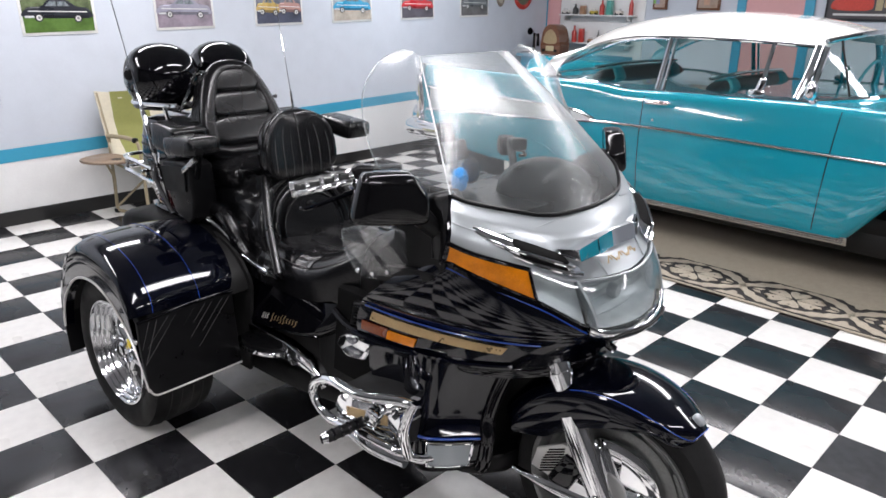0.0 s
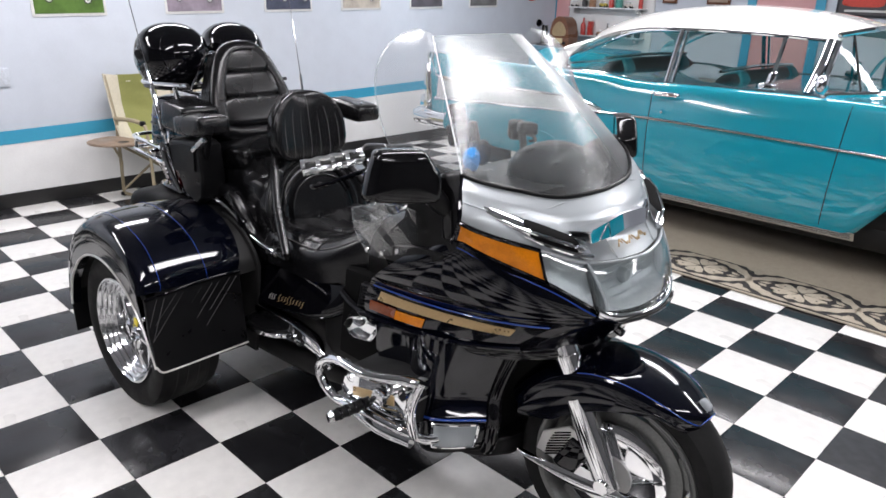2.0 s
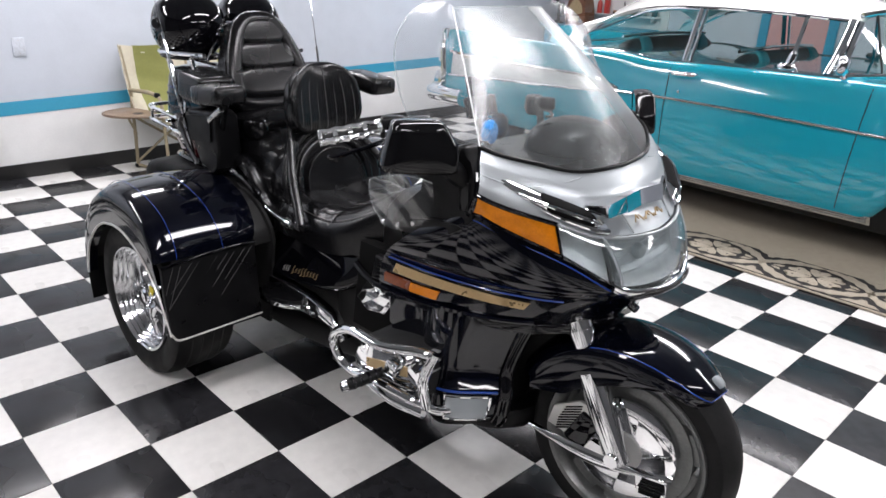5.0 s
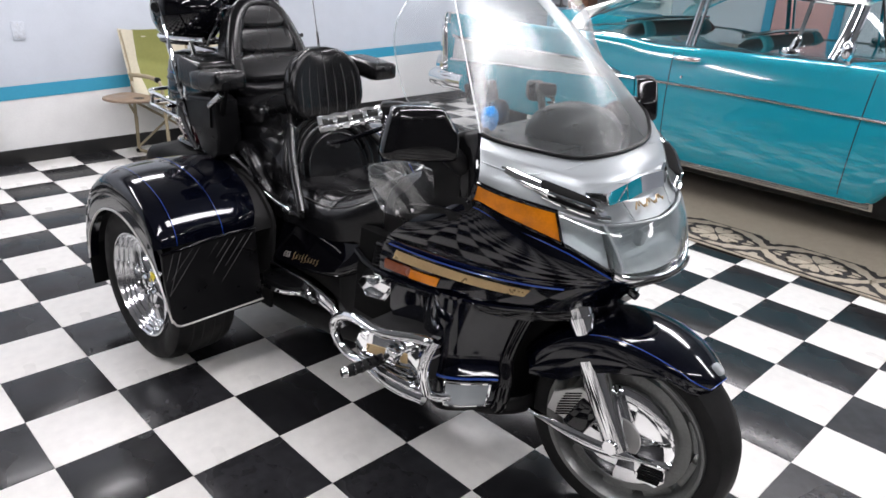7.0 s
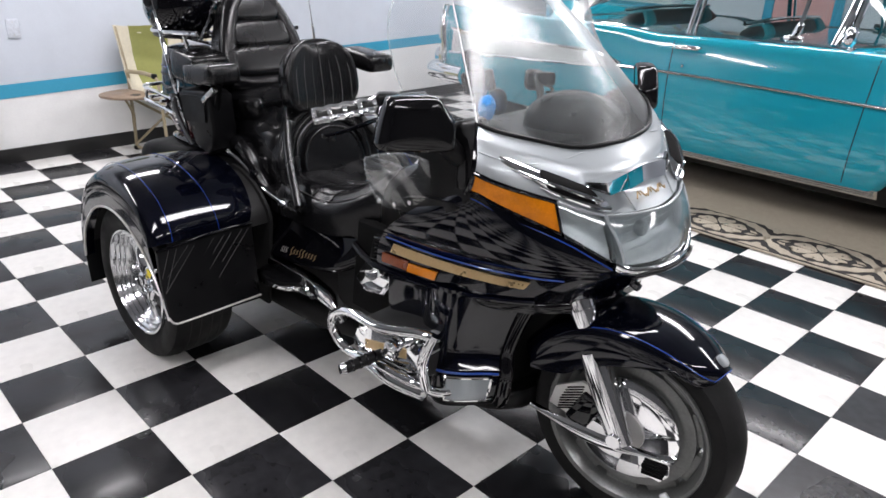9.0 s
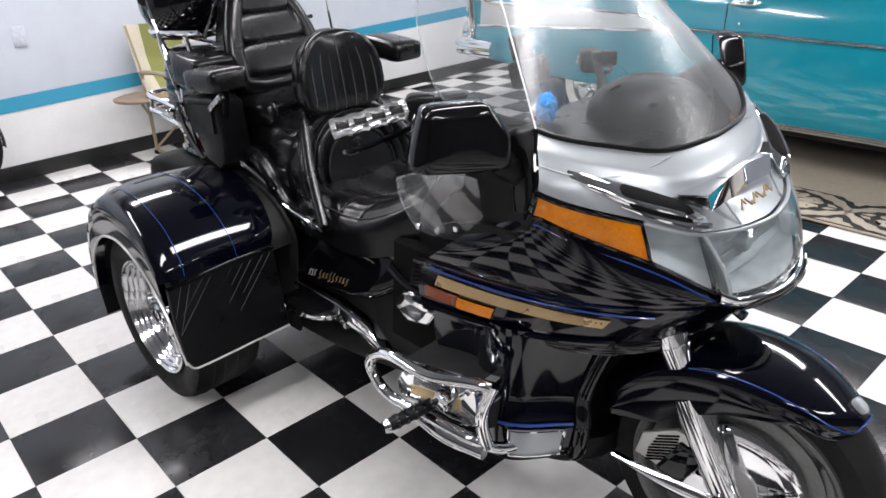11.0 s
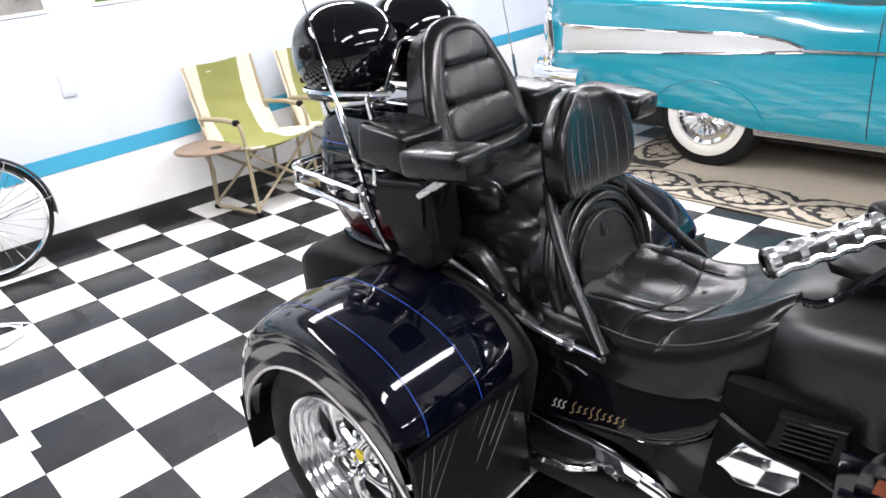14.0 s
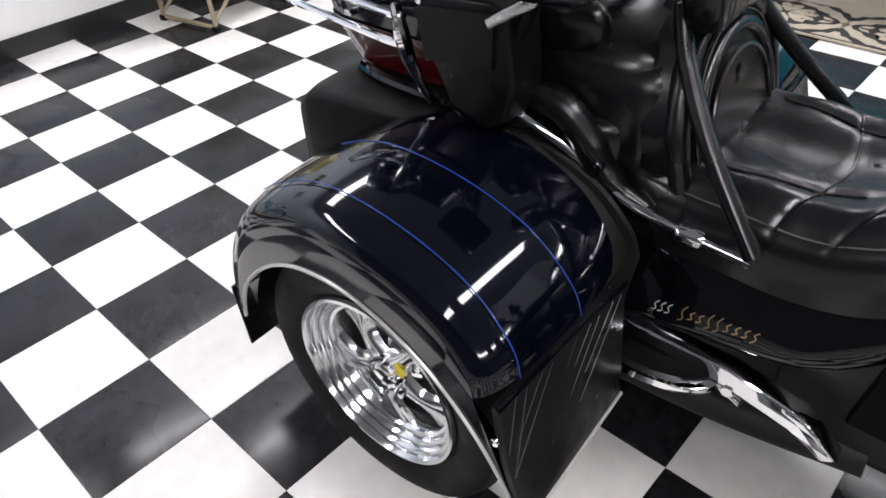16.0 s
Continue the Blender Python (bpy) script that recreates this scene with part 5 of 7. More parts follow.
    part("reservoir", box((0.075, 0.055, 0.04), g1 + V(0.085, -s * 0.06, 0.016), 0.008, (0, -6, s * -40)), PLASTIC, trike, "black brake fluid reservoir")
    part("lever", tube([g1 + V(0.06, -s * 0.02, -0.01), g1 + V(0.055, s * 0.02, -0.022), g0 + V(0.09, s * 0.01, -0.03), g0 + V(0.055, s * 0.02, -0.038)], [0.008, 0.007, 0.006, 0.006], 8, smooth=6), BLACK_GLOSS, trike, "brake lever")


both(front_side)

# three chrome badge faces across the nose, with a gilt mark (plain strokes) under the middle one
badge = None
for y0, y1, low0, low1 in ((-0.215, -0.104, 0.982, 0.972), (-0.097, 0.097, 0.968, 0.968), (0.104, 0.180, 0.972, 0.980)):
    def face(u, v):
        y, low = y0 + (y1 - y0) * u, low0 + (low1 - low0) * u
        x = 1.463 + (0.105 * abs(y) if y < 0.1 else 0.105 * 0.1 - 0.42 * (y - 0.1))
        if v < 0.25:
            return V(x - 0.07 * (1 - 4 * v), y, low + 0.004 * (1 - 4 * v))
        k = min((v - 0.25) * 2, 1.0)
        return V(x - 0.010 * k - 0.09 * max(4 * v - 3, 0.0), y, low + (1.010 - low) * k - 0.018 * max(4 * v - 3, 0.0))
    top = part("nose_badge" if badge is None else "badge_face", sheet(face, 10, 12, 0.004), CHROME, trike if badge is None else badge, "chrome badge face on the nose", 40)
    badge = badge or top
for k in range(6):
    part("gilt_stroke", tube([skin(80 + 3.0 * k, 0.944 + 0.014 * (k % 2), 0.006), skin(81.8 + 3.0 * k, 0.958 - 0.014 * (k % 2), 0.006), skin(82.6 + 3.0 * k, 0.949, 0.006)], 0.0022, 6), GOLD, badge)
for d in (76, 104):
    part("recess_rib", tube([skin(d + (90 - d) * 0.1, 0.922, 0.002), skin(d, 0.975, 0.002)], 0.0028, 8), SILVER, badge)


# windshield: a wide bowed pane seated on the nose cowl, with swept wings at both sides
def shield(u, v):
    q = abs(u) ** 2.2
    base = skin(90 + 76.5 * u, cowl_top(90 + 76.5 * u), 0.003)
    y = 0.2 * math.sin(radians(76.5 * u)) / math.sin(radians(76.5))
    return base.lerp(V(0.985 - 0.049 * q, y, 1.438 - 0.006 * q), v) + V(0.030 * math.sin(math.pi * v) * (1 - q), 0, 0)


WING = [(0.0, 1.130, 0.402, 1.118), (0.15, 1.045, 0.450, 1.170), (0.4, 0.993, 0.458, 1.270), (0.7, 0.966, 0.436, 1.365), (0.9, 0.944, 0.352, 1.432), (1.0, 0.934, 0.262, 1.452)]


def wing(s, w, v):
    p = shield(s, v)
    e = V(eased([(r[0], r[1]) for r in WING], v), s * eased([(r[0], r[2]) for r in WING], v), eased([(r[0], r[3]) for r in WING], v))
    return p.lerp(e, w) + V(0.012 * math.sin(math.pi * w), 0, 0)


pane = sheet(lambda u, v: shield(2 * u - 1, v), 32, 18, 0.003)
windshield = part("windshield", pane, CLEAR, trike, "tall clear acrylic windshield with swept side wings", 60)
for s in (-1, 1):
    part("windshield_wing", sheet(lambda w, v: wing(s, w, v), 8, 18, 0.003), WING_PANE, windshield, "clear swept side wing", 60)
    part("wing_edge", tube([wing(s, 1.0, k / 24) for k in range(25)], 0.0022, 6), CLEAR, windshield)
    part("bend_edge", tube([shield(s, k / 24) + V(0, s * 0.001, 0) for k in range(25)], 0.0017, 6), PLATE_WHITE, windshield, "pale moulded bend of the pane")
part("base_gasket", tube([shield(-1 + 2 * k / 40, 0.0) + V(0.004, 0, 0.0) for k in range(41)], 0.0060, 8), PLASTIC, windshield, "black rubber gasket")
part("top_edge", tube([shield(-1 + 2 * k / 40, 1.0) for k in range(41)], 0.0022, 6), CLEAR, windshield)
bm = bmesh.new()
rng = random.Random(5)
for k in range(60):
    h = -1 + 2 * (k + 0.5) / 60
    q = k * 2.39996
    r = math.sqrt(1 - h * h)
    puff((0.015, 0.010, 0.018), (1.182 + 0.013 * r * math.cos(q), -0.318 + 0.017 * r * math.sin(q), 1.152 + 0.024 * h), 0.8, 0.8, (rng.uniform(-40, 40), rng.uniform(-40, 40), rng.uniform(0, 180)), 5, 7, None, bm)
tuft = part("dash_tuft", bm, BLUE_BADGE, trike, "blue ruffled pompom on the dash edge", 30)

# dash under the pane
dash = part("dash_hood", puff((0.25, 0.30, 0.19), (1.185, 0.075, 1.052), 0.85, 0.8, (0, 4, 0), 20, 36), PLASTIC, trike, "black dashboard hood", 70)
part("dash_shelf", prism(rounded([(1.0, -0.36), (1.18, -0.37), (1.27, -0.2), (1.285, 0), (1.27, 0.2), (1.18, 0.37), (1.0, 0.36)], 5), 0.03, 1.03, "z", 0.006), PLASTIC, dash)
mount = part("phone_mount", box((0.034, 0.115, 0.062), (0.985, -0.115, 1.168), 0.010, (0, -18, 0)), PLASTIC, dash, "black device mount on the dash")
part("mount_clip", box((0.026, 0.060, 0.060), (0.968, -0.125, 1.222), 0.009, (0, -18, 0)), PLASTIC, mount)
part("mount_stalk", rod((1.02, -0.115, 1.03), (0.988, -0.115, 1.15), 0.016), PLASTIC, mount)
part("mount_dial", puff((0.05, 0.055, 0.075), (1.03, -0.085, 1.115), 0.8, 0.8, (0, 0, 0), 12, 18), PLASTIC, mount)
part("mount_knob", lathe([(0, 0.012), (0.012, 0.010), (0.015, 0.0)], (1.02, -0.140, 1.090), "x", 16), ALLOY, mount)


# tank shelter between saddle and dash
rows = []
for i in range(25):
    k = i / 24
    x = 0.595 + 0.490 * k
    w = eased([(0, 0.150), (0.2, 0.195), (0.5, 0.238), (1.0, 0.30)], k)
    z0, z1 = 0.645, eased([(0, 0.800), (0.12, 0.842), (0.4, 0.882), (0.8, 0.938), (1.0, 0.965)], k)
    row = []
    for j in range(41):
        q = math.pi * j / 40
        c, d = math.cos(q), math.sin(q)
        row.append(V(x, w * math.copysign(abs(c) ** 0.62, c), z0 + (z1 - z0) * abs(d) ** 0.5))
    rows.append(row)
shelter = part("tank_shelter", loft(rows), SHELTER, trike, "satin black tank shelter between saddle and dash", 60)
part("top_panel", prism(rounded([(0.73, -0.10), (0.95, -0.13), (1.04, -0.1), (1.04, 0.1), (0.95, 0.13), (0.73, 0.10)], 4), 0.020, 0.0, "z", 0.004), PLASTIC, shelter).matrix_local = pose(0, 0, 0.818, 0, -6.5, 0)
part("label", box((0.055, 0.022, 0.002), (0.74, 0.03, 0.0215)), PLATE_WHITE, shelter, "small white warning label").matrix_local = pose(0, 0, 0.818, 0, -6.5, 0)
for s in (-1, 1):
    # black slab painted as the hollow's shade, a louvred vent and a bright frame cover
    part("hollow_shade", prism([(0.56, 0.36), (0.96, 0.34), (0.98, 0.68), (0.60, 0.68)], -s * 0.05, s * 0.235, "y", 0.01), VOID, shelter)
    lv = part("cooling_louvre", prism([(0.695, 0.585), (0.715, 0.668), (0.835, 0.680), (0.845, 0.60)], -s * 0.03, s * 0.272, "y", 0.008, 3), PLASTIC, shelter, "black louvred vent")
    for k in range(6):
        part("louvre_slat", box((0.088, 0.010, 0.0045), (0.768 + 0.002 * k, s * 0.276, 0.606 + 0.0125 * k), 0.001, (0, -6, 0)), SATIN_BLACK, lv)
    part("frame_cover", prism([(0.595, 0.478), (0.650, 0.556), (0.765, 0.566), (0.768, 0.505), (0.735, 0.455), (0.650, 0.440)], -s * 0.04, s * 0.247, "y", 0.008, 3), CHROME, shelter, "bright frame cover")
    part("frame_bolt", rod((0.70, s * 0.245, 0.525), (0.70, s * 0.254, 0.525), 0.009, seg=6), CHROME, shelter)
    part("hose", tube([V(0.60, s * 0.25, 0.60), V(0.68, s * 0.262, 0.575), V(0.80, s * 0.262, 0.56), V(0.92, s * 0.25, 0.50)], 0.013, 8, smooth=5), SATIN_BLACK, shelter)

# side covers with a gilt emblem (plain strokes), foot boards and chrome rails
def lower_side(s):
    rim2 = rounded([(0.055, 0.565), (0.055, 0.42), (0.14, 0.405), (0.34, 0.425), (0.49, 0.450), (0.60, 0.52), (0.655, 0.605), (0.655, 0.665), (0.58, 0.685), (0.40, 0.642), (0.22, 0.595)], 6)
    cx, cz = 0.33, 0.51
    rows = []
    for grow, push in ((0.001, 0.0), (0.62, 0.0), (0.78, -0.004), (0.88, -0.011), (0.95, -0.023), (0.99, -0.040), (1.0, -0.065), (1.0, -0.10)):
        rows.append([V(cx + (x - cx) * grow, s * (0.248 - 0.42 * (cz + (z - cz) * grow - 0.48) + push), cz + (z - cz) * grow) for x, z in rim2])
    sc = part("side_cover", weld(loft(rows, True), 2e-4), BLACK_GLOSS, trike, "glossy black side cover with a small gilt emblem", 60)
    f = lambda x, q: V(x, s * (0.2487 - 0.42 * (q - 0.48)), q)
    for k in range(12):
        a = 0.190 + 0.013 * k if k < 3 else 0.243 + 0.0165 * (k - 3)
        h = 0.020 if k < 3 else (0.030 if k in (3, 6, 7) else 0.017)
        z = 0.462 + 0.10 * (a - 0.19)
        low = -0.8 if k == 11 else -0.5
        part("emblem_stroke", tube([f(a, z + h * low), f(a + 0.008, z - h * 0.3), f(a + 0.004, z + h * 0.1), f(a + 0.011, z + h * 0.5)], 0.0014, 5, smooth=4), GOLD if k > 2 else SILVER_LINE, sc)
    rail = part("side_rail", prism([(0.13, 0.418), (0.36, 0.408), (0.50, 0.380), (0.575, 0.312), (0.552, 0.294), (0.49, 0.345), (0.36, 0.370), (0.13, 0.386)], -s * 0.045, s * 0.285, "y", 0.007, 3), CHROME, trike, "polished chrome side rail")
    fb = part("footboard", prism(rounded([(0.115, s * 0.258), (0.335, s * 0.258), (0.35, s * 0.288), (0.31, s * 0.333), (0.20, s * 0.353), (0.12, s * 0.328)], 5), 0.016, 0.352, "z", 0.005, 3), CHROME, trike, "passenger footboard with a black rubber pad")
    part("rubber_pad", prism(rounded([(0.13, s * 0.268), (0.32, s * 0.268), (0.33, s * 0.288), (0.295, s * 0.320), (0.20, s * 0.338), (0.135, s * 0.318)], 5), 0.009, 0.368, "z", 0.003), PLASTIC, fb)
    part("board_hinge", rod((0.34, s * 0.258, 0.35), (0.40, s * 0.278, 0.345), 0.014), CHROME, fb)
    part("rail_nut", rod((0.37, s * 0.270, 0.36), (0.37, s * 0.290, 0.36), 0.012, seg=6), CHROME, fb)
    part("exhaust", tube([V(0.62, s * 0.17, 0.24), V(0.3, s * 0.19, 0.21), V(-0.1, s * 0.2, 0.21), V(-0.75, s * 0.2, 0.20)], 0.042, 12, smooth=4), DARK, trike, "dark exhaust pipe")
    # engine: flat cylinder head cover
    hd = part("cylinder_head", box((0.30, 0.16, 0.13), (0.965, s * 0.345, 0.435), 0.018, (0, -12, 0)), DARK, trike, "finned alloy cylinder head")
    cv = part("head_cover", prism(rounded([(0.84, 0.385), (0.84, 0.45), (0.88, 0.487), (1.06, 0.52), (1.095, 0.505), (1.09, 0.43), (1.05, 0.40)], 5), s * 0.03, s * 0.42, "y", 0.01, 3), CHROME, hd, "chrome cylinder head cover")
    part("cover_stripe", prism([(0.88, 0.440), (1.05, 0.475), (1.05, 0.445), (0.88, 0.41)], s * 0.004, s * 0.449, "y", 0.001), GOLD, cv)
    for k in range(5):
        part("fin", box((0.30, 0.14, 0.005), (0.965, s * 0.345, 0.385 + 0.028 * k), 0.001, (0, -12, 0)), ALLOY, hd)
    for x, z in ((0.87, 0.47), (0.86, 0.40), (1.07, 0.50), (1.06, 0.42)):
        part("cap_bolt", rod((x, s * 0.445, z), (x, s * 0.456, z), 0.007, seg=6), CHROME, hd)
    guard = part("engine_guard", tube([V(1.142, s * 0.444, 0.548), V(1.10, s * 0.458, 0.550), V(0.98, s * 0.485, 0.53), V(0.84, s * 0.48, 0.525), V(0.765, s * 0.475, 0.485), V(0.755, s * 0.47, 0.43), V(0.82, s * 0.47, 0.385), V(0.95, s * 0.475, 0.395), V(1.10, s * 0.465, 0.395), V(1.15, s * 0.40, 0.36), V(1.16, s * 0.25, 0.34)], 0.0145, 12, smooth=6), CHROME, trike, "chrome engine guard loop")
    part("guard_strut", tube([V(1.145, s * 0.44, 0.555), V(1.125, s * 0.462, 0.47), V(1.13, s * 0.45, 0.385)], 0.016, 10, smooth=5), CHROME, guard)
    part("lower_bar", tube([V(0.90, s * 0.47, 0.385), V(1.02, s * 0.478, 0.375), V(1.13, s * 0.46, 0.37)], 0.019, 12, smooth=4), CHROME, guard)
    peg = part("highway_peg", rod((0.937, s * 0.580, 0.420), (0.967, s * 0.465, 0.432), 0.0165, seg=16), PLASTIC, guard, "rubber and chrome highway peg")
    for k in range(4):
        part("peg_band", rod(V(0.937, s * 0.580, 0.420).lerp(V(0.967, s * 0.465, 0.432), 0.16 + 0.2 * k), V(0.937, s * 0.580, 0.420).lerp(V(0.967, s * 0.465, 0.432), 0.22 + 0.2 * k), 0.0185, seg=16), BLACK_GLOSS, peg)
    part("peg_end", rod((0.933, s * 0.592, 0.419), (0.938, s * 0.578, 0.420), 0.014, 0.019, 16), CHROME, peg)
    part("peg_clamp", box((0.045, 0.05, 0.045), (1.02, s * 0.468, 0.475), 0.01, (0, 20, 0)), CHROME, guard)
    part("peg_arm", rod((0.967, s * 0.468, 0.432), (1.02, s * 0.468, 0.475), 0.011), CHROME, guard)


both(lower_side)

# --- fork, front wheel and fender
FX, FZ, FR = 1.56, 0.304, 0.304
STEER = Matrix.Translation((FX, -0.055, 0)) @ Matrix.Rotation(radians(5.0), 4, "Z") @ Matrix.Translation((-FX, 0, 0))
for s in (-1, 1):
    leg = part("fork_leg", tube([V(1.335, s * 0.088, 0.78), V(1.41, s * 0.088, 0.626), V(1.428, s * 0.088, 0.575), V(1.48, s * 0.088, 0.476), V(1.565, s * 0.088, 0.300)], [0.036, 0.036, 0.030, 0.030, 0.030], 18), CHROME, trike, "chrome fork leg")
    leg.matrix_local = STEER
    part("fork_slider", tube([V(1.452, s * 0.094, 0.530), V(1.50, s * 0.094, 0.43), V(1.570, s * 0.094, 0.285)], [0.040, 0.039, 0.034], 18), CHROME, leg)
    part("fork_cap", rod((1.405, s * 0.088, 0.638), (1.425, s * 0.088, 0.595), 0.038, 0.034, 18), CHROME, leg)
    part("caliper", box((0.07, 0.05, 0.12), (1.455, s * 0.085, 0.34), 0.012, (0, 28, 0)), BLACK_GLOSS, leg)
    part("axle_cap", rod((FX, s * 0.085, FZ), (FX, s * 0.135, FZ), 0.024, 0.02, 14), CHROME, leg)
wheel = part("front_wheel", lathe([(0.230, -0.055), (0.252, -0.066), (0.277, -0.062), (0.297, -0.038), (FR, 0.0), (0.297, 0.038), (0.277, 0.062), (0.252, 0.066), (0.230, 0.055)], (FX, 0, FZ), "y", 72, closed=True), RUBBER, trike, "black front tyre on an alloy wheel")
wheel.matrix_local = STEER
part("rim", lathe([(0.235, -0.058), (0.224, -0.060), (0.212, -0.048), (0.205, -0.02), (0.205, 0.02), (0.212, 0.048), (0.224, 0.060), (0.235, 0.058)], (FX, 0, FZ), "y", 72), CAST, wheel)
for s in (-1, 1):
    part("rim_edge", lathe([(0.237, s * 0.056), (0.233, s * 0.065), (0.224, s * 0.062)], (FX, 0, FZ), "y", 72), CAST, wheel)
    part("disc_cover", lathe([(0.0, s * 0.066), (0.06, s * 0.0655), (0.11, s * 0.064), (0.142, s * 0.060), (0.152, s * 0.054), (0.156, s * 0.040)], (FX, 0, FZ), "y", 60), CHROME, wheel, "polished chrome brake disc cover")
    vent = part("cover_vent", prism([(1.622, 0.200), (1.612, 0.260), (1.702, 0.270), (1.704, 0.225), (1.682, 0.196)], s * 0.018, s * 0.056, "y", 0.003), CHROME, wheel, "chrome vent box on the disc cover")
    for k in range(6):
        part("vent_slot", box((0.070 - 0.003 * abs(k - 3), 0.004, 0.0055), (1.660 + 0.001 * k, s * 0.0745, 0.208 + 0.0095 * k), 0.0008, (0, -6, 0)), VOID, vent)
    # bright fin plate trailing from the leg, and the spear along the axle
    plate = part("leg_cover", prism([(1.347, 0.322), (1.362, 0.384), (1.44, 0.428), (1.468, 0.42), (1.49, 0.325), (1.42, 0.305)], s * 0.012, s * 0.092, "y", 0.003), ALUMINIUM, wheel, "bright brake cover with slots")
    for k in range(9):
        part("slot", box((0.070 - 0.004 * abs(k - 4), 0.003, 0.0042), (1.400 + 0.003 * k, s * 0.105, 0.326 + 0.0098 * k), 0.0006, (0, -24, 0)), VOID, plate)
    spear = sheet(lambda u, v: V(1.295 + 0.43 * u, s * (0.118 - 0.010 * (2 * v - 1) ** 2), 0.298 + 0.020 * u - 0.034 * math.sin(math.pi * u) + (0.003 + 0.036 * math.sin(math.pi * min(u * 1.12, 1)) ** 1.2) * (v - 0.5)), 24, 8, 0.004 * s)
    part("cover_spear", spear, CHROME, wheel, "long chrome spear over the brake")
part("web", lathe([(0.07, -0.030), (0.16, -0.034), (0.188, -0.030), (0.188, 0.030), (0.16, 0.034), (0.07, 0.030)], (FX, 0, FZ), "y", 60, closed=True), CAST, wheel, "grey cast alloy wheel web")
for k in range(10):
    bm = box((0.024, 0.052, 0.095), (0.195, 0, 0), 0.006)
    bmesh.ops.transform(bm, matrix=Matrix.Translation((FX, 0, FZ)) @ Matrix.Rotation(2 * math.pi * k / 10 + 0.3, 4, "Y"), verts=bm.verts[:])
    part("lug", bm, CAST, wheel)
part("hub", lathe([(0.0, -0.07), (0.06, -0.07), (0.07, -0.04), (0.07, 0.04), (0.06, 0.07), (0.0, 0.07)], (FX, 0, FZ), "y", 36), ALLOY, wheel)
part("wheel_weight", box((0.035, 0.012, 0.022), (FX + 0.145, -0.062, FZ - 0.160), 0.003, (0, 45, 0)), PLATE_WHITE, wheel)


def front_mud(u, v):
    """u along the guard from its tip back over the tyre, v across: a round crown with side skirts."""
    a = radians(48 + 102 * u)
    r = eased([(0.0, 0.326), (0.3, 0.329), (0.58, 0.340), (1.0, 0.357)], u)
    w = eased([(0.0, 0.040), (0.04, 0.068), (0.12, 0.095), (0.35, 0.116), (1.0, 0.128)], u)
    t = 2 * v - 1
    k = min(abs(t) / 0.66, 1.0)
    drop = 0.048 * k**2.6
    x, z = FX + (r - drop) * math.cos(a), FZ + 0.002 + (r - drop) * math.sin(a)
    y = w * math.sin(math.pi / 2 * k) ** 1.05
    if abs(t) > 0.66:
        f = (abs(t) - 0.66) / 0.34
        low = eased([(1.23, 0.42), (1.39, 0.445), (1.44, 0.480), (1.53, 0.525), (1.64, 0.550), (1.74, 0.565), (1.83, 0.57)], x)
        z += (min(low, z - 0.004) - z) * f
        y += 0.003 * math.sin(math.pi * f)
    return V(x, math.copysign(y, t), z)


mud = part("front_fender", sheet(front_mud, 40, 40, 0.004), NAVY, trike, "glossy navy front fender with a blue line", 60)
mud.matrix_local = STEER
for s in (-1, 1):
    part("pinstripe", tube([front_mud(0.012 + 0.60 * k / 24, 0.5 + s * 0.255) + V(0.004, s * 0.003, 0.005) for k in range(25)], 0.0016, 6), BLUE_LINE, mud)
part("pinstripe", tube([front_mud(0.006 + 0.006 * math.cos(math.pi * k / 12), 0.5 + 0.255 * (k / 6 - 1)) + V(0.006, 0, 0.003) for k in range(13)], 0.0016, 6), BLUE_LINE, mud)
part("tip_lamp", puff((0.036, 0.026, 0.022), front_mud(0.05, 0.5) + V(0.004, 0, 0.008), 0.7, 0.7, (0, 40, 0), 10, 16), LENS, mud, "small clear lamp on the fender tip")
part("fender_bracket", tube([V(1.40, -0.04, 0.70), V(1.46, -0.05, 0.715), V(1.52, -0.06, 0.70)], 0.012, 8, smooth=4), CHROME, trike)
part("steering_head", tube([V(1.36, 0, 0.66), V(1.22, 0, 0.92)], 0.05, 12), DARK, trike)
# radiator block in VOID black: the shade behind the wheel is its colour
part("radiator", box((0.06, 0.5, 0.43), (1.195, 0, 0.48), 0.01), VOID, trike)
part("belly_pan", prism(rounded([(0.80, -0.20), (1.10, -0.29), (1.24, -0.25), (1.29, -0.1), (1.29, 0.1), (1.24, 0.25), (1.10, 0.29), (0.80, 0.20)], 4), 0.06, 0.262, "z", 0.015, 3), PLASTIC, trike, "black belly pan behind the front wheel")
part("under_nose", prism(rounded([(1.15, -0.30), (1.34, -0.27), (1.44, -0.12), (1.45, 0), (1.44, 0.12), (1.34, 0.27), (1.15, 0.30)], 4), 0.03, 0.63, "z", 0.01), BLACK_GLOSS, trike)


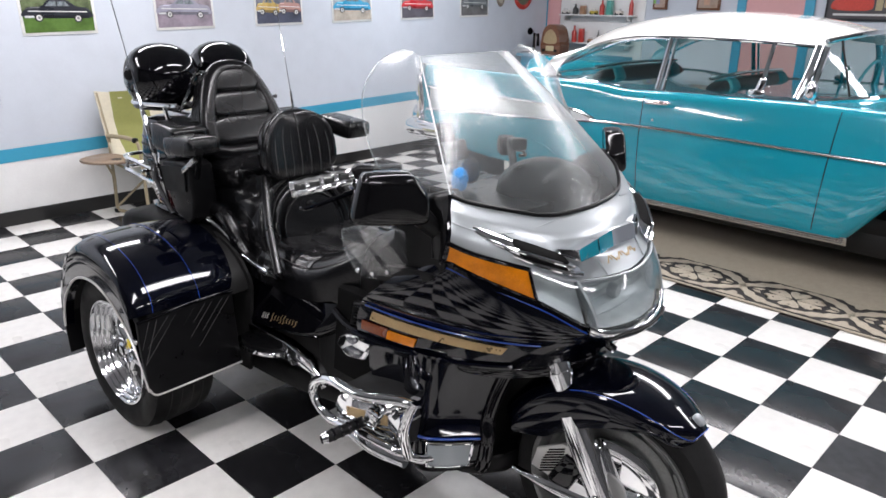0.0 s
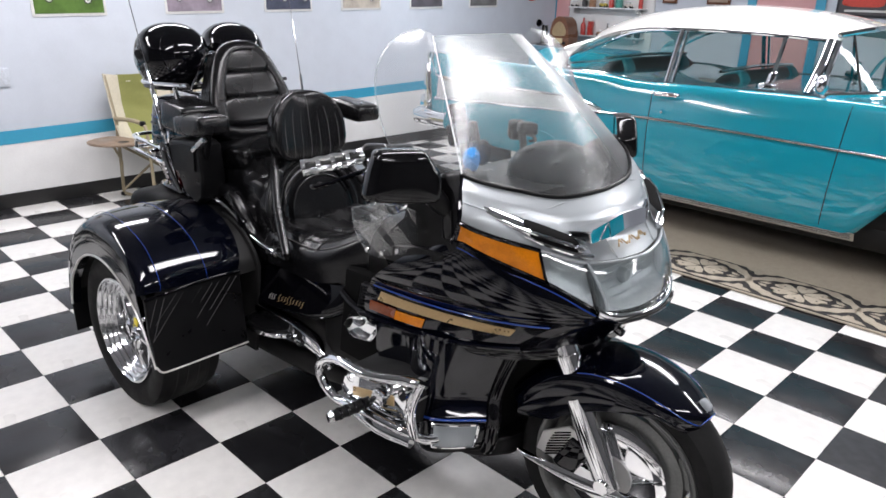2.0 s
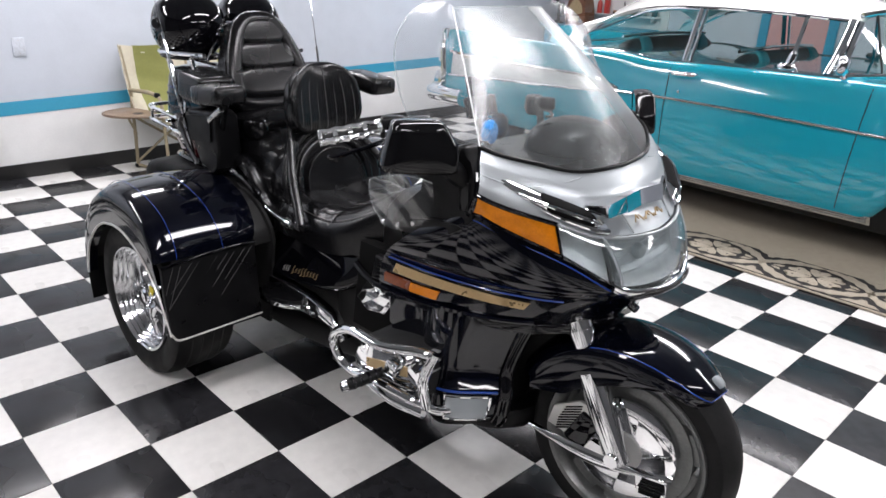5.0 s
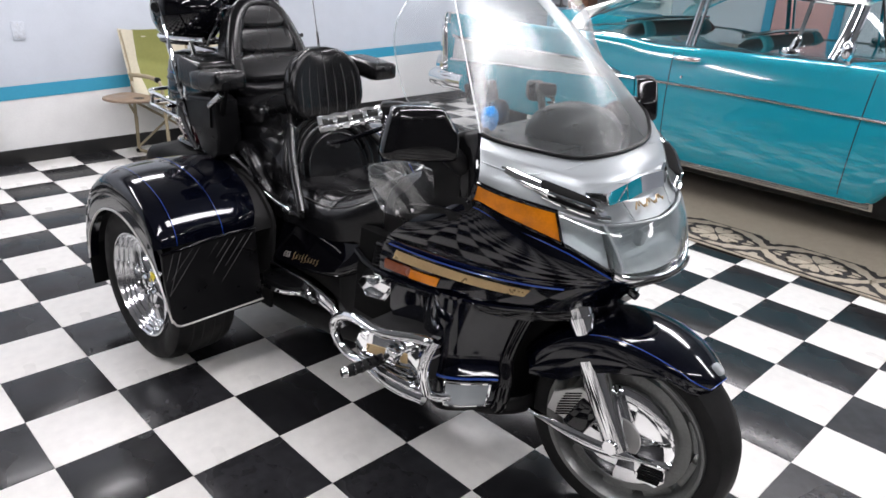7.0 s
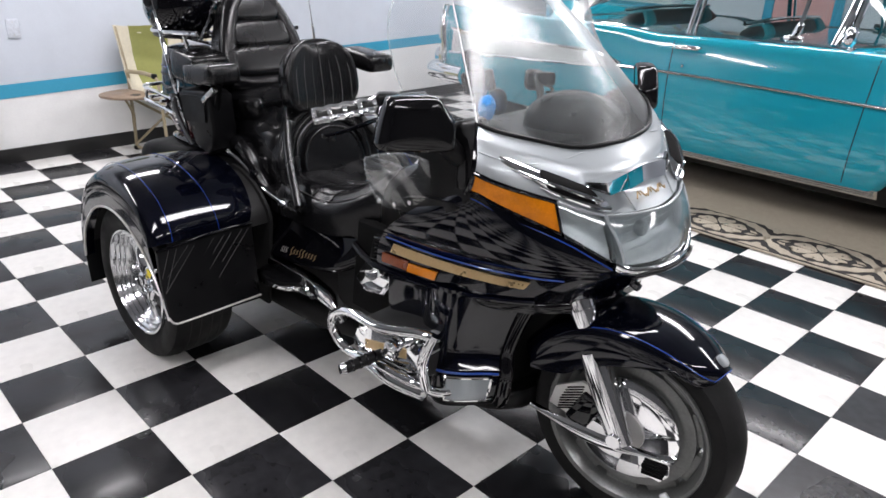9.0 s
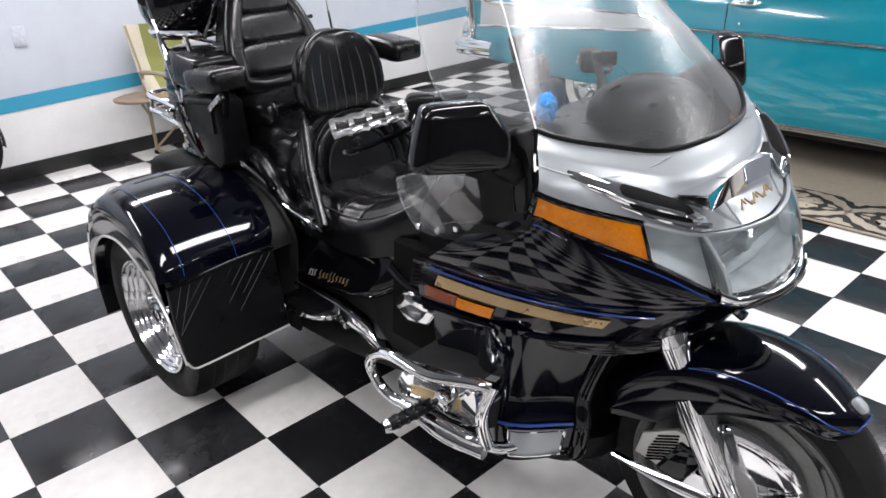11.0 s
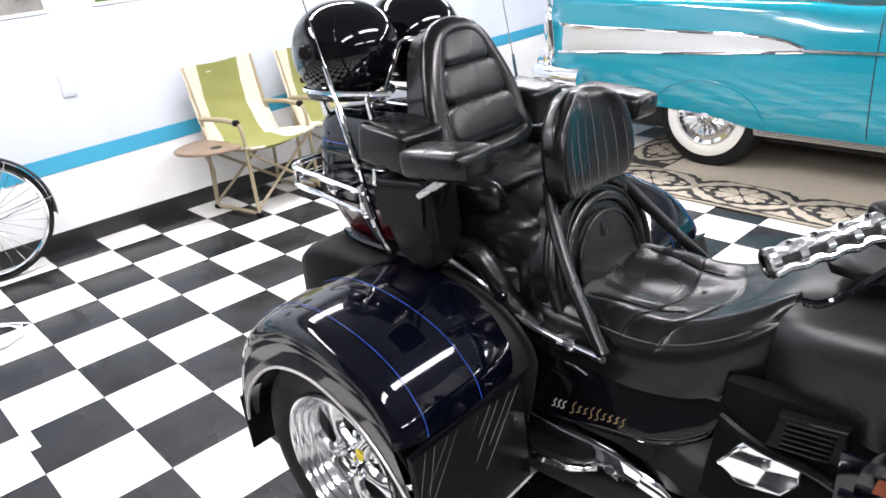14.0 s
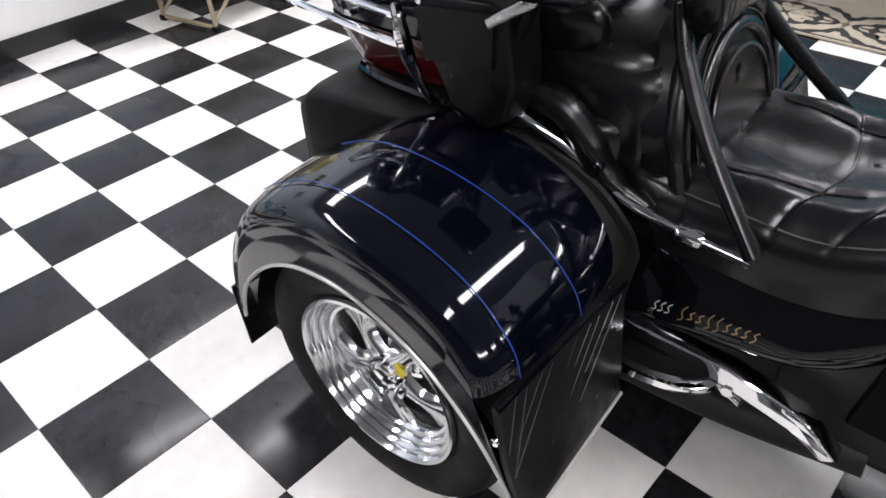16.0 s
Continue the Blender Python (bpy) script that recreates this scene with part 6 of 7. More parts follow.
# ---- helmets on the rack ----
def helmet(x, y, z, turn, label):
    h = thing("helmet", label, "helmet", (x, y, z), turn, group="helmets on the rack")
    def shape(v):
        k = v.z / 0.14
        return V(v.x * (1.0 - 0.10 * max(-k, 0)) + 0.012 * max(-k, 0), v.y * (1 - 0.06 * max(-k, 0)), max(v.z, -0.115 - 0.02 * v.x))
    part("shell", puff((0.315, 0.265, 0.275), (0, 0, 0.125), 0.9, 0.92, (0, 0, 0), 28, 40, shape), BLACK_GLOSS, h, angle=75)
    def vis(u, v):
        a = radians(-68 + 136 * u)
        b = radians(-20 + 44 * v)
        return V(0.163 * math.cos(b) * math.cos(a), 0.1385 * math.cos(b) * math.sin(a), 0.122 + 0.143 * math.sin(b))
    part("visor", sheet(vis, 24, 10, 0.003), GLASS, h, "clear face visor", 70)
    for s in (-1, 1):
        part("visor_pivot", lathe([(0, s * 0.007), (0.018, s * 0.006), (0.022, 0)], (0.045, s * 0.130, 0.14), "y", 20), PLASTIC, h)
    part("chin_vent", box((0.02, 0.06, 0.02), (0.150, 0, 0.045), 0.005), PLASTIC, h)
    part("neck_roll", tube([V(0.125 * math.cos(a), 0.105 * math.sin(a), 0.012) for a in [2 * math.pi * i / 28 for i in range(28)]], 0.010, 8, closed=True), VINYL, h)


m_trike = pose(0.0, 0.84, 0, 0, 0, 3.5)
for hx, hy, turn, text in ((-0.575, -0.145, 195, "glossy black full-face helmet with a clear visor on the rack"), (-0.60, 0.150, 176, "glossy black full-face helmet on the luggage rack")):
    p = m_trike @ V(hx, hy, 1.142)
    helmet(p.x, p.y, p.z, turn + 3.5, text)


# ---- the turquoise car: x ahead, y to its left; the near side is its right ----
car = thing("vintage_car", "turquoise and white two-door vintage sedan with chrome trim and whitewall tyres", "car", (0.0, 4.70, 0))
# half-width, lower edge, shoulder (outer top) and deck (middle top) along the car
CAR_W = [(-2.30, 0.86), (-2.1, 0.915), (-1.5, 0.94), (0, 0.945), (1.4, 0.94), (2.2, 0.90), (2.62, 0.80)]
CAR_LO = [(-2.30, 0.47), (-2.0, 0.435), (-1.5, 0.385), (-1.0, 0.36), (-0.72, 0.31), (-0.5, 0.305), (1.22, 0.305), (1.315, 0.318), (1.39, 0.41), (1.47, 0.515), (1.58, 0.62), (1.72, 0.685), (1.88, 0.705), (2.04, 0.68), (2.18, 0.60), (2.30, 0.45), (2.62, 0.44)]
CAR_SH = [(-2.30, 1.09), (-2.0, 1.085), (-1.4, 1.075), (-0.75, 1.065), (-0.45, 1.06), (-0.25, 1.04), (-0.05, 1.042), (0.3, 1.05), (1.0, 1.06), (1.35, 1.055), (2.0, 1.02), (2.62, 0.96)]
CAR_DK = [(-2.30, 0.90), (-2.0, 0.965), (-1.2, 1.02), (-0.8, 1.055), (-0.3, 1.065), (1.0, 1.075), (1.4, 1.09), (2.0, 1.06), (2.62, 0.97)]


def car_row(x):
    w, lo, sh, dk = (eased(t, x) for t in (CAR_W, CAR_LO, CAR_SH, CAR_DK))
    fin = max(0.0, min(1.0, (-0.55 - x) / 1.2))
    half = [(0.0, lo + 0.03), (w * 0.55, lo + 0.02), (w * 0.93, lo - 0.008), (w * 0.965, lo), (w * 0.985, lo + (0.80 - lo) * 0.11), (w, lo + (0.80 - lo) * 0.39), (w * 1.004, lo + (0.80 - lo) * 0.66), (w, lo + (0.80 - lo) * 0.91), (w * 0.992, 0.80 + 0.02 * fin), (w * 0.985, 0.86 + 0.02 * fin), (w * 0.965 + 0.02 * fin, sh - 0.055), (w * 0.945 + 0.028 * fin, sh - 0.018), (w * 0.918 + 0.03 * fin, sh - 0.002), (w * 0.885 + 0.02 * fin, sh - 0.004 * (1 - fin) - 0.012 * fin), (w * 0.80, sh * (1 - fin) + dk * fin + 0.004), (w * 0.55, (sh + dk) / 2 * (1 - fin) + dk * fin + 0.006), (0.0, dk + 0.01)]
    return [V(x, -a, b) for a, b in half] + [V(x, a, b) for a, b in half[-2:0:-1]]


xs = [-2.33, -2.30, -2.25] + [-2.2 + 0.075 * i for i in range(64)] + [2.62, 2.66]
rows = []
for x in xs:
    row = car_row(max(min(x, 2.62), -2.30))
    if x < -2.3 or x > 2.62:
        row = [V(x, p.y * 0.93, 0.7 + (p.z - 0.7) * 0.93) for p in row]
    rows.append(row)
car_body = part("body", loft(rows, True, True), TEAL, car, "turquoise enamel body", 50)


def car_side(x, z, off=0.0):
    """A place on the near flank at height z."""
    half = [p for p in car_row(x)[3:13]]
    for a, b in zip(half, half[1:]):
        if a.z <= z <= b.z:
            return a.lerp(b, (z - a.z) / (b.z - a.z)) + V(0, -off, 0)
    return half[0 if z < half[0].z else -1] + V(0, -off, 0)


def flip(p):
    return V(p.x, -p.y, p.z)


# aluminium side panel and spear
def insert_hi(x):
    return eased([(-2.2, 0.895), (-1.6, 0.885), (-1.0, 0.88), (-0.7, 0.872), (-0.55, 0.85), (-0.44, 0.815)], x)


def insert_lo(x):
    return eased([(-2.2, 0.70), (-1.6, 0.735), (-1.0, 0.76), (-0.44, 0.795)], x)


SPEAR = lambda x: eased([(-0.6, 0.79), (-0.44, 0.802), (0.0, 0.808), (0.6, 0.80), (1.3, 0.785), (2.4, 0.77)], x)
for g, label in ((lambda p: p, "near"), (flip, "far")):
    part("side_panel", sheet(lambda u, v: g(car_side(-2.17 + 1.72 * u, insert_lo(-2.17 + 1.72 * u) + (insert_hi(-2.17 + 1.72 * u) - insert_lo(-2.17 + 1.72 * u)) * v, 0.004)), 40, 6, 0.003), ALUMINIUM, car_body, "silver ribbed side panel")
    part("upper_moulding", tube([g(car_side(-2.2 + 1.76 * k / 40, insert_hi(-2.2 + 1.76 * k / 40), 0.006)) for k in range(41)], 0.011, 8), CHROME, car_body, "chrome moulding")
    part("lower_moulding", tube([g(car_side(-2.2 + 1.76 * k / 40, insert_lo(-2.2 + 1.76 * k / 40), 0.006)) for k in range(41)], 0.011, 8), CHROME, car_body, "chrome moulding")
    part("side_spear", tube([g(car_side(-0.46 + 2.9 * k / 50, SPEAR(-0.46 + 2.9 * k / 50), 0.008)) for k in range(51)], 0.019, 10, squash=0.6), POLISHED, car_body, "chrome side spear")
    part("rocker_trim", sheet(lambda u, v: g(V(-0.70 + 2.02 * u, -(eased(CAR_W, -0.7 + 2.02 * u) * (0.962 - 0.03 * (1 - v)) + 0.004), 0.262 + 0.055 * v)), 30, 4, 0.006), POLISHED, car_body, "chrome rocker trim")
    for k in range(3):
        part("rocker_rib", tube([g(V(-0.68 + 1.98 * j / 10, -(eased(CAR_W, -0.68 + 1.98 * j / 10) * 0.955 + 0.008 - 0.006 * k), 0.303 - 0.014 * k)) for j in range(11)], 0.0035, 6), CHROME, car_body)
    # script on the side panel: plain thin strokes
    for k in range(6):
        part("script_stroke", tube([g(car_side(-2.08 + 0.028 * k, 0.865, 0.010)), g(car_side(-2.06 + 0.028 * k, 0.88, 0.010)), g(car_side(-2.055 + 0.028 * k, 0.868, 0.010))], 0.0025, 5), GOLD, car_body)
    # door seams and skirt seam
    for x0, x1 in ((-0.055, -0.075), (1.125, 1.165)):
        part("door_seam", tube([g(car_side(x0 + (x1 - x0) * k / 20, 0.33 + 0.70 * k / 20, -0.001)) for k in range(21)], 0.0035, 6), DARK, car_body, "dark door gap")
    seam = [g(car_side(-1.03 + 0.40 * math.cos(a), 0.30 + 0.29 * math.sin(a), 0.002)) for a in [radians(6 + 168 * k / 30) for k in range(31)]]
    part("skirt_seam", tube(seam, 0.006, 6), TEAL, car_body, "raised edge of the fender skirt")
    part("door_handle", tube([g(V(-0.035, -0.945, 0.972)), g(V(-0.01, -0.972, 0.976)), g(V(0.11, -0.972, 0.980)), g(V(0.135, -0.945, 0.978))], [0.012, 0.015, 0.015, 0.012], 10, smooth=4), CHROME, car_body, "chrome door handle")
    part("key_lock", lathe([(0, -0.004), (0.009, -0.002), (0.009, 0.004)], g(V(0.03, -0.951, 0.86)), "y", 12), CHROME, car_body)
    mir = part("door_mirror", puff((0.07, 0.11, 0.11), g(V(0.985, -0.905, 1.135)), 0.8, 0.9, (0, 0, 0), 12, 18), CHROME, car_body, "round chrome door mirror")
    part("mirror_foot", tube([g(V(0.99, -0.85, 1.06)), g(V(0.99, -0.88, 1.085)), g(V(0.985, -0.90, 1.11))], [0.02, 0.010, 0.010], 8, smooth=4), CHROME, mir)

# extra low block, added to deepen the car's shade on the rug
part("underbody", box((3.9, 1.50, 0.16), (0.12, 0, 0.265), 0.03), DARK, car_body, "dark block added to deepen the shade under the car")
for s in (-1, 1):
    guard = part("window_ornament", puff((0.11, 0.03, 0.045), (0.645, s * 0.83, 1.085), 0.6, 0.7, (0, 0, 0), 10, 18), CHROME, car_body, "chrome fitting on the window sill")
    part("ornament_fin", puff((0.05, 0.02, 0.11), (0.665, s * 0.83, 1.13), 0.7, 0.7, (0, 18, 0), 10, 14), CHROME, guard)

# wheels
def car_wheel(x, s):
    y = s * 0.80
    w = part("wheel", lathe([(0.21, y - 0.085), (0.27, y - 0.095), (0.335, y - 0.08), (0.352, y - 0.05), (0.355, y), (0.352, y + 0.05), (0.335, y + 0.08), (0.27, y + 0.095), (0.21, y + 0.085)], (x, 0, 0.352), "y", 56, closed=True), RUBBER, car, "black tyre with a broad whitewall and chrome hubcap")
    part("whitewall", lathe([(0.205, y + s * 0.088), (0.215, y + s * 0.095), (0.262, y + s * 0.099), (0.272, y + s * 0.094)], (x, 0, 0.352), "y", 56), WHITEWALL, w)
    part("hubcap", lathe([(0.0, y + s * 0.118), (0.025, y + s * 0.116), (0.04, y + s * 0.10), (0.09, y + s * 0.092), (0.12, y + s * 0.106), (0.145, y + s * 0.104), (0.165, y + s * 0.088), (0.188, y + s * 0.098), (0.205, y + s * 0.086), (0.21, y + s * 0.04)], (x, 0, 0.352), "y", 48), CHROME, w)
    for k in range(16):
        a = 2 * math.pi * k / 16
        part("cap_fin", rod((x + 0.055 * math.cos(a), y + s * 0.100, 0.352 + 0.055 * math.sin(a)), (x + 0.135 * math.cos(a), y + s * 0.108, 0.352 + 0.135 * math.sin(a)), 0.006, 0.009, 6), CHROME, w)


for x in (-1.02, 1.88):
    for s in (-1, 1):
        car_wheel(x, s)
part("underbody", box((4.2, 1.5, 0.12), (0.1, 0, 0.37), 0.03), DARK, car)

# greenhouse
def roof_p(u, v):
    """The white roof: u from rear to front, v from the near rail over the top to the far one."""
    x = -0.77 + 1.71 * u
    t = 2 * v - 1
    top = eased([(0, 1.375), (0.08, 1.440), (0.22, 1.508), (0.42, 1.552), (0.62, 1.560), (0.86, 1.520), (1.0, 1.455)], u)
    rail = eased([(0, 1.25), (0.06, 1.300), (0.15, 1.350), (0.28, 1.386), (0.45, 1.397), (0.78, 1.392), (1.0, 1.372)], u)
    half = eased([(0, 0.655), (0.12, 0.675), (0.4, 0.69), (0.8, 0.685), (1.0, 0.635)], u)
    bow = 0.075 * (1 - t * t) * (max(0.0, 1 - u / 0.2) - max(0.0, (u - 0.8) / 0.2))
    return V(x - bow, half * math.copysign(abs(t) ** 0.9, t), rail + (top - rail) * (1 - abs(t) ** 3.2))


roof = part("roof", sheet(roof_p, 36, 30, 0.02), CREAM, car, "cream white roof", 60)


def belt(x, s):
    return V(x, s * (eased(CAR_W, x) * 0.865), eased(CAR_SH, x) + 0.004)


for s in (-1, 1):
    v = 0.0 if s < 0 else 1.0
    rail = [roof_p(k / 30, v) + V(0, s * 0.004, -0.008) for k in range(31)]
    part("drip_rail", tube(rail, 0.010, 8), CHROME, roof, "chrome drip rail")
    # broad chrome sweep of the rear pillar
    def pillar(u, w_):
        top, bot = roof_p(0.0 + 0.30 * w_ * (1 - u) * 0.55, v) + V(0, s * 0.006, -0.014), belt(-1.02 + 0.14 * w_, s)
        p = top.lerp(bot, u)
        return p + V(-0.035 * math.sin(math.pi * u) * (1 - 0.2 * w_), s * 0.02 * math.sin(math.pi * u), 0.045 * math.sin(math.pi * u) * (1 - w_ * 0.3))
    part("rear_pillar", sheet(pillar, 14, 5, 0.02 * s), ALUMINIUM, roof, "bright metal rear pillar trim")
    part("rear_frame", tube([belt(-0.90, s), belt(-0.87, s) + V(0.03, -s * 0.03, 0.09), roof_p(0.08, v) + V(0.05, s * 0.01, -0.03), roof_p(0.20, v) + V(0, 0, -0.025), roof_p(0.32, v) + V(0, 0, -0.02), roof_p(0.435, v) + V(0, 0, -0.02)], 0.012, 8, smooth=6), CHROME, roof)
    part("door_post", tube([belt(-0.030, s), roof_p(0.434, v) + V(0, 0, -0.012)], 0.019, 8), CHROME, roof, "chrome centre post")
    part("door_post", tube([belt(0.012, s), roof_p(0.458, v) + V(0, 0, -0.012)], 0.012, 8), CHROME, roof)
    part("vent_post", tube([belt(0.655, s), roof_p(0.838, v) + V(-0.01, 0, -0.012)], 0.014, 8), CHROME, roof, "chrome vent window post")
    part("front_pillar", tube([belt(0.885, s), belt(0.90, s).lerp(roof_p(0.985, v), 0.5) + V(0.0, s * 0.01, 0), roof_p(0.98, v) + V(0, 0, -0.01)], 0.030, 10, smooth=4), CHROME, roof, "chrome front pillar")
    part("front_pillar_edge", tube([belt(0.965, s), belt(0.965, s).lerp(roof_p(0.995, v), 0.45), roof_p(1.0, v) + V(0.01, 0, -0.01)], 0.016, 8, smooth=4), CHROME, roof)
    part("belt_trim", tube([belt(-0.88 + 1.84 * k / 24, s) + V(0, s * 0.02, -0.004) for k in range(25)], 0.0085, 8), CHROME, roof, "chrome belt moulding")
    def side_glass(x0, x1, u0, u1):
        return sheet(lambda a, b: (belt(x0 + (x1 - x0) * a, s) + V(0, -s * 0.015, 0)).lerp(roof_p(u0 + (u1 - u0) * a, v) + V(0, -s * 0.012, -0.01), b), 8, 6, 0.004)
    part("quarter_glass", side_glass(-0.86, -0.030, 0.06, 0.434), GLASS, roof, "clear rear side window").visible_shadow = False
    part("door_glass", side_glass(0.015, 0.65, 0.460, 0.835), GLASS, roof, "clear door window").visible_shadow = False
    part("vent_glass", side_glass(0.66, 0.885, 0.842, 0.97), GLASS, roof, "small clear vent window").visible_shadow = False


def screen(u, v):
    t = 2 * u - 1
    top = V(0.945 + 0.14 * (1 - t * t) - 0.01, 0.62 * t, 1.400 + 0.05 * (1 - t * t))
    bot = V(0.965 + 0.43 * (1 - abs(t) ** 2.4), 0.80 * t, 1.065 + 0.04 * (1 - t * t))
    p = bot.lerp(top, v)
    return p


part("windscreen", sheet(screen, 28, 10, 0.004), GLASS, roof, "clear wraparound windscreen", 70).visible_shadow = False
part("screen_frame", tube([screen(k / 30, 1.0) for k in range(31)], 0.016, 8), CHROME, roof)
part("screen_frame", tube([screen(k / 30, 0.0) for k in range(31)], 0.014, 8), CHROME, roof)
part("screen_bar", tube([screen(0.09, k / 8) for k in range(9)], 0.007, 6), DARK, roof)


def backlight(u, v):
    t = 2 * u - 1
    top = V(-0.77 - 0.07 * (1 - t * t), 0.64 * t, 1.25 + 0.12 * (1 - abs(t) ** 3.2))
    bot = V(-1.06 - 0.22 * (1 - t * t), 0.72 * t, 1.045)
    return bot.lerp(top, v)


part("rear_screen", sheet(backlight, 24, 10, 0.004), GLASS, roof, "clear curved rear screen", 70).visible_shadow = False
part("screen_frame", tube([backlight(k / 30, 0.0) for k in range(31)], 0.012, 8), CHROME, roof)
part("wind_ornament", puff((0.12, 0.05, 0.05), (-0.9, -0.80, 1.07), 0.7, 0.6, (0, -10, 0), 10, 16), CHROME, car_body)

# seats, wheel
def bench(x, z, name):
    b = part(name, puff((0.62, 1.36, 0.22), (x + 0.22, 0, z), 0.4, 0.3, (0, 0, 0), 12, 30), DARK, car, "dark and turquoise bench seat")
    part("seat_back", puff((0.17, 1.36, 0.56), (x - 0.10, 0, z + 0.25), 0.4, 0.35, (0, -14, 0), 16, 32), plain(0.03, 0.032, 0.035), b)
    for y in (-0.44, 0.44):
        part("seat_insert", puff((0.18, 0.16, 0.54), (x - 0.09, y, z + 0.262), 0.4, 0.35, (0, -14, 0), 14, 20), TEAL_TRIM, b)
    part("seat_top_roll", tube([V(x - 0.165, -0.64, z + 0.53), V(x - 0.17, 0, z + 0.545), V(x - 0.165, 0.64, z + 0.53)], 0.012, 8, smooth=5), CHROME, b)


bench(0.42, 0.60, "front_seat")
bench(-0.48, 0.62, "rear_seat")
part("parcel_shelf", box((0.34, 1.3, 0.03), (-0.84, 0, 1.03), 0.008), TEAL_TRIM, car)
part("dashboard", puff((0.24, 1.42, 0.22), (1.16, 0, 0.98), 0.5, 0.3, (0, 0, 0), 12, 28), TEAL, car)
sw = part("steering_wheel", tube([V(0.92 + 0.06 * math.sin(a), 0.36 + 0.21 * math.cos(a), 1.05 + 0.20 * math.sin(a)) for a in [2 * math.pi * i / 32 for i in range(32)]], 0.011, 8, closed=True), TEAL_TRIM, car, "turquoise steering wheel")
part("steering_column", rod((0.92, 0.36, 1.05), (1.14, 0.36, 0.98), 0.02), TEAL_TRIM, sw)
part("wheel_spoke", rod((0.92, 0.15, 1.05), (0.92, 0.57, 1.05), 0.01), CHROME, sw)

# rear end: bumper, lamps, deck trim; front end
bump = part("rear_bumper", tube([V(-1.95, -0.965, 0.53), V(-2.25, -0.955, 0.53), V(-2.40, -0.86, 0.53), V(-2.45, -0.4, 0.53), V(-2.45, 0.4, 0.53), V(-2.40, 0.86, 0.53), V(-2.25, 0.955, 0.53), V(-1.95, 0.965, 0.53)], 0.075, 12, smooth=6, squash=1.0), CHROME, car, "massive chrome rear bumper")
for s in (-1, 1):
    part("bumper_guard", puff((0.15, 0.17, 0.30), (-2.37, s * 0.80, 0.57), 0.55, 0.6, (0, 6, 0), 14, 20), CHROME, bump, "chrome bumper end")
    part("exhaust_port", puff((0.05, 0.10, 0.08), (-2.44, s * 0.80, 0.60), 0.7, 0.7, (0, 0, 0), 10, 16), DARK, bump)
    lamp_ = part("tail_lamp", puff((0.08, 0.10, 0.14), (-2.32, s * 0.855, 0.85), 0.7, 0.8, (0, 0, 0), 12, 18), RED_LENS, car_body, "red tail lamp in a chrome housing")
    part("lamp_housing", puff((0.09, 0.125, 0.36), (-2.295, s * 0.86, 0.82), 0.5, 0.7, (0, -6, 0), 12, 18), CHROME, lamp_)
    part("fin_tip", tube([V(-2.315, s * 0.86, 1.0), V(-2.30, s * 0.87, 1.085), V(-2.05, s * 0.895, 1.092)], [0.018, 0.016, 0.008], 8, smooth=5), CHROME, car_body, "chrome fin edge")
    part("head_lamp", lathe([(0, 2.70), (0.06, 2.69), (0.085, 2.66), (0.10, 2.60)], (0, s * 0.70, 0.80), "x", 24), LENS, car_body, "round headlamp")
part("front_bumper", tube([V(2.2, -0.95, 0.5), V(2.6, -0.90, 0.5), V(2.78, -0.5, 0.5), V(2.80, 0.5, 0.5), V(2.6, 0.90, 0.5), V(2.2, 0.95, 0.5)], 0.075, 12, smooth=5), CHROME, car, "chrome front bumper")
part("grille", box((0.04, 1.4, 0.2), (2.69, 0, 0.70), 0.02), ALLOY, car)


# ---- rug under the car ----
RUG_PALE = grain(material("beige_rug_pile", (0.36, 0.315, 0.245), 0.95), 420, 0.5, 0.02, 0.22, distance=0.003, broad=0.06)
RUG_BLACK = grain(material("black_rug_pile", (0.02, 0.018, 0.017), 0.95), 420, 0.5, 0.02, 0.25, distance=0.003)
RX0, RX1, RY0, RY1, RBAND = -1.62, 2.95, 3.17, 6.3, 0.44
RUG_STEP = 0.593
rug = thing("area_rug", "large beige rug with a black and beige leaf border", "rug")
part("field", box((RX1 - RX0, RY1 - RY0, 0.009), ((RX0 + RX1) / 2, (RY0 + RY1) / 2, 0.0085), 0.003), RUG_PALE, rug)


def flat_blob(points, z, n=0, bm=None):
    return prism(rounded(points, n) if n else points, 0.0022, z, "z", 0, bm=bm)


part("border", box((RX1 - RX0 - 0.03, RBAND - 0.035, 0.003), ((RX0 + RX1) / 2, RY0 + RBAND / 2, 0.0135)), RUG_BLACK, rug, "black woven border")
part("border", box((RBAND - 0.035, RY1 - RY0 - RBAND * 2, 0.003), (RX0 + RBAND / 2, (RY0 + RY1) / 2, 0.0135)), RUG_BLACK, rug, "black woven border")


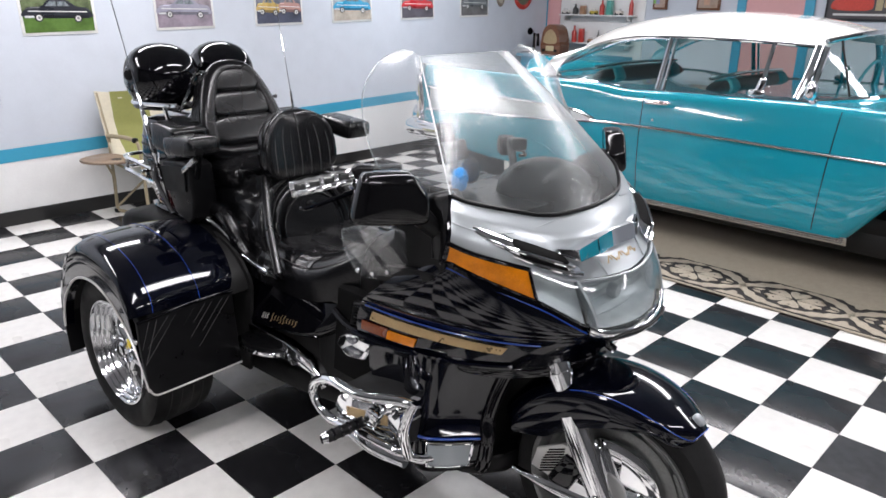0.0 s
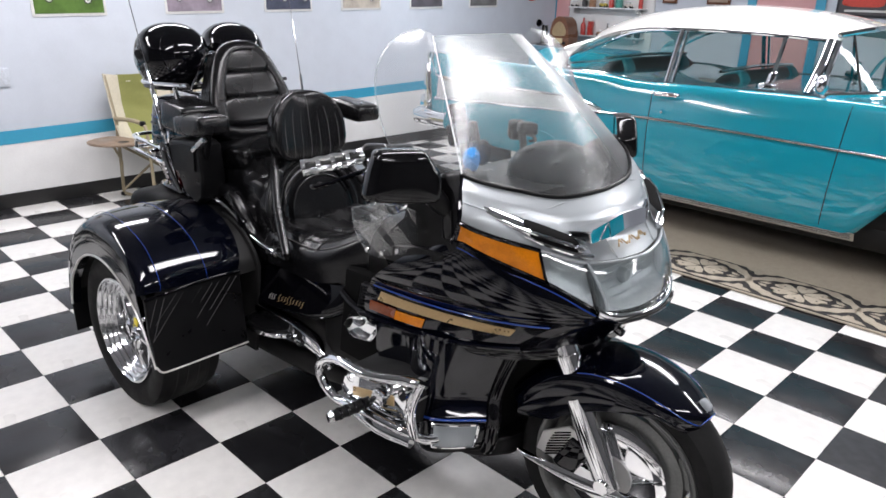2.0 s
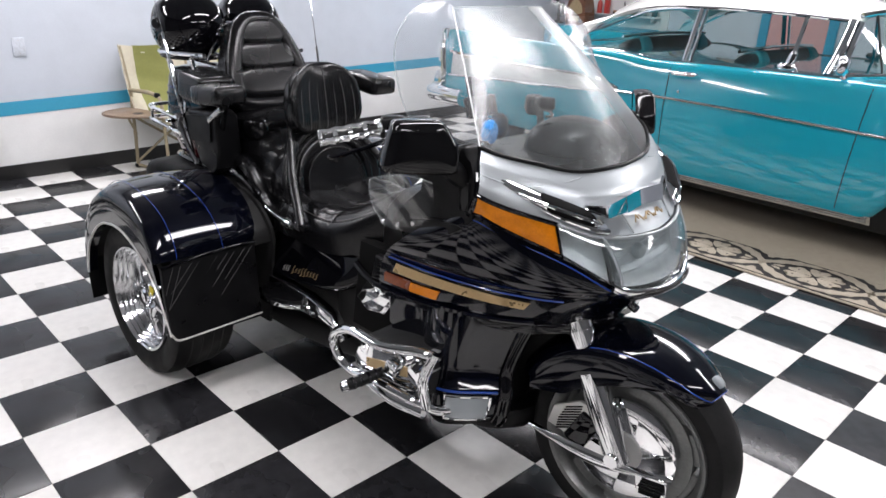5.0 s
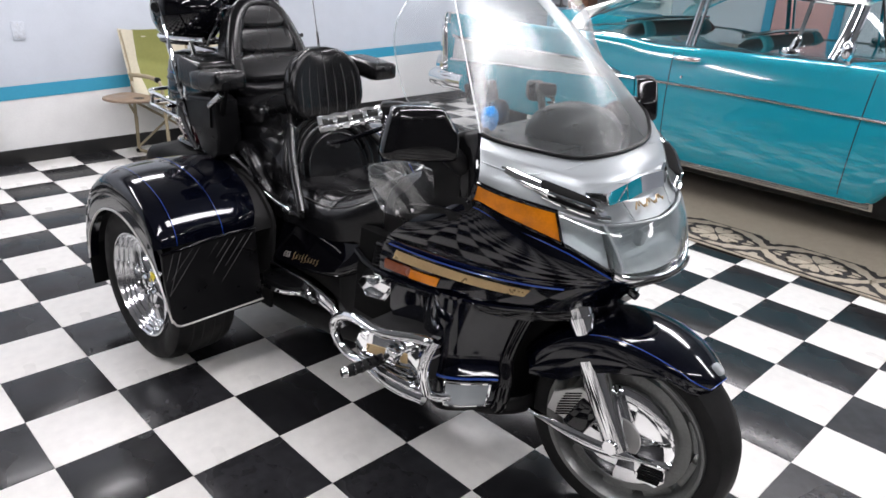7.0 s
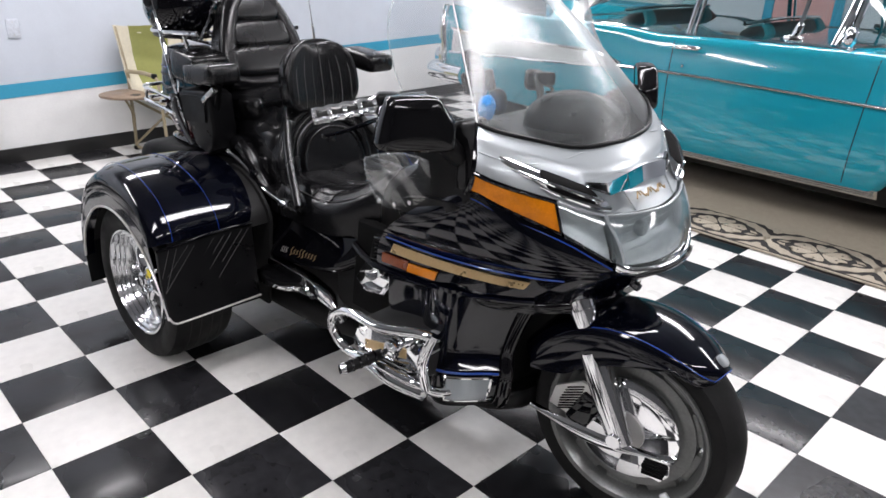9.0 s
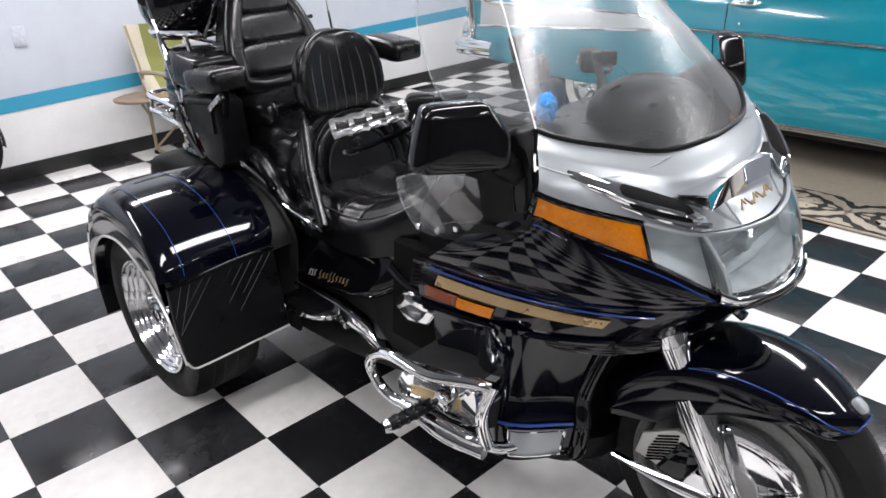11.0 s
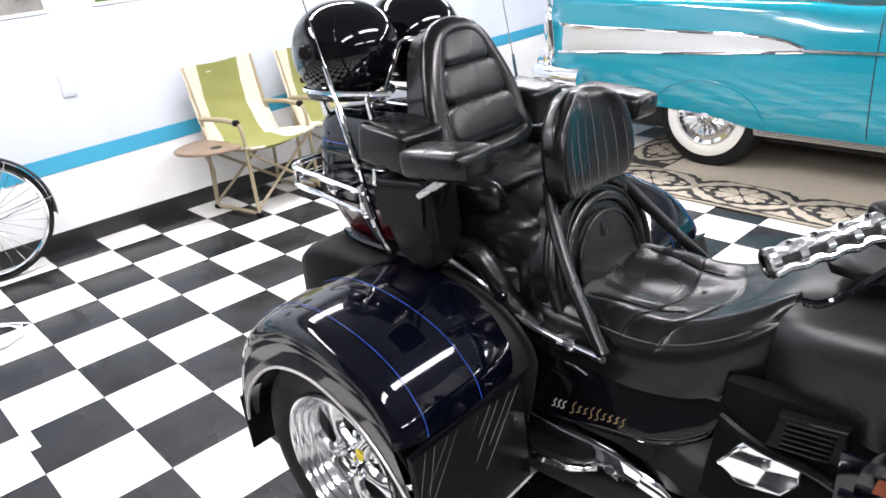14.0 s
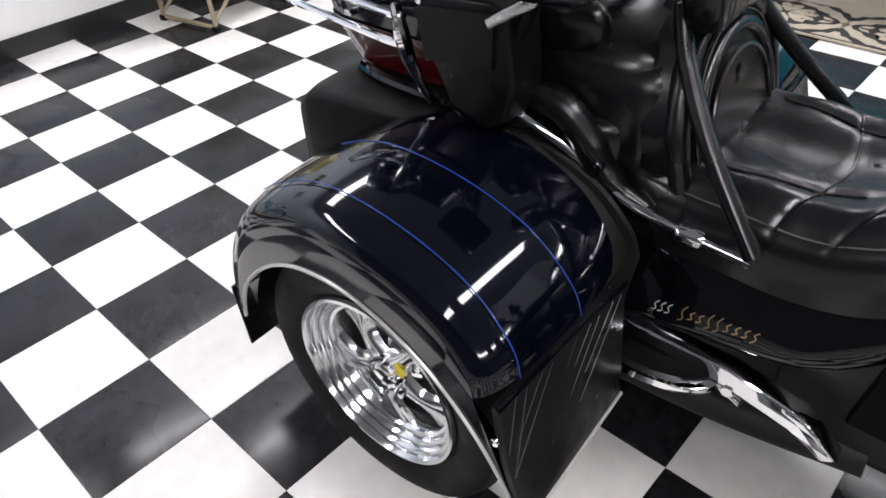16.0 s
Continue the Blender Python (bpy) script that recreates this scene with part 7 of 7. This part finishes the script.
def scroll(cx, cy, along):
    """One repeat of the border: a six-petalled flower with angular petals in a lozenge of crossing leafy bands."""
    bm = bmesh.new()
    def P(a, b):
        a *= 0.86
        return (cx + a, cy + b) if along else (cx + b, cy + a)
    z = 0.0152
    # flower: six blunt petals round a small heart, each with a dark eye
    for k in range(6):
        q = math.pi / 3 * k + math.pi / 6
        def R(r, t):
            return P(1.45 * r * math.cos(q + t), r * math.sin(q + t))
        flat_blob([R(0.014, 0), R(0.070, 0.50), R(0.118, 0.40), R(0.132, 0.22), R(0.112, 0.0), R(0.132, -0.22), R(0.118, -0.40), R(0.070, -0.50)], z, 0, bm)
    for sx in (-1, 1):
        for sy in (-1, 1):
            # broad bands with leafy edges that cross between the flowers and frame a lozenge
            flat_blob([P(sx * 0.335, sy * -0.020), P(sx * 0.290, sy * 0.040), P(sx * 0.235, sy * 0.062), P(sx * 0.215, sy * 0.092), P(sx * 0.150, sy * 0.112), P(sx * 0.120, sy * 0.140), P(sx * 0.045, sy * 0.152), P(sx * 0.0, sy * 0.176), P(sx * 0.060, sy * 0.190), P(sx * 0.135, sy * 0.176), P(sx * 0.165, sy * 0.186), P(sx * 0.215, sy * 0.150), P(sx * 0.270, sy * 0.128), P(sx * 0.300, sy * 0.084), P(sx * 0.355, sy * 0.040)], z, 0, bm)
            flat_blob([P(sx * 0.235, sy * 0.195), P(sx * 0.275, sy * 0.160), P(sx * 0.310, sy * 0.155), P(sx * 0.330, sy * 0.115), P(sx * 0.345, sy * 0.115), P(sx * 0.345, sy * 0.195)], z, 0, bm)
            flat_blob([P(sx * 0.275, sy * 0.010), P(sx * 0.245, sy * 0.036), P(sx * 0.205, sy * 0.040), P(sx * 0.222, sy * 0.010)], z, 0, bm)
    sc = part("leaf_scroll", bm, RUG_PALE, rug, "pale woven leaf scroll")
    for k in range(6):
        q = math.pi / 3 * k + math.pi / 6
        part("petal_eye", flat_blob([P(1.45 * 0.095 * math.cos(q) + 0.008 * math.cos(w), 0.095 * math.sin(q) + 0.006 * math.sin(w)) for w in (0, 1.57, 3.14, 4.71)], z + 0.0008, 3), RUG_BLACK, sc)
    return sc


x = -1.151
while x < RX1:
    scroll(x, RY0 + RBAND / 2, True)
    x += RUG_STEP
for k in range(4):
    scroll(RX0 + RBAND / 2, RY0 + 0.84 + RUG_STEP * k, False)
part("edge_line", box((RX1 - RX0, 0.012, 0.004), ((RX0 + RX1) / 2, RY0 + 0.008, 0.0125), 0.001), RUG_PALE, rug)


# ---- folding chairs by the wall ----
def camp_chair(x, y, turn, label, tray=True):
    """A director's chair: its own x faces ahead, away from the wall."""
    c = thing("folding_chair", label, "chair", (x, y, 0), turn, group="folding chairs along the wall")
    W = 0.275
    for s in (-1, 1):
        part("leg_front", tube([V(0.20, s * W, 0.016), V(0.185, s * W, 0.40), V(0.17, s * W, 0.56), V(0.13, s * W, 0.60)], 0.0125, 9, smooth=5), TAN_TUBE, c)
        part("leg_rear", tube([V(-0.20, s * W, 0.016), V(-0.19, s * W, 0.30), V(-0.19, s * W, 0.60)], 0.0125, 9, smooth=5), TAN_TUBE, c)
        part("foot_rail", tube([V(-0.205, s * W, 0.022), V(0.205, s * W, 0.022)], 0.0125, 9), TAN_TUBE, c)
        for fx in (-0.2, 0.2):
            part("foot_cap", puff((0.05, 0.035, 0.032), (fx, s * W, 0.016), 0.5, 0.5, (0, 0, 0), 8, 12), PLASTIC, c)
        part("arm", tube([V(-0.20, s * W, 0.60), V(0.0, s * W, 0.61), V(0.12, s * W, 0.60)], 0.016, 9, smooth=4), TAN_TUBE, c)
        part("arm_joint", puff((0.05, 0.035, 0.04), (0.135, s * W, 0.60), 0.6, 0.6, (0, 0, 0), 8, 12), PLASTIC, c)
        part("cross_brace", tube([V(0.20, s * W, 0.05), V(0.19, -s * W, 0.42)], 0.010, 8), TAN_TUBE, c)
        part("cross_brace", tube([V(-0.19, s * W, 0.05), V(-0.18, -s * W, 0.40)], 0.010, 8), TAN_TUBE, c)
        part("back_post", tube([V(-0.17, s * (W - 0.01), 0.40), V(-0.215, s * (W - 0.005), 0.66), V(-0.272, s * W, 0.915)], 0.011, 8, smooth=5), TAN_TUBE, c)
        part("seat_rail", tube([V(-0.19, s * (W - 0.015), 0.40), V(0.22, s * (W - 0.015), 0.435)], 0.011, 8), TAN_TUBE, c)
    def cloth(u, v, y0, y1, sag):
        """u from the seat's front edge back and up to the top of the back; v across."""
        y = y0 + (y1 - y0) * v
        n = y / W
        if u < 0.45:
            k = u / 0.45
            p = V(0.24 - 0.36 * k, y, 0.448 - 0.05 * k)
            p.z -= sag * (1 - n * n) * math.sin(math.pi * min(k + 0.15, 1)) * 0.75
        else:
            k = (u - 0.45) / 0.55
            p = V(-0.12 - 0.055 * math.sin(min(k * 2, 1) * math.pi / 2) - 0.108 * k, y, 0.398 + 0.525 * k)
            p.x -= sag * 0.9 * (1 - n * n) * math.sin(math.pi * (0.15 + 0.8 * k))
            p.z -= 0.02 * (1 - n * n) * k
            p.x += 0.006 * math.sin(22 * k + 3 * n) * (1 - k)
        return p
    seat = part("sling", sheet(lambda u, v: cloth(u, v, -0.165, 0.165, 0.075) + V(0.004, 0, 0.004), 40, 14, 0.008), OLIVE, c, "olive canvas seat and back", 80)
    for s in (-1, 1):
        a, b = (0.165, W + 0.012) if s > 0 else (-W - 0.012, -0.165)
        part("sling_edge", sheet(lambda u, v: cloth(u, v, a, b, 0.075), 40, 6, 0.014), CREAM_CLOTH, seat, "cream padded canvas edge", 80)
    part("head_seam", tube([cloth(0.83, v / 16, -0.165, 0.165, 0.075) + V(0.008, 0, 0.004) for v in range(17)], 0.003, 5), OLIVE, seat)
    lg = part("label_patch", sheet(lambda u, v: cloth(0.925 + 0.035 * u, v, -0.105, -0.045, 0.075) + V(0.009, 0, 0.006), 4, 6, 0.002), plain(0.03, 0.028, 0.02), seat, "small oval dark label")
    part("label_line", sheet(lambda u, v: cloth(0.938 + 0.008 * u, v, -0.095, -0.055, 0.075) + V(0.0115, 0, 0.0075), 2, 4, 0.001), CREAM_CLOTH, lg)
    if tray:
        t = part("side_tray", prism(rounded([(-0.19, -W - 0.02), (-0.19, -W - 0.20), (-0.13, -W - 0.29), (0.0, -W - 0.30), (0.13, -W - 0.22), (0.17, -W - 0.02)], 4), 0.018, 0.455, "z", 0.006), TRAY, c, "brown folding side tray with a cup hole")
        part("cup_hole", lathe([(0, 0.001), (0.036, 0.001), (0.036, -0.004)], (0.06, -W - 0.12, 0.4735), "z", 20), DARK, t)
        part("tray_arm", tube([V(-0.16, -W - 0.02, 0.10), V(-0.10, -W - 0.05, 0.30), V(-0.02, -W - 0.16, 0.45)], 0.009, 8), TAN_TUBE, t)
    return c


camp_chair(-3.03, 1.675, 12, "olive and cream canvas folding chair with a brown side tray")
camp_chair(-3.05, 2.36, 12, "olive and cream canvas folding chair beside its twin", False)


# ---- bicycle along the wall ----
def bicycle(x, y):
    b = thing("bicycle", "old bicycle with chrome rims and black fenders standing by the wall", "bicycle", (x, y, 0), 0)
    R = 0.335
    for wy in (0.0, -1.06):
        w = part("wheel", lathe([(R - 0.028, -0.016), (R - 0.006, -0.018), (R, 0.0), (R - 0.006, 0.018), (R - 0.028, 0.016)], (0, wy, R), "x", 56, closed=True), RUBBER, b, "black bicycle tyre on a chrome rim")
        part("rim", lathe([(R - 0.026, -0.015), (R - 0.040, -0.012), (R - 0.046, 0.0), (R - 0.040, 0.012), (R - 0.026, 0.015)], (0, wy, R), "x", 56), CHROME, w)
        part("hub", lathe([(0, -0.05), (0.014, -0.05), (0.014, -0.04), (0.028, -0.035), (0.028, -0.03), (0.018, -0.028), (0.018, 0.028), (0.028, 0.03), (0.028, 0.035), (0.014, 0.04), (0.014, 0.05), (0, 0.05)], (0, wy, R), "x", 20), STRIPE_BLUE, w)
        for k in range(28):
            a = 2 * math.pi * k / 28
            e = 0.028 if k % 2 else -0.028
            o = a + (0.55 if (k // 2) % 2 else -0.55)
            part("spoke", rod((e, wy + 0.024 * math.cos(o), R + 0.024 * math.sin(o)), (0, wy + (R - 0.042) * math.cos(a), R + (R - 0.042) * math.sin(a)), 0.0014, seg=5), CHROME, w)
        fd = sheet(lambda u, v: V(0.030 * (2 * v - 1), wy + (R + 0.022 - 0.014 * (2 * v - 1) ** 2) * math.cos(radians(-8 + 165 * u) if wy == 0 else radians(20 + 175 * u)), R + (R + 0.022 - 0.014 * (2 * v - 1) ** 2) * math.sin(radians(-8 + 165 * u) if wy == 0 else radians(20 + 175 * u))), 40, 6, 0.002)
        f = part("fender", fd, BLACK_GLOSS, b, "black bicycle fender")
        for s in (-1, 1):
            for a in ((10, 60) if wy == 0 else (150, 185)):
                part("stay", rod((s * 0.045, wy, R), (s * 0.03, wy + (R + 0.016) * math.cos(radians(a)), R + (R + 0.016) * math.sin(radians(a))), 0.003, seg=6), CHROME, f)
    for s in (-1, 1):
        part("fork_blade", tube([V(s * 0.05, 0.0, R), V(s * 0.05, -0.05, 0.46), V(s * 0.04, -0.14, 0.68)], 0.010, 8, smooth=4), STRIPE_BLUE, b)
        part("stay", tube([V(s * 0.05, -1.06, R), V(s * 0.02, -0.70, 0.80)], 0.007, 8), STRIPE_BLUE, b)
        part("chain_stay", tube([V(s * 0.05, -1.06, R), V(s * 0.03, -0.62, 0.30)], 0.009, 8), STRIPE_BLUE, b)
        part("handlebar", tube([V(0, -0.20, 0.95), V(s * 0.15, -0.19, 0.97), V(s * 0.26, -0.26, 0.98), V(s * 0.27, -0.40, 0.96)], 0.011, 8, smooth=5), CHROME, b)
        part("pedal_crank", tube([V(s * 0.06, -0.62, 0.30), V(s * 0.07, -0.62 + s * 0.14, 0.30 - s * 0.08)], 0.008, 8), CHROME, b)
    part("head_tube", rod((0, -0.14, 0.66), (0, -0.20, 0.88), 0.018), STRIPE_BLUE, b)
    part("stem", rod((0, -0.20, 0.88), (0, -0.21, 0.96), 0.012), CHROME, b)
    part("top_tube", tube([V(0, -0.19, 0.84), V(0, -0.45, 0.76), V(0, -0.70, 0.78)], 0.015, 10, smooth=5), STRIPE_BLUE, b)
    part("down_tube", rod((0, -0.15, 0.70), (0, -0.62, 0.30), 0.016), STRIPE_BLUE, b)
    part("seat_tube", rod((0, -0.62, 0.30), (0, -0.72, 0.90), 0.015), STRIPE_BLUE, b)
    part("saddle", puff((0.19, 0.27, 0.08), (0, -0.74, 0.94), 0.6, 0.6, (0, 0, 0), 12, 20, lambda v: V(v.x * (0.65 - 2.2 * v.y), v.y, v.z)), VINYL, b)
    part("chain_ring", lathe([(0.05, 0.03), (0.09, 0.03), (0.09, 0.034), (0.05, 0.034)], (0, -0.62, 0.30), "x", 30, closed=True), CHROME, b)
    part("kick_stand", rod((-0.04, -0.66, 0.28), (-0.14, -0.72, 0.01), 0.007, seg=8), CHROME, b)


bicycle(-3.12, 0.055)

# ---- loose cable on the floor ----
cab = thing("power_cord", "coil of white power cord lying on the tiles", "cord", (-2.44, -0.20, 0))
pts = []
for k in range(70):
    a = k * 0.33
    pts.append(V((0.12 + 0.03 * math.sin(k * 0.7)) * math.cos(a) + 0.0006 * k, (0.16 + 0.03 * math.cos(k * 0.45)) * math.sin(a), 0.008 + 0.00012 * k))
part("cord", tube(pts, 0.0042, 6), PLATE_WHITE, cab)
part("plug", box((0.03, 0.045, 0.022), (0.14, 0.03, 0.018), 0.005, (0, 0, 30)), PLATE_WHITE, cab)


# ---- display along the back wall ----
def framed(x, z, w, h, frame_mat, fill, label):
    f = thing("framed_picture", label, "picture", (x, BACK_Y - 0.03, z), group="pictures on the back wall")
    part("frame", box((w, 0.03, h), (0, 0.012, 0), 0.006), frame_mat, f)
    part("print", box((w - 0.05, 0.004, h - 0.05), (0, -0.005, 0)), plain(*fill, 0.3), f)
    rnd = random.Random(int(x * 100) + 7)
    for k in range(7):
        part("print_patch", box((rnd.uniform(0.04, w * 0.4), 0.002, rnd.uniform(0.03, h * 0.3)), (rnd.uniform(-w * 0.28, w * 0.28), -0.008 - 0.0004 * k, rnd.uniform(-h * 0.3, h * 0.3))), plain(*[round(rnd.uniform(0.05, 0.6), 1) for _ in range(3)]), f)


framed(-1.96, 1.82, 0.18, 0.5, WOOD, (0.42, 0.30, 0.24), "small picture in a wooden frame")
framed(-1.37, 1.82, 0.27, 0.5, WOOD, (0.36, 0.26, 0.20), "small picture in a wooden frame")
big = thing("car_poster", "dark poster of a red car in a thin frame", "poster", (0.24, BACK_Y - 0.02, 1.80))
part("frame", box((0.76, 0.02, 0.62), (0, 0, 0), 0.004), plain(0.03, 0.03, 0.035), big)
part("print", box((0.71, 0.003, 0.57), (0, -0.0115, 0)), plain(0.06, 0.055, 0.06), big)
part("print_car", prism(rounded([(-0.31, -0.20), (-0.30, -0.11), (-0.19, -0.06), (0.01, -0.07), (0.05, -0.16), (0.0, -0.21)], 4), 0.002, -0.0145, "y"), plain(0.55, 0.05, 0.03, 0.3), big)
for k, x in enumerate((0.10, 0.17, 0.235, 0.30)):
    part("print_block", box((0.06, 0.002, 0.26 - 0.03 * k), (x, -0.0145, -0.08 + 0.01 * k)), plain(0.4, 0.34 - 0.04 * k, 0.2), big)
part("print_line", box((0.56, 0.002, 0.02), (-0.02, -0.0145, -0.25)), plain(0.6, 0.6, 0.58), big)

# bench with collectables in the corner
bench_t = thing("display_table", "blue painted display table with a white top in the corner", "table", (-2.86, 6.98, 0))
part("top", box((1.32, 0.62, 0.04), (0, 0, 1.00), 0.008), plain(0.10, 0.30, 0.42), bench_t)
part("apron", box((1.24, 0.52, 0.1), (0, 0, 0.93), 0.006), STRIPE_BLUE, bench_t)
for sx in (-0.58, 0.58):
    for sy in (-0.24, 0.24):
        part("leg", box((0.06, 0.06, 0.90), (sx, sy, 0.45), 0.006), STRIPE_BLUE, bench_t)
radio = thing("table_radio", "round-topped brown wooden table radio", "radio", (-3.06, 6.86, 1.02), 0)
part("case", prism(rounded([(-0.13, 0.0), (-0.13, 0.22), (-0.08, 0.33), (0.0, 0.36), (0.08, 0.33), (0.13, 0.22), (0.13, 0.0)], 5), 0.2, -0.1, "y", 0.01), WOOD, radio)
part("speaker_cloth", prism(rounded([(-0.09, 0.14), (-0.08, 0.24), (0.0, 0.30), (0.08, 0.24), (0.09, 0.14)], 4), 0.004, -0.105, "y"), plain(0.36, 0.27, 0.15), radio)
part("dial", box((0.12, 0.006, 0.06), (0, -0.103, 0.075), 0.002), plain(0.5, 0.42, 0.25), radio)
for x in (-0.09, 0.09):
    part("knob", rod((x, -0.10, 0.05), (x, -0.125, 0.05), 0.016), DARK, radio)
phone = thing("antique_telephone", "black and brass antique upright telephone", "telephone", (-3.37, 6.84, 1.02), 0)
part("base", lathe([(0, 0), (0.075, 0), (0.075, 0.015), (0.03, 0.03), (0.018, 0.05), (0.016, 0.25), (0, 0.25)], (0, 0, 0), "z", 24), BLACK_GLOSS, phone)
part("mouthpiece", lathe([(0.012, 0.0), (0.02, -0.03), (0.045, -0.07)], (0, -0.02, 0.27), "y", 20), BLACK_GLOSS, phone)
part("receiver", tube([V(0.06, 0, 0.09), V(0.06, 0, 0.2), V(0.05, 0, 0.24)], [0.022, 0.014, 0.024], 12), BLACK_GLOSS, phone)
part("hook", tube([V(0.0, 0, 0.2), V(0.06, 0, 0.215)], 0.006, 8), GOLD, phone)
part("cord", tube([V(0, 0.02, 0.03), V(-0.1, 0.03, 0.02), V(-0.13, -0.1, 0.01)], 0.004, 6, smooth=4), DARK, phone)

rnd = random.Random(5)
PALETTE = [(0.5, 0.05, 0.04), (0.05, 0.2, 0.45), (0.62, 0.6, 0.56), (0.05, 0.05, 0.05), (0.5, 0.4, 0.08), (0.1, 0.35, 0.3), (0.35, 0.2, 0.12), (0.6, 0.55, 0.5)]
for row, z in enumerate((1.16, 1.50, 1.84)):
    sh = thing("wall_shelf", "narrow white shelf on the display board", "shelf", (-2.76, BACK_Y - 0.10, z), group="display shelves")
    part("board", box((1.05, 0.15, 0.016), (0, 0, -0.008), 0.003), WALL_WHITE, sh)
    for x in (-0.45, 0.45):
        part("bracket", box((0.015, 0.12, 0.06), (x, 0.01, -0.045), 0.003), ALLOY, sh)
    for k in range(8):
        x = -2.76 - 0.46 + 0.13 * k + rnd.uniform(-0.02, 0.02)
        col = plain(*rnd.choice(PALETTE), 0.3)
        h, r = rnd.uniform(0.09, 0.22), rnd.uniform(0.025, 0.045)
        if k % 3 == 0:
            o = thing("toy_car", "small painted toy car on a shelf", "toy car", (x, BACK_Y - 0.10, z))
            part("toy_body", puff((0.11, 0.05, 0.04), (0, 0, 0.03), 0.5, 0.4, (0, 0, 0), 8, 14), col, o)
            part("toy_cabin", puff((0.055, 0.045, 0.035), (-0.005, 0, 0.055), 0.5, 0.4, (0, 0, 0), 8, 14), plain(0.6, 0.6, 0.6), o)
            for wx in (-0.034, 0.034):
                part("toy_wheel", rod((wx, -0.027, 0.013), (wx, 0.027, 0.013), 0.013, seg=12), DARK, o)
        elif k % 3 == 1:
            o = thing("bottle", "small coloured glass bottle on a shelf", "bottle", (x, BACK_Y - 0.10, z))
            part("glass", lathe([(0, 0), (r * 0.8, 0), (r * 0.8, h * 0.6), (r * 0.3, h * 0.78), (r * 0.3, h), (0, h)], (0, 0, 0), "z", 16), col, o)
            part("cap", rod((0, 0, h), (0, 0, h + 0.012), r * 0.36), CHROME, o)
        else:
            o = thing("tin_box", "small printed tin box on a shelf", "tin", (x, BACK_Y - 0.10, z))
            part("tin", box((r * 2, 0.06, h * 0.8), (0, 0, h * 0.4), 0.004), col, o)
            part("lid", box((r * 2.06, 0.063, 0.012), (0, 0, h * 0.8 + 0.005), 0.003), plain(*rnd.choice(PALETTE), 0.3), o)
hang = thing("wall_clock", "round chrome wall clock on the display board", "clock", (-2.6, BACK_Y - 0.03, 2.12))
part("rim", lathe([(0.13, 0.0), (0.15, -0.02), (0.165, -0.01), (0.165, 0.01)], (0, 0, 0), "y", 32), CHROME, hang)
part("face", lathe([(0, -0.008), (0.14, -0.008), (0.14, 0.01)], (0, 0, 0), "y", 32), plain(0.6, 0.6, 0.58), hang)
for a, ln in ((0.6, 0.09), (2.4, 0.06)):
    part("clock_hand", rod((0, -0.011, 0), (ln * math.sin(a), -0.011, ln * math.cos(a)), 0.004, seg=6), DARK, hang)


# ---- floor: square vinyl tiles, black and white in turn ----
floor = tagged(part("floor", box((11.4, 12.9, 0.1), (1.8, 1.2, -0.0545)), GROUT), "black and white checkered vinyl tile floor", "floor", kind="structure")


def tile_mesh(name, mat):
    e, g, b = TILE, 0.0007, 0.0018
    bm = bmesh.new()
    lo = [bm.verts.new((x, y, -0.0045)) for x, y in ((g, g), (e - g, g), (e - g, e - g), (g, e - g))]
    mid = [bm.verts.new((x, y, -0.0006)) for x, y in ((g, g), (e - g, g), (e - g, e - g), (g, e - g))]
    hi = [bm.verts.new((x, y, 0.0)) for x, y in ((g + b, g + b), (e - g - b, g + b), (e - g - b, e - g - b), (g + b, e - g - b))]
    for a, c in ((lo, mid), (mid, hi)):
        for i in range(4):
            j = (i + 1) % 4
            bm.faces.new((a[i], a[j], c[j], c[i]))
    bm.faces.new(hi)
    return mesh_of(bm, name, mat, 20)


TILES = {0: tile_mesh("black_tile", TILE_BLACK), 1: tile_mesh("white_tile", TILE_WHITE)}
rest = {0: [], 1: []}
for i in range(-13, 23):
    for j in range(-16, 23):
        x, y = i * TILE, j * TILE
        if x + TILE < -3.66 or x > ROOM_X1 or y > BACK_Y:
            continue
        odd = (i + j) % 2
        if -11 <= i <= 5 and -2 <= j <= 13:
            ob = new("tile", TILES[odd])
            ob.parent = floor
            ob.location = (x, y, 0)
        else:
            rest[odd].append((x, y))
for odd, places in rest.items():
    v, f = [], []
    e, g = TILE, 0.0007
    for x, y in places:
        n = len(v)
        v += [(x + g, y + g, -0.0003), (x + e - g, y + g, -0.0003), (x + e - g, y + e - g, -0.0003), (x + g, y + e - g, -0.0003), (x + g, y + g, -0.0045), (x + e - g, y + g, -0.0045), (x + e - g, y + e - g, -0.0045), (x + g, y + e - g, -0.0045)]
        f += [(n, n + 1, n + 2, n + 3)] + [(n + a, n + 4 + a, n + 4 + (a + 1) % 4, n + (a + 1) % 4) for a in range(4)]
    me = bpy.data.meshes.new("far_tiles")
    me.from_pydata(v, [], f)
    me.materials.append((TILE_BLACK, TILE_WHITE)[odd])
    ob = tagged(new("far_tiles", me), kind="stuff")
    ob.parent = floor

# a chipped corner of one black tile, filled with white
part("tile_patch", box((0.132, 0.034, 0.0022), (-1.4555, -0.2865, 0.0003)), TILE_WHITE, floor)
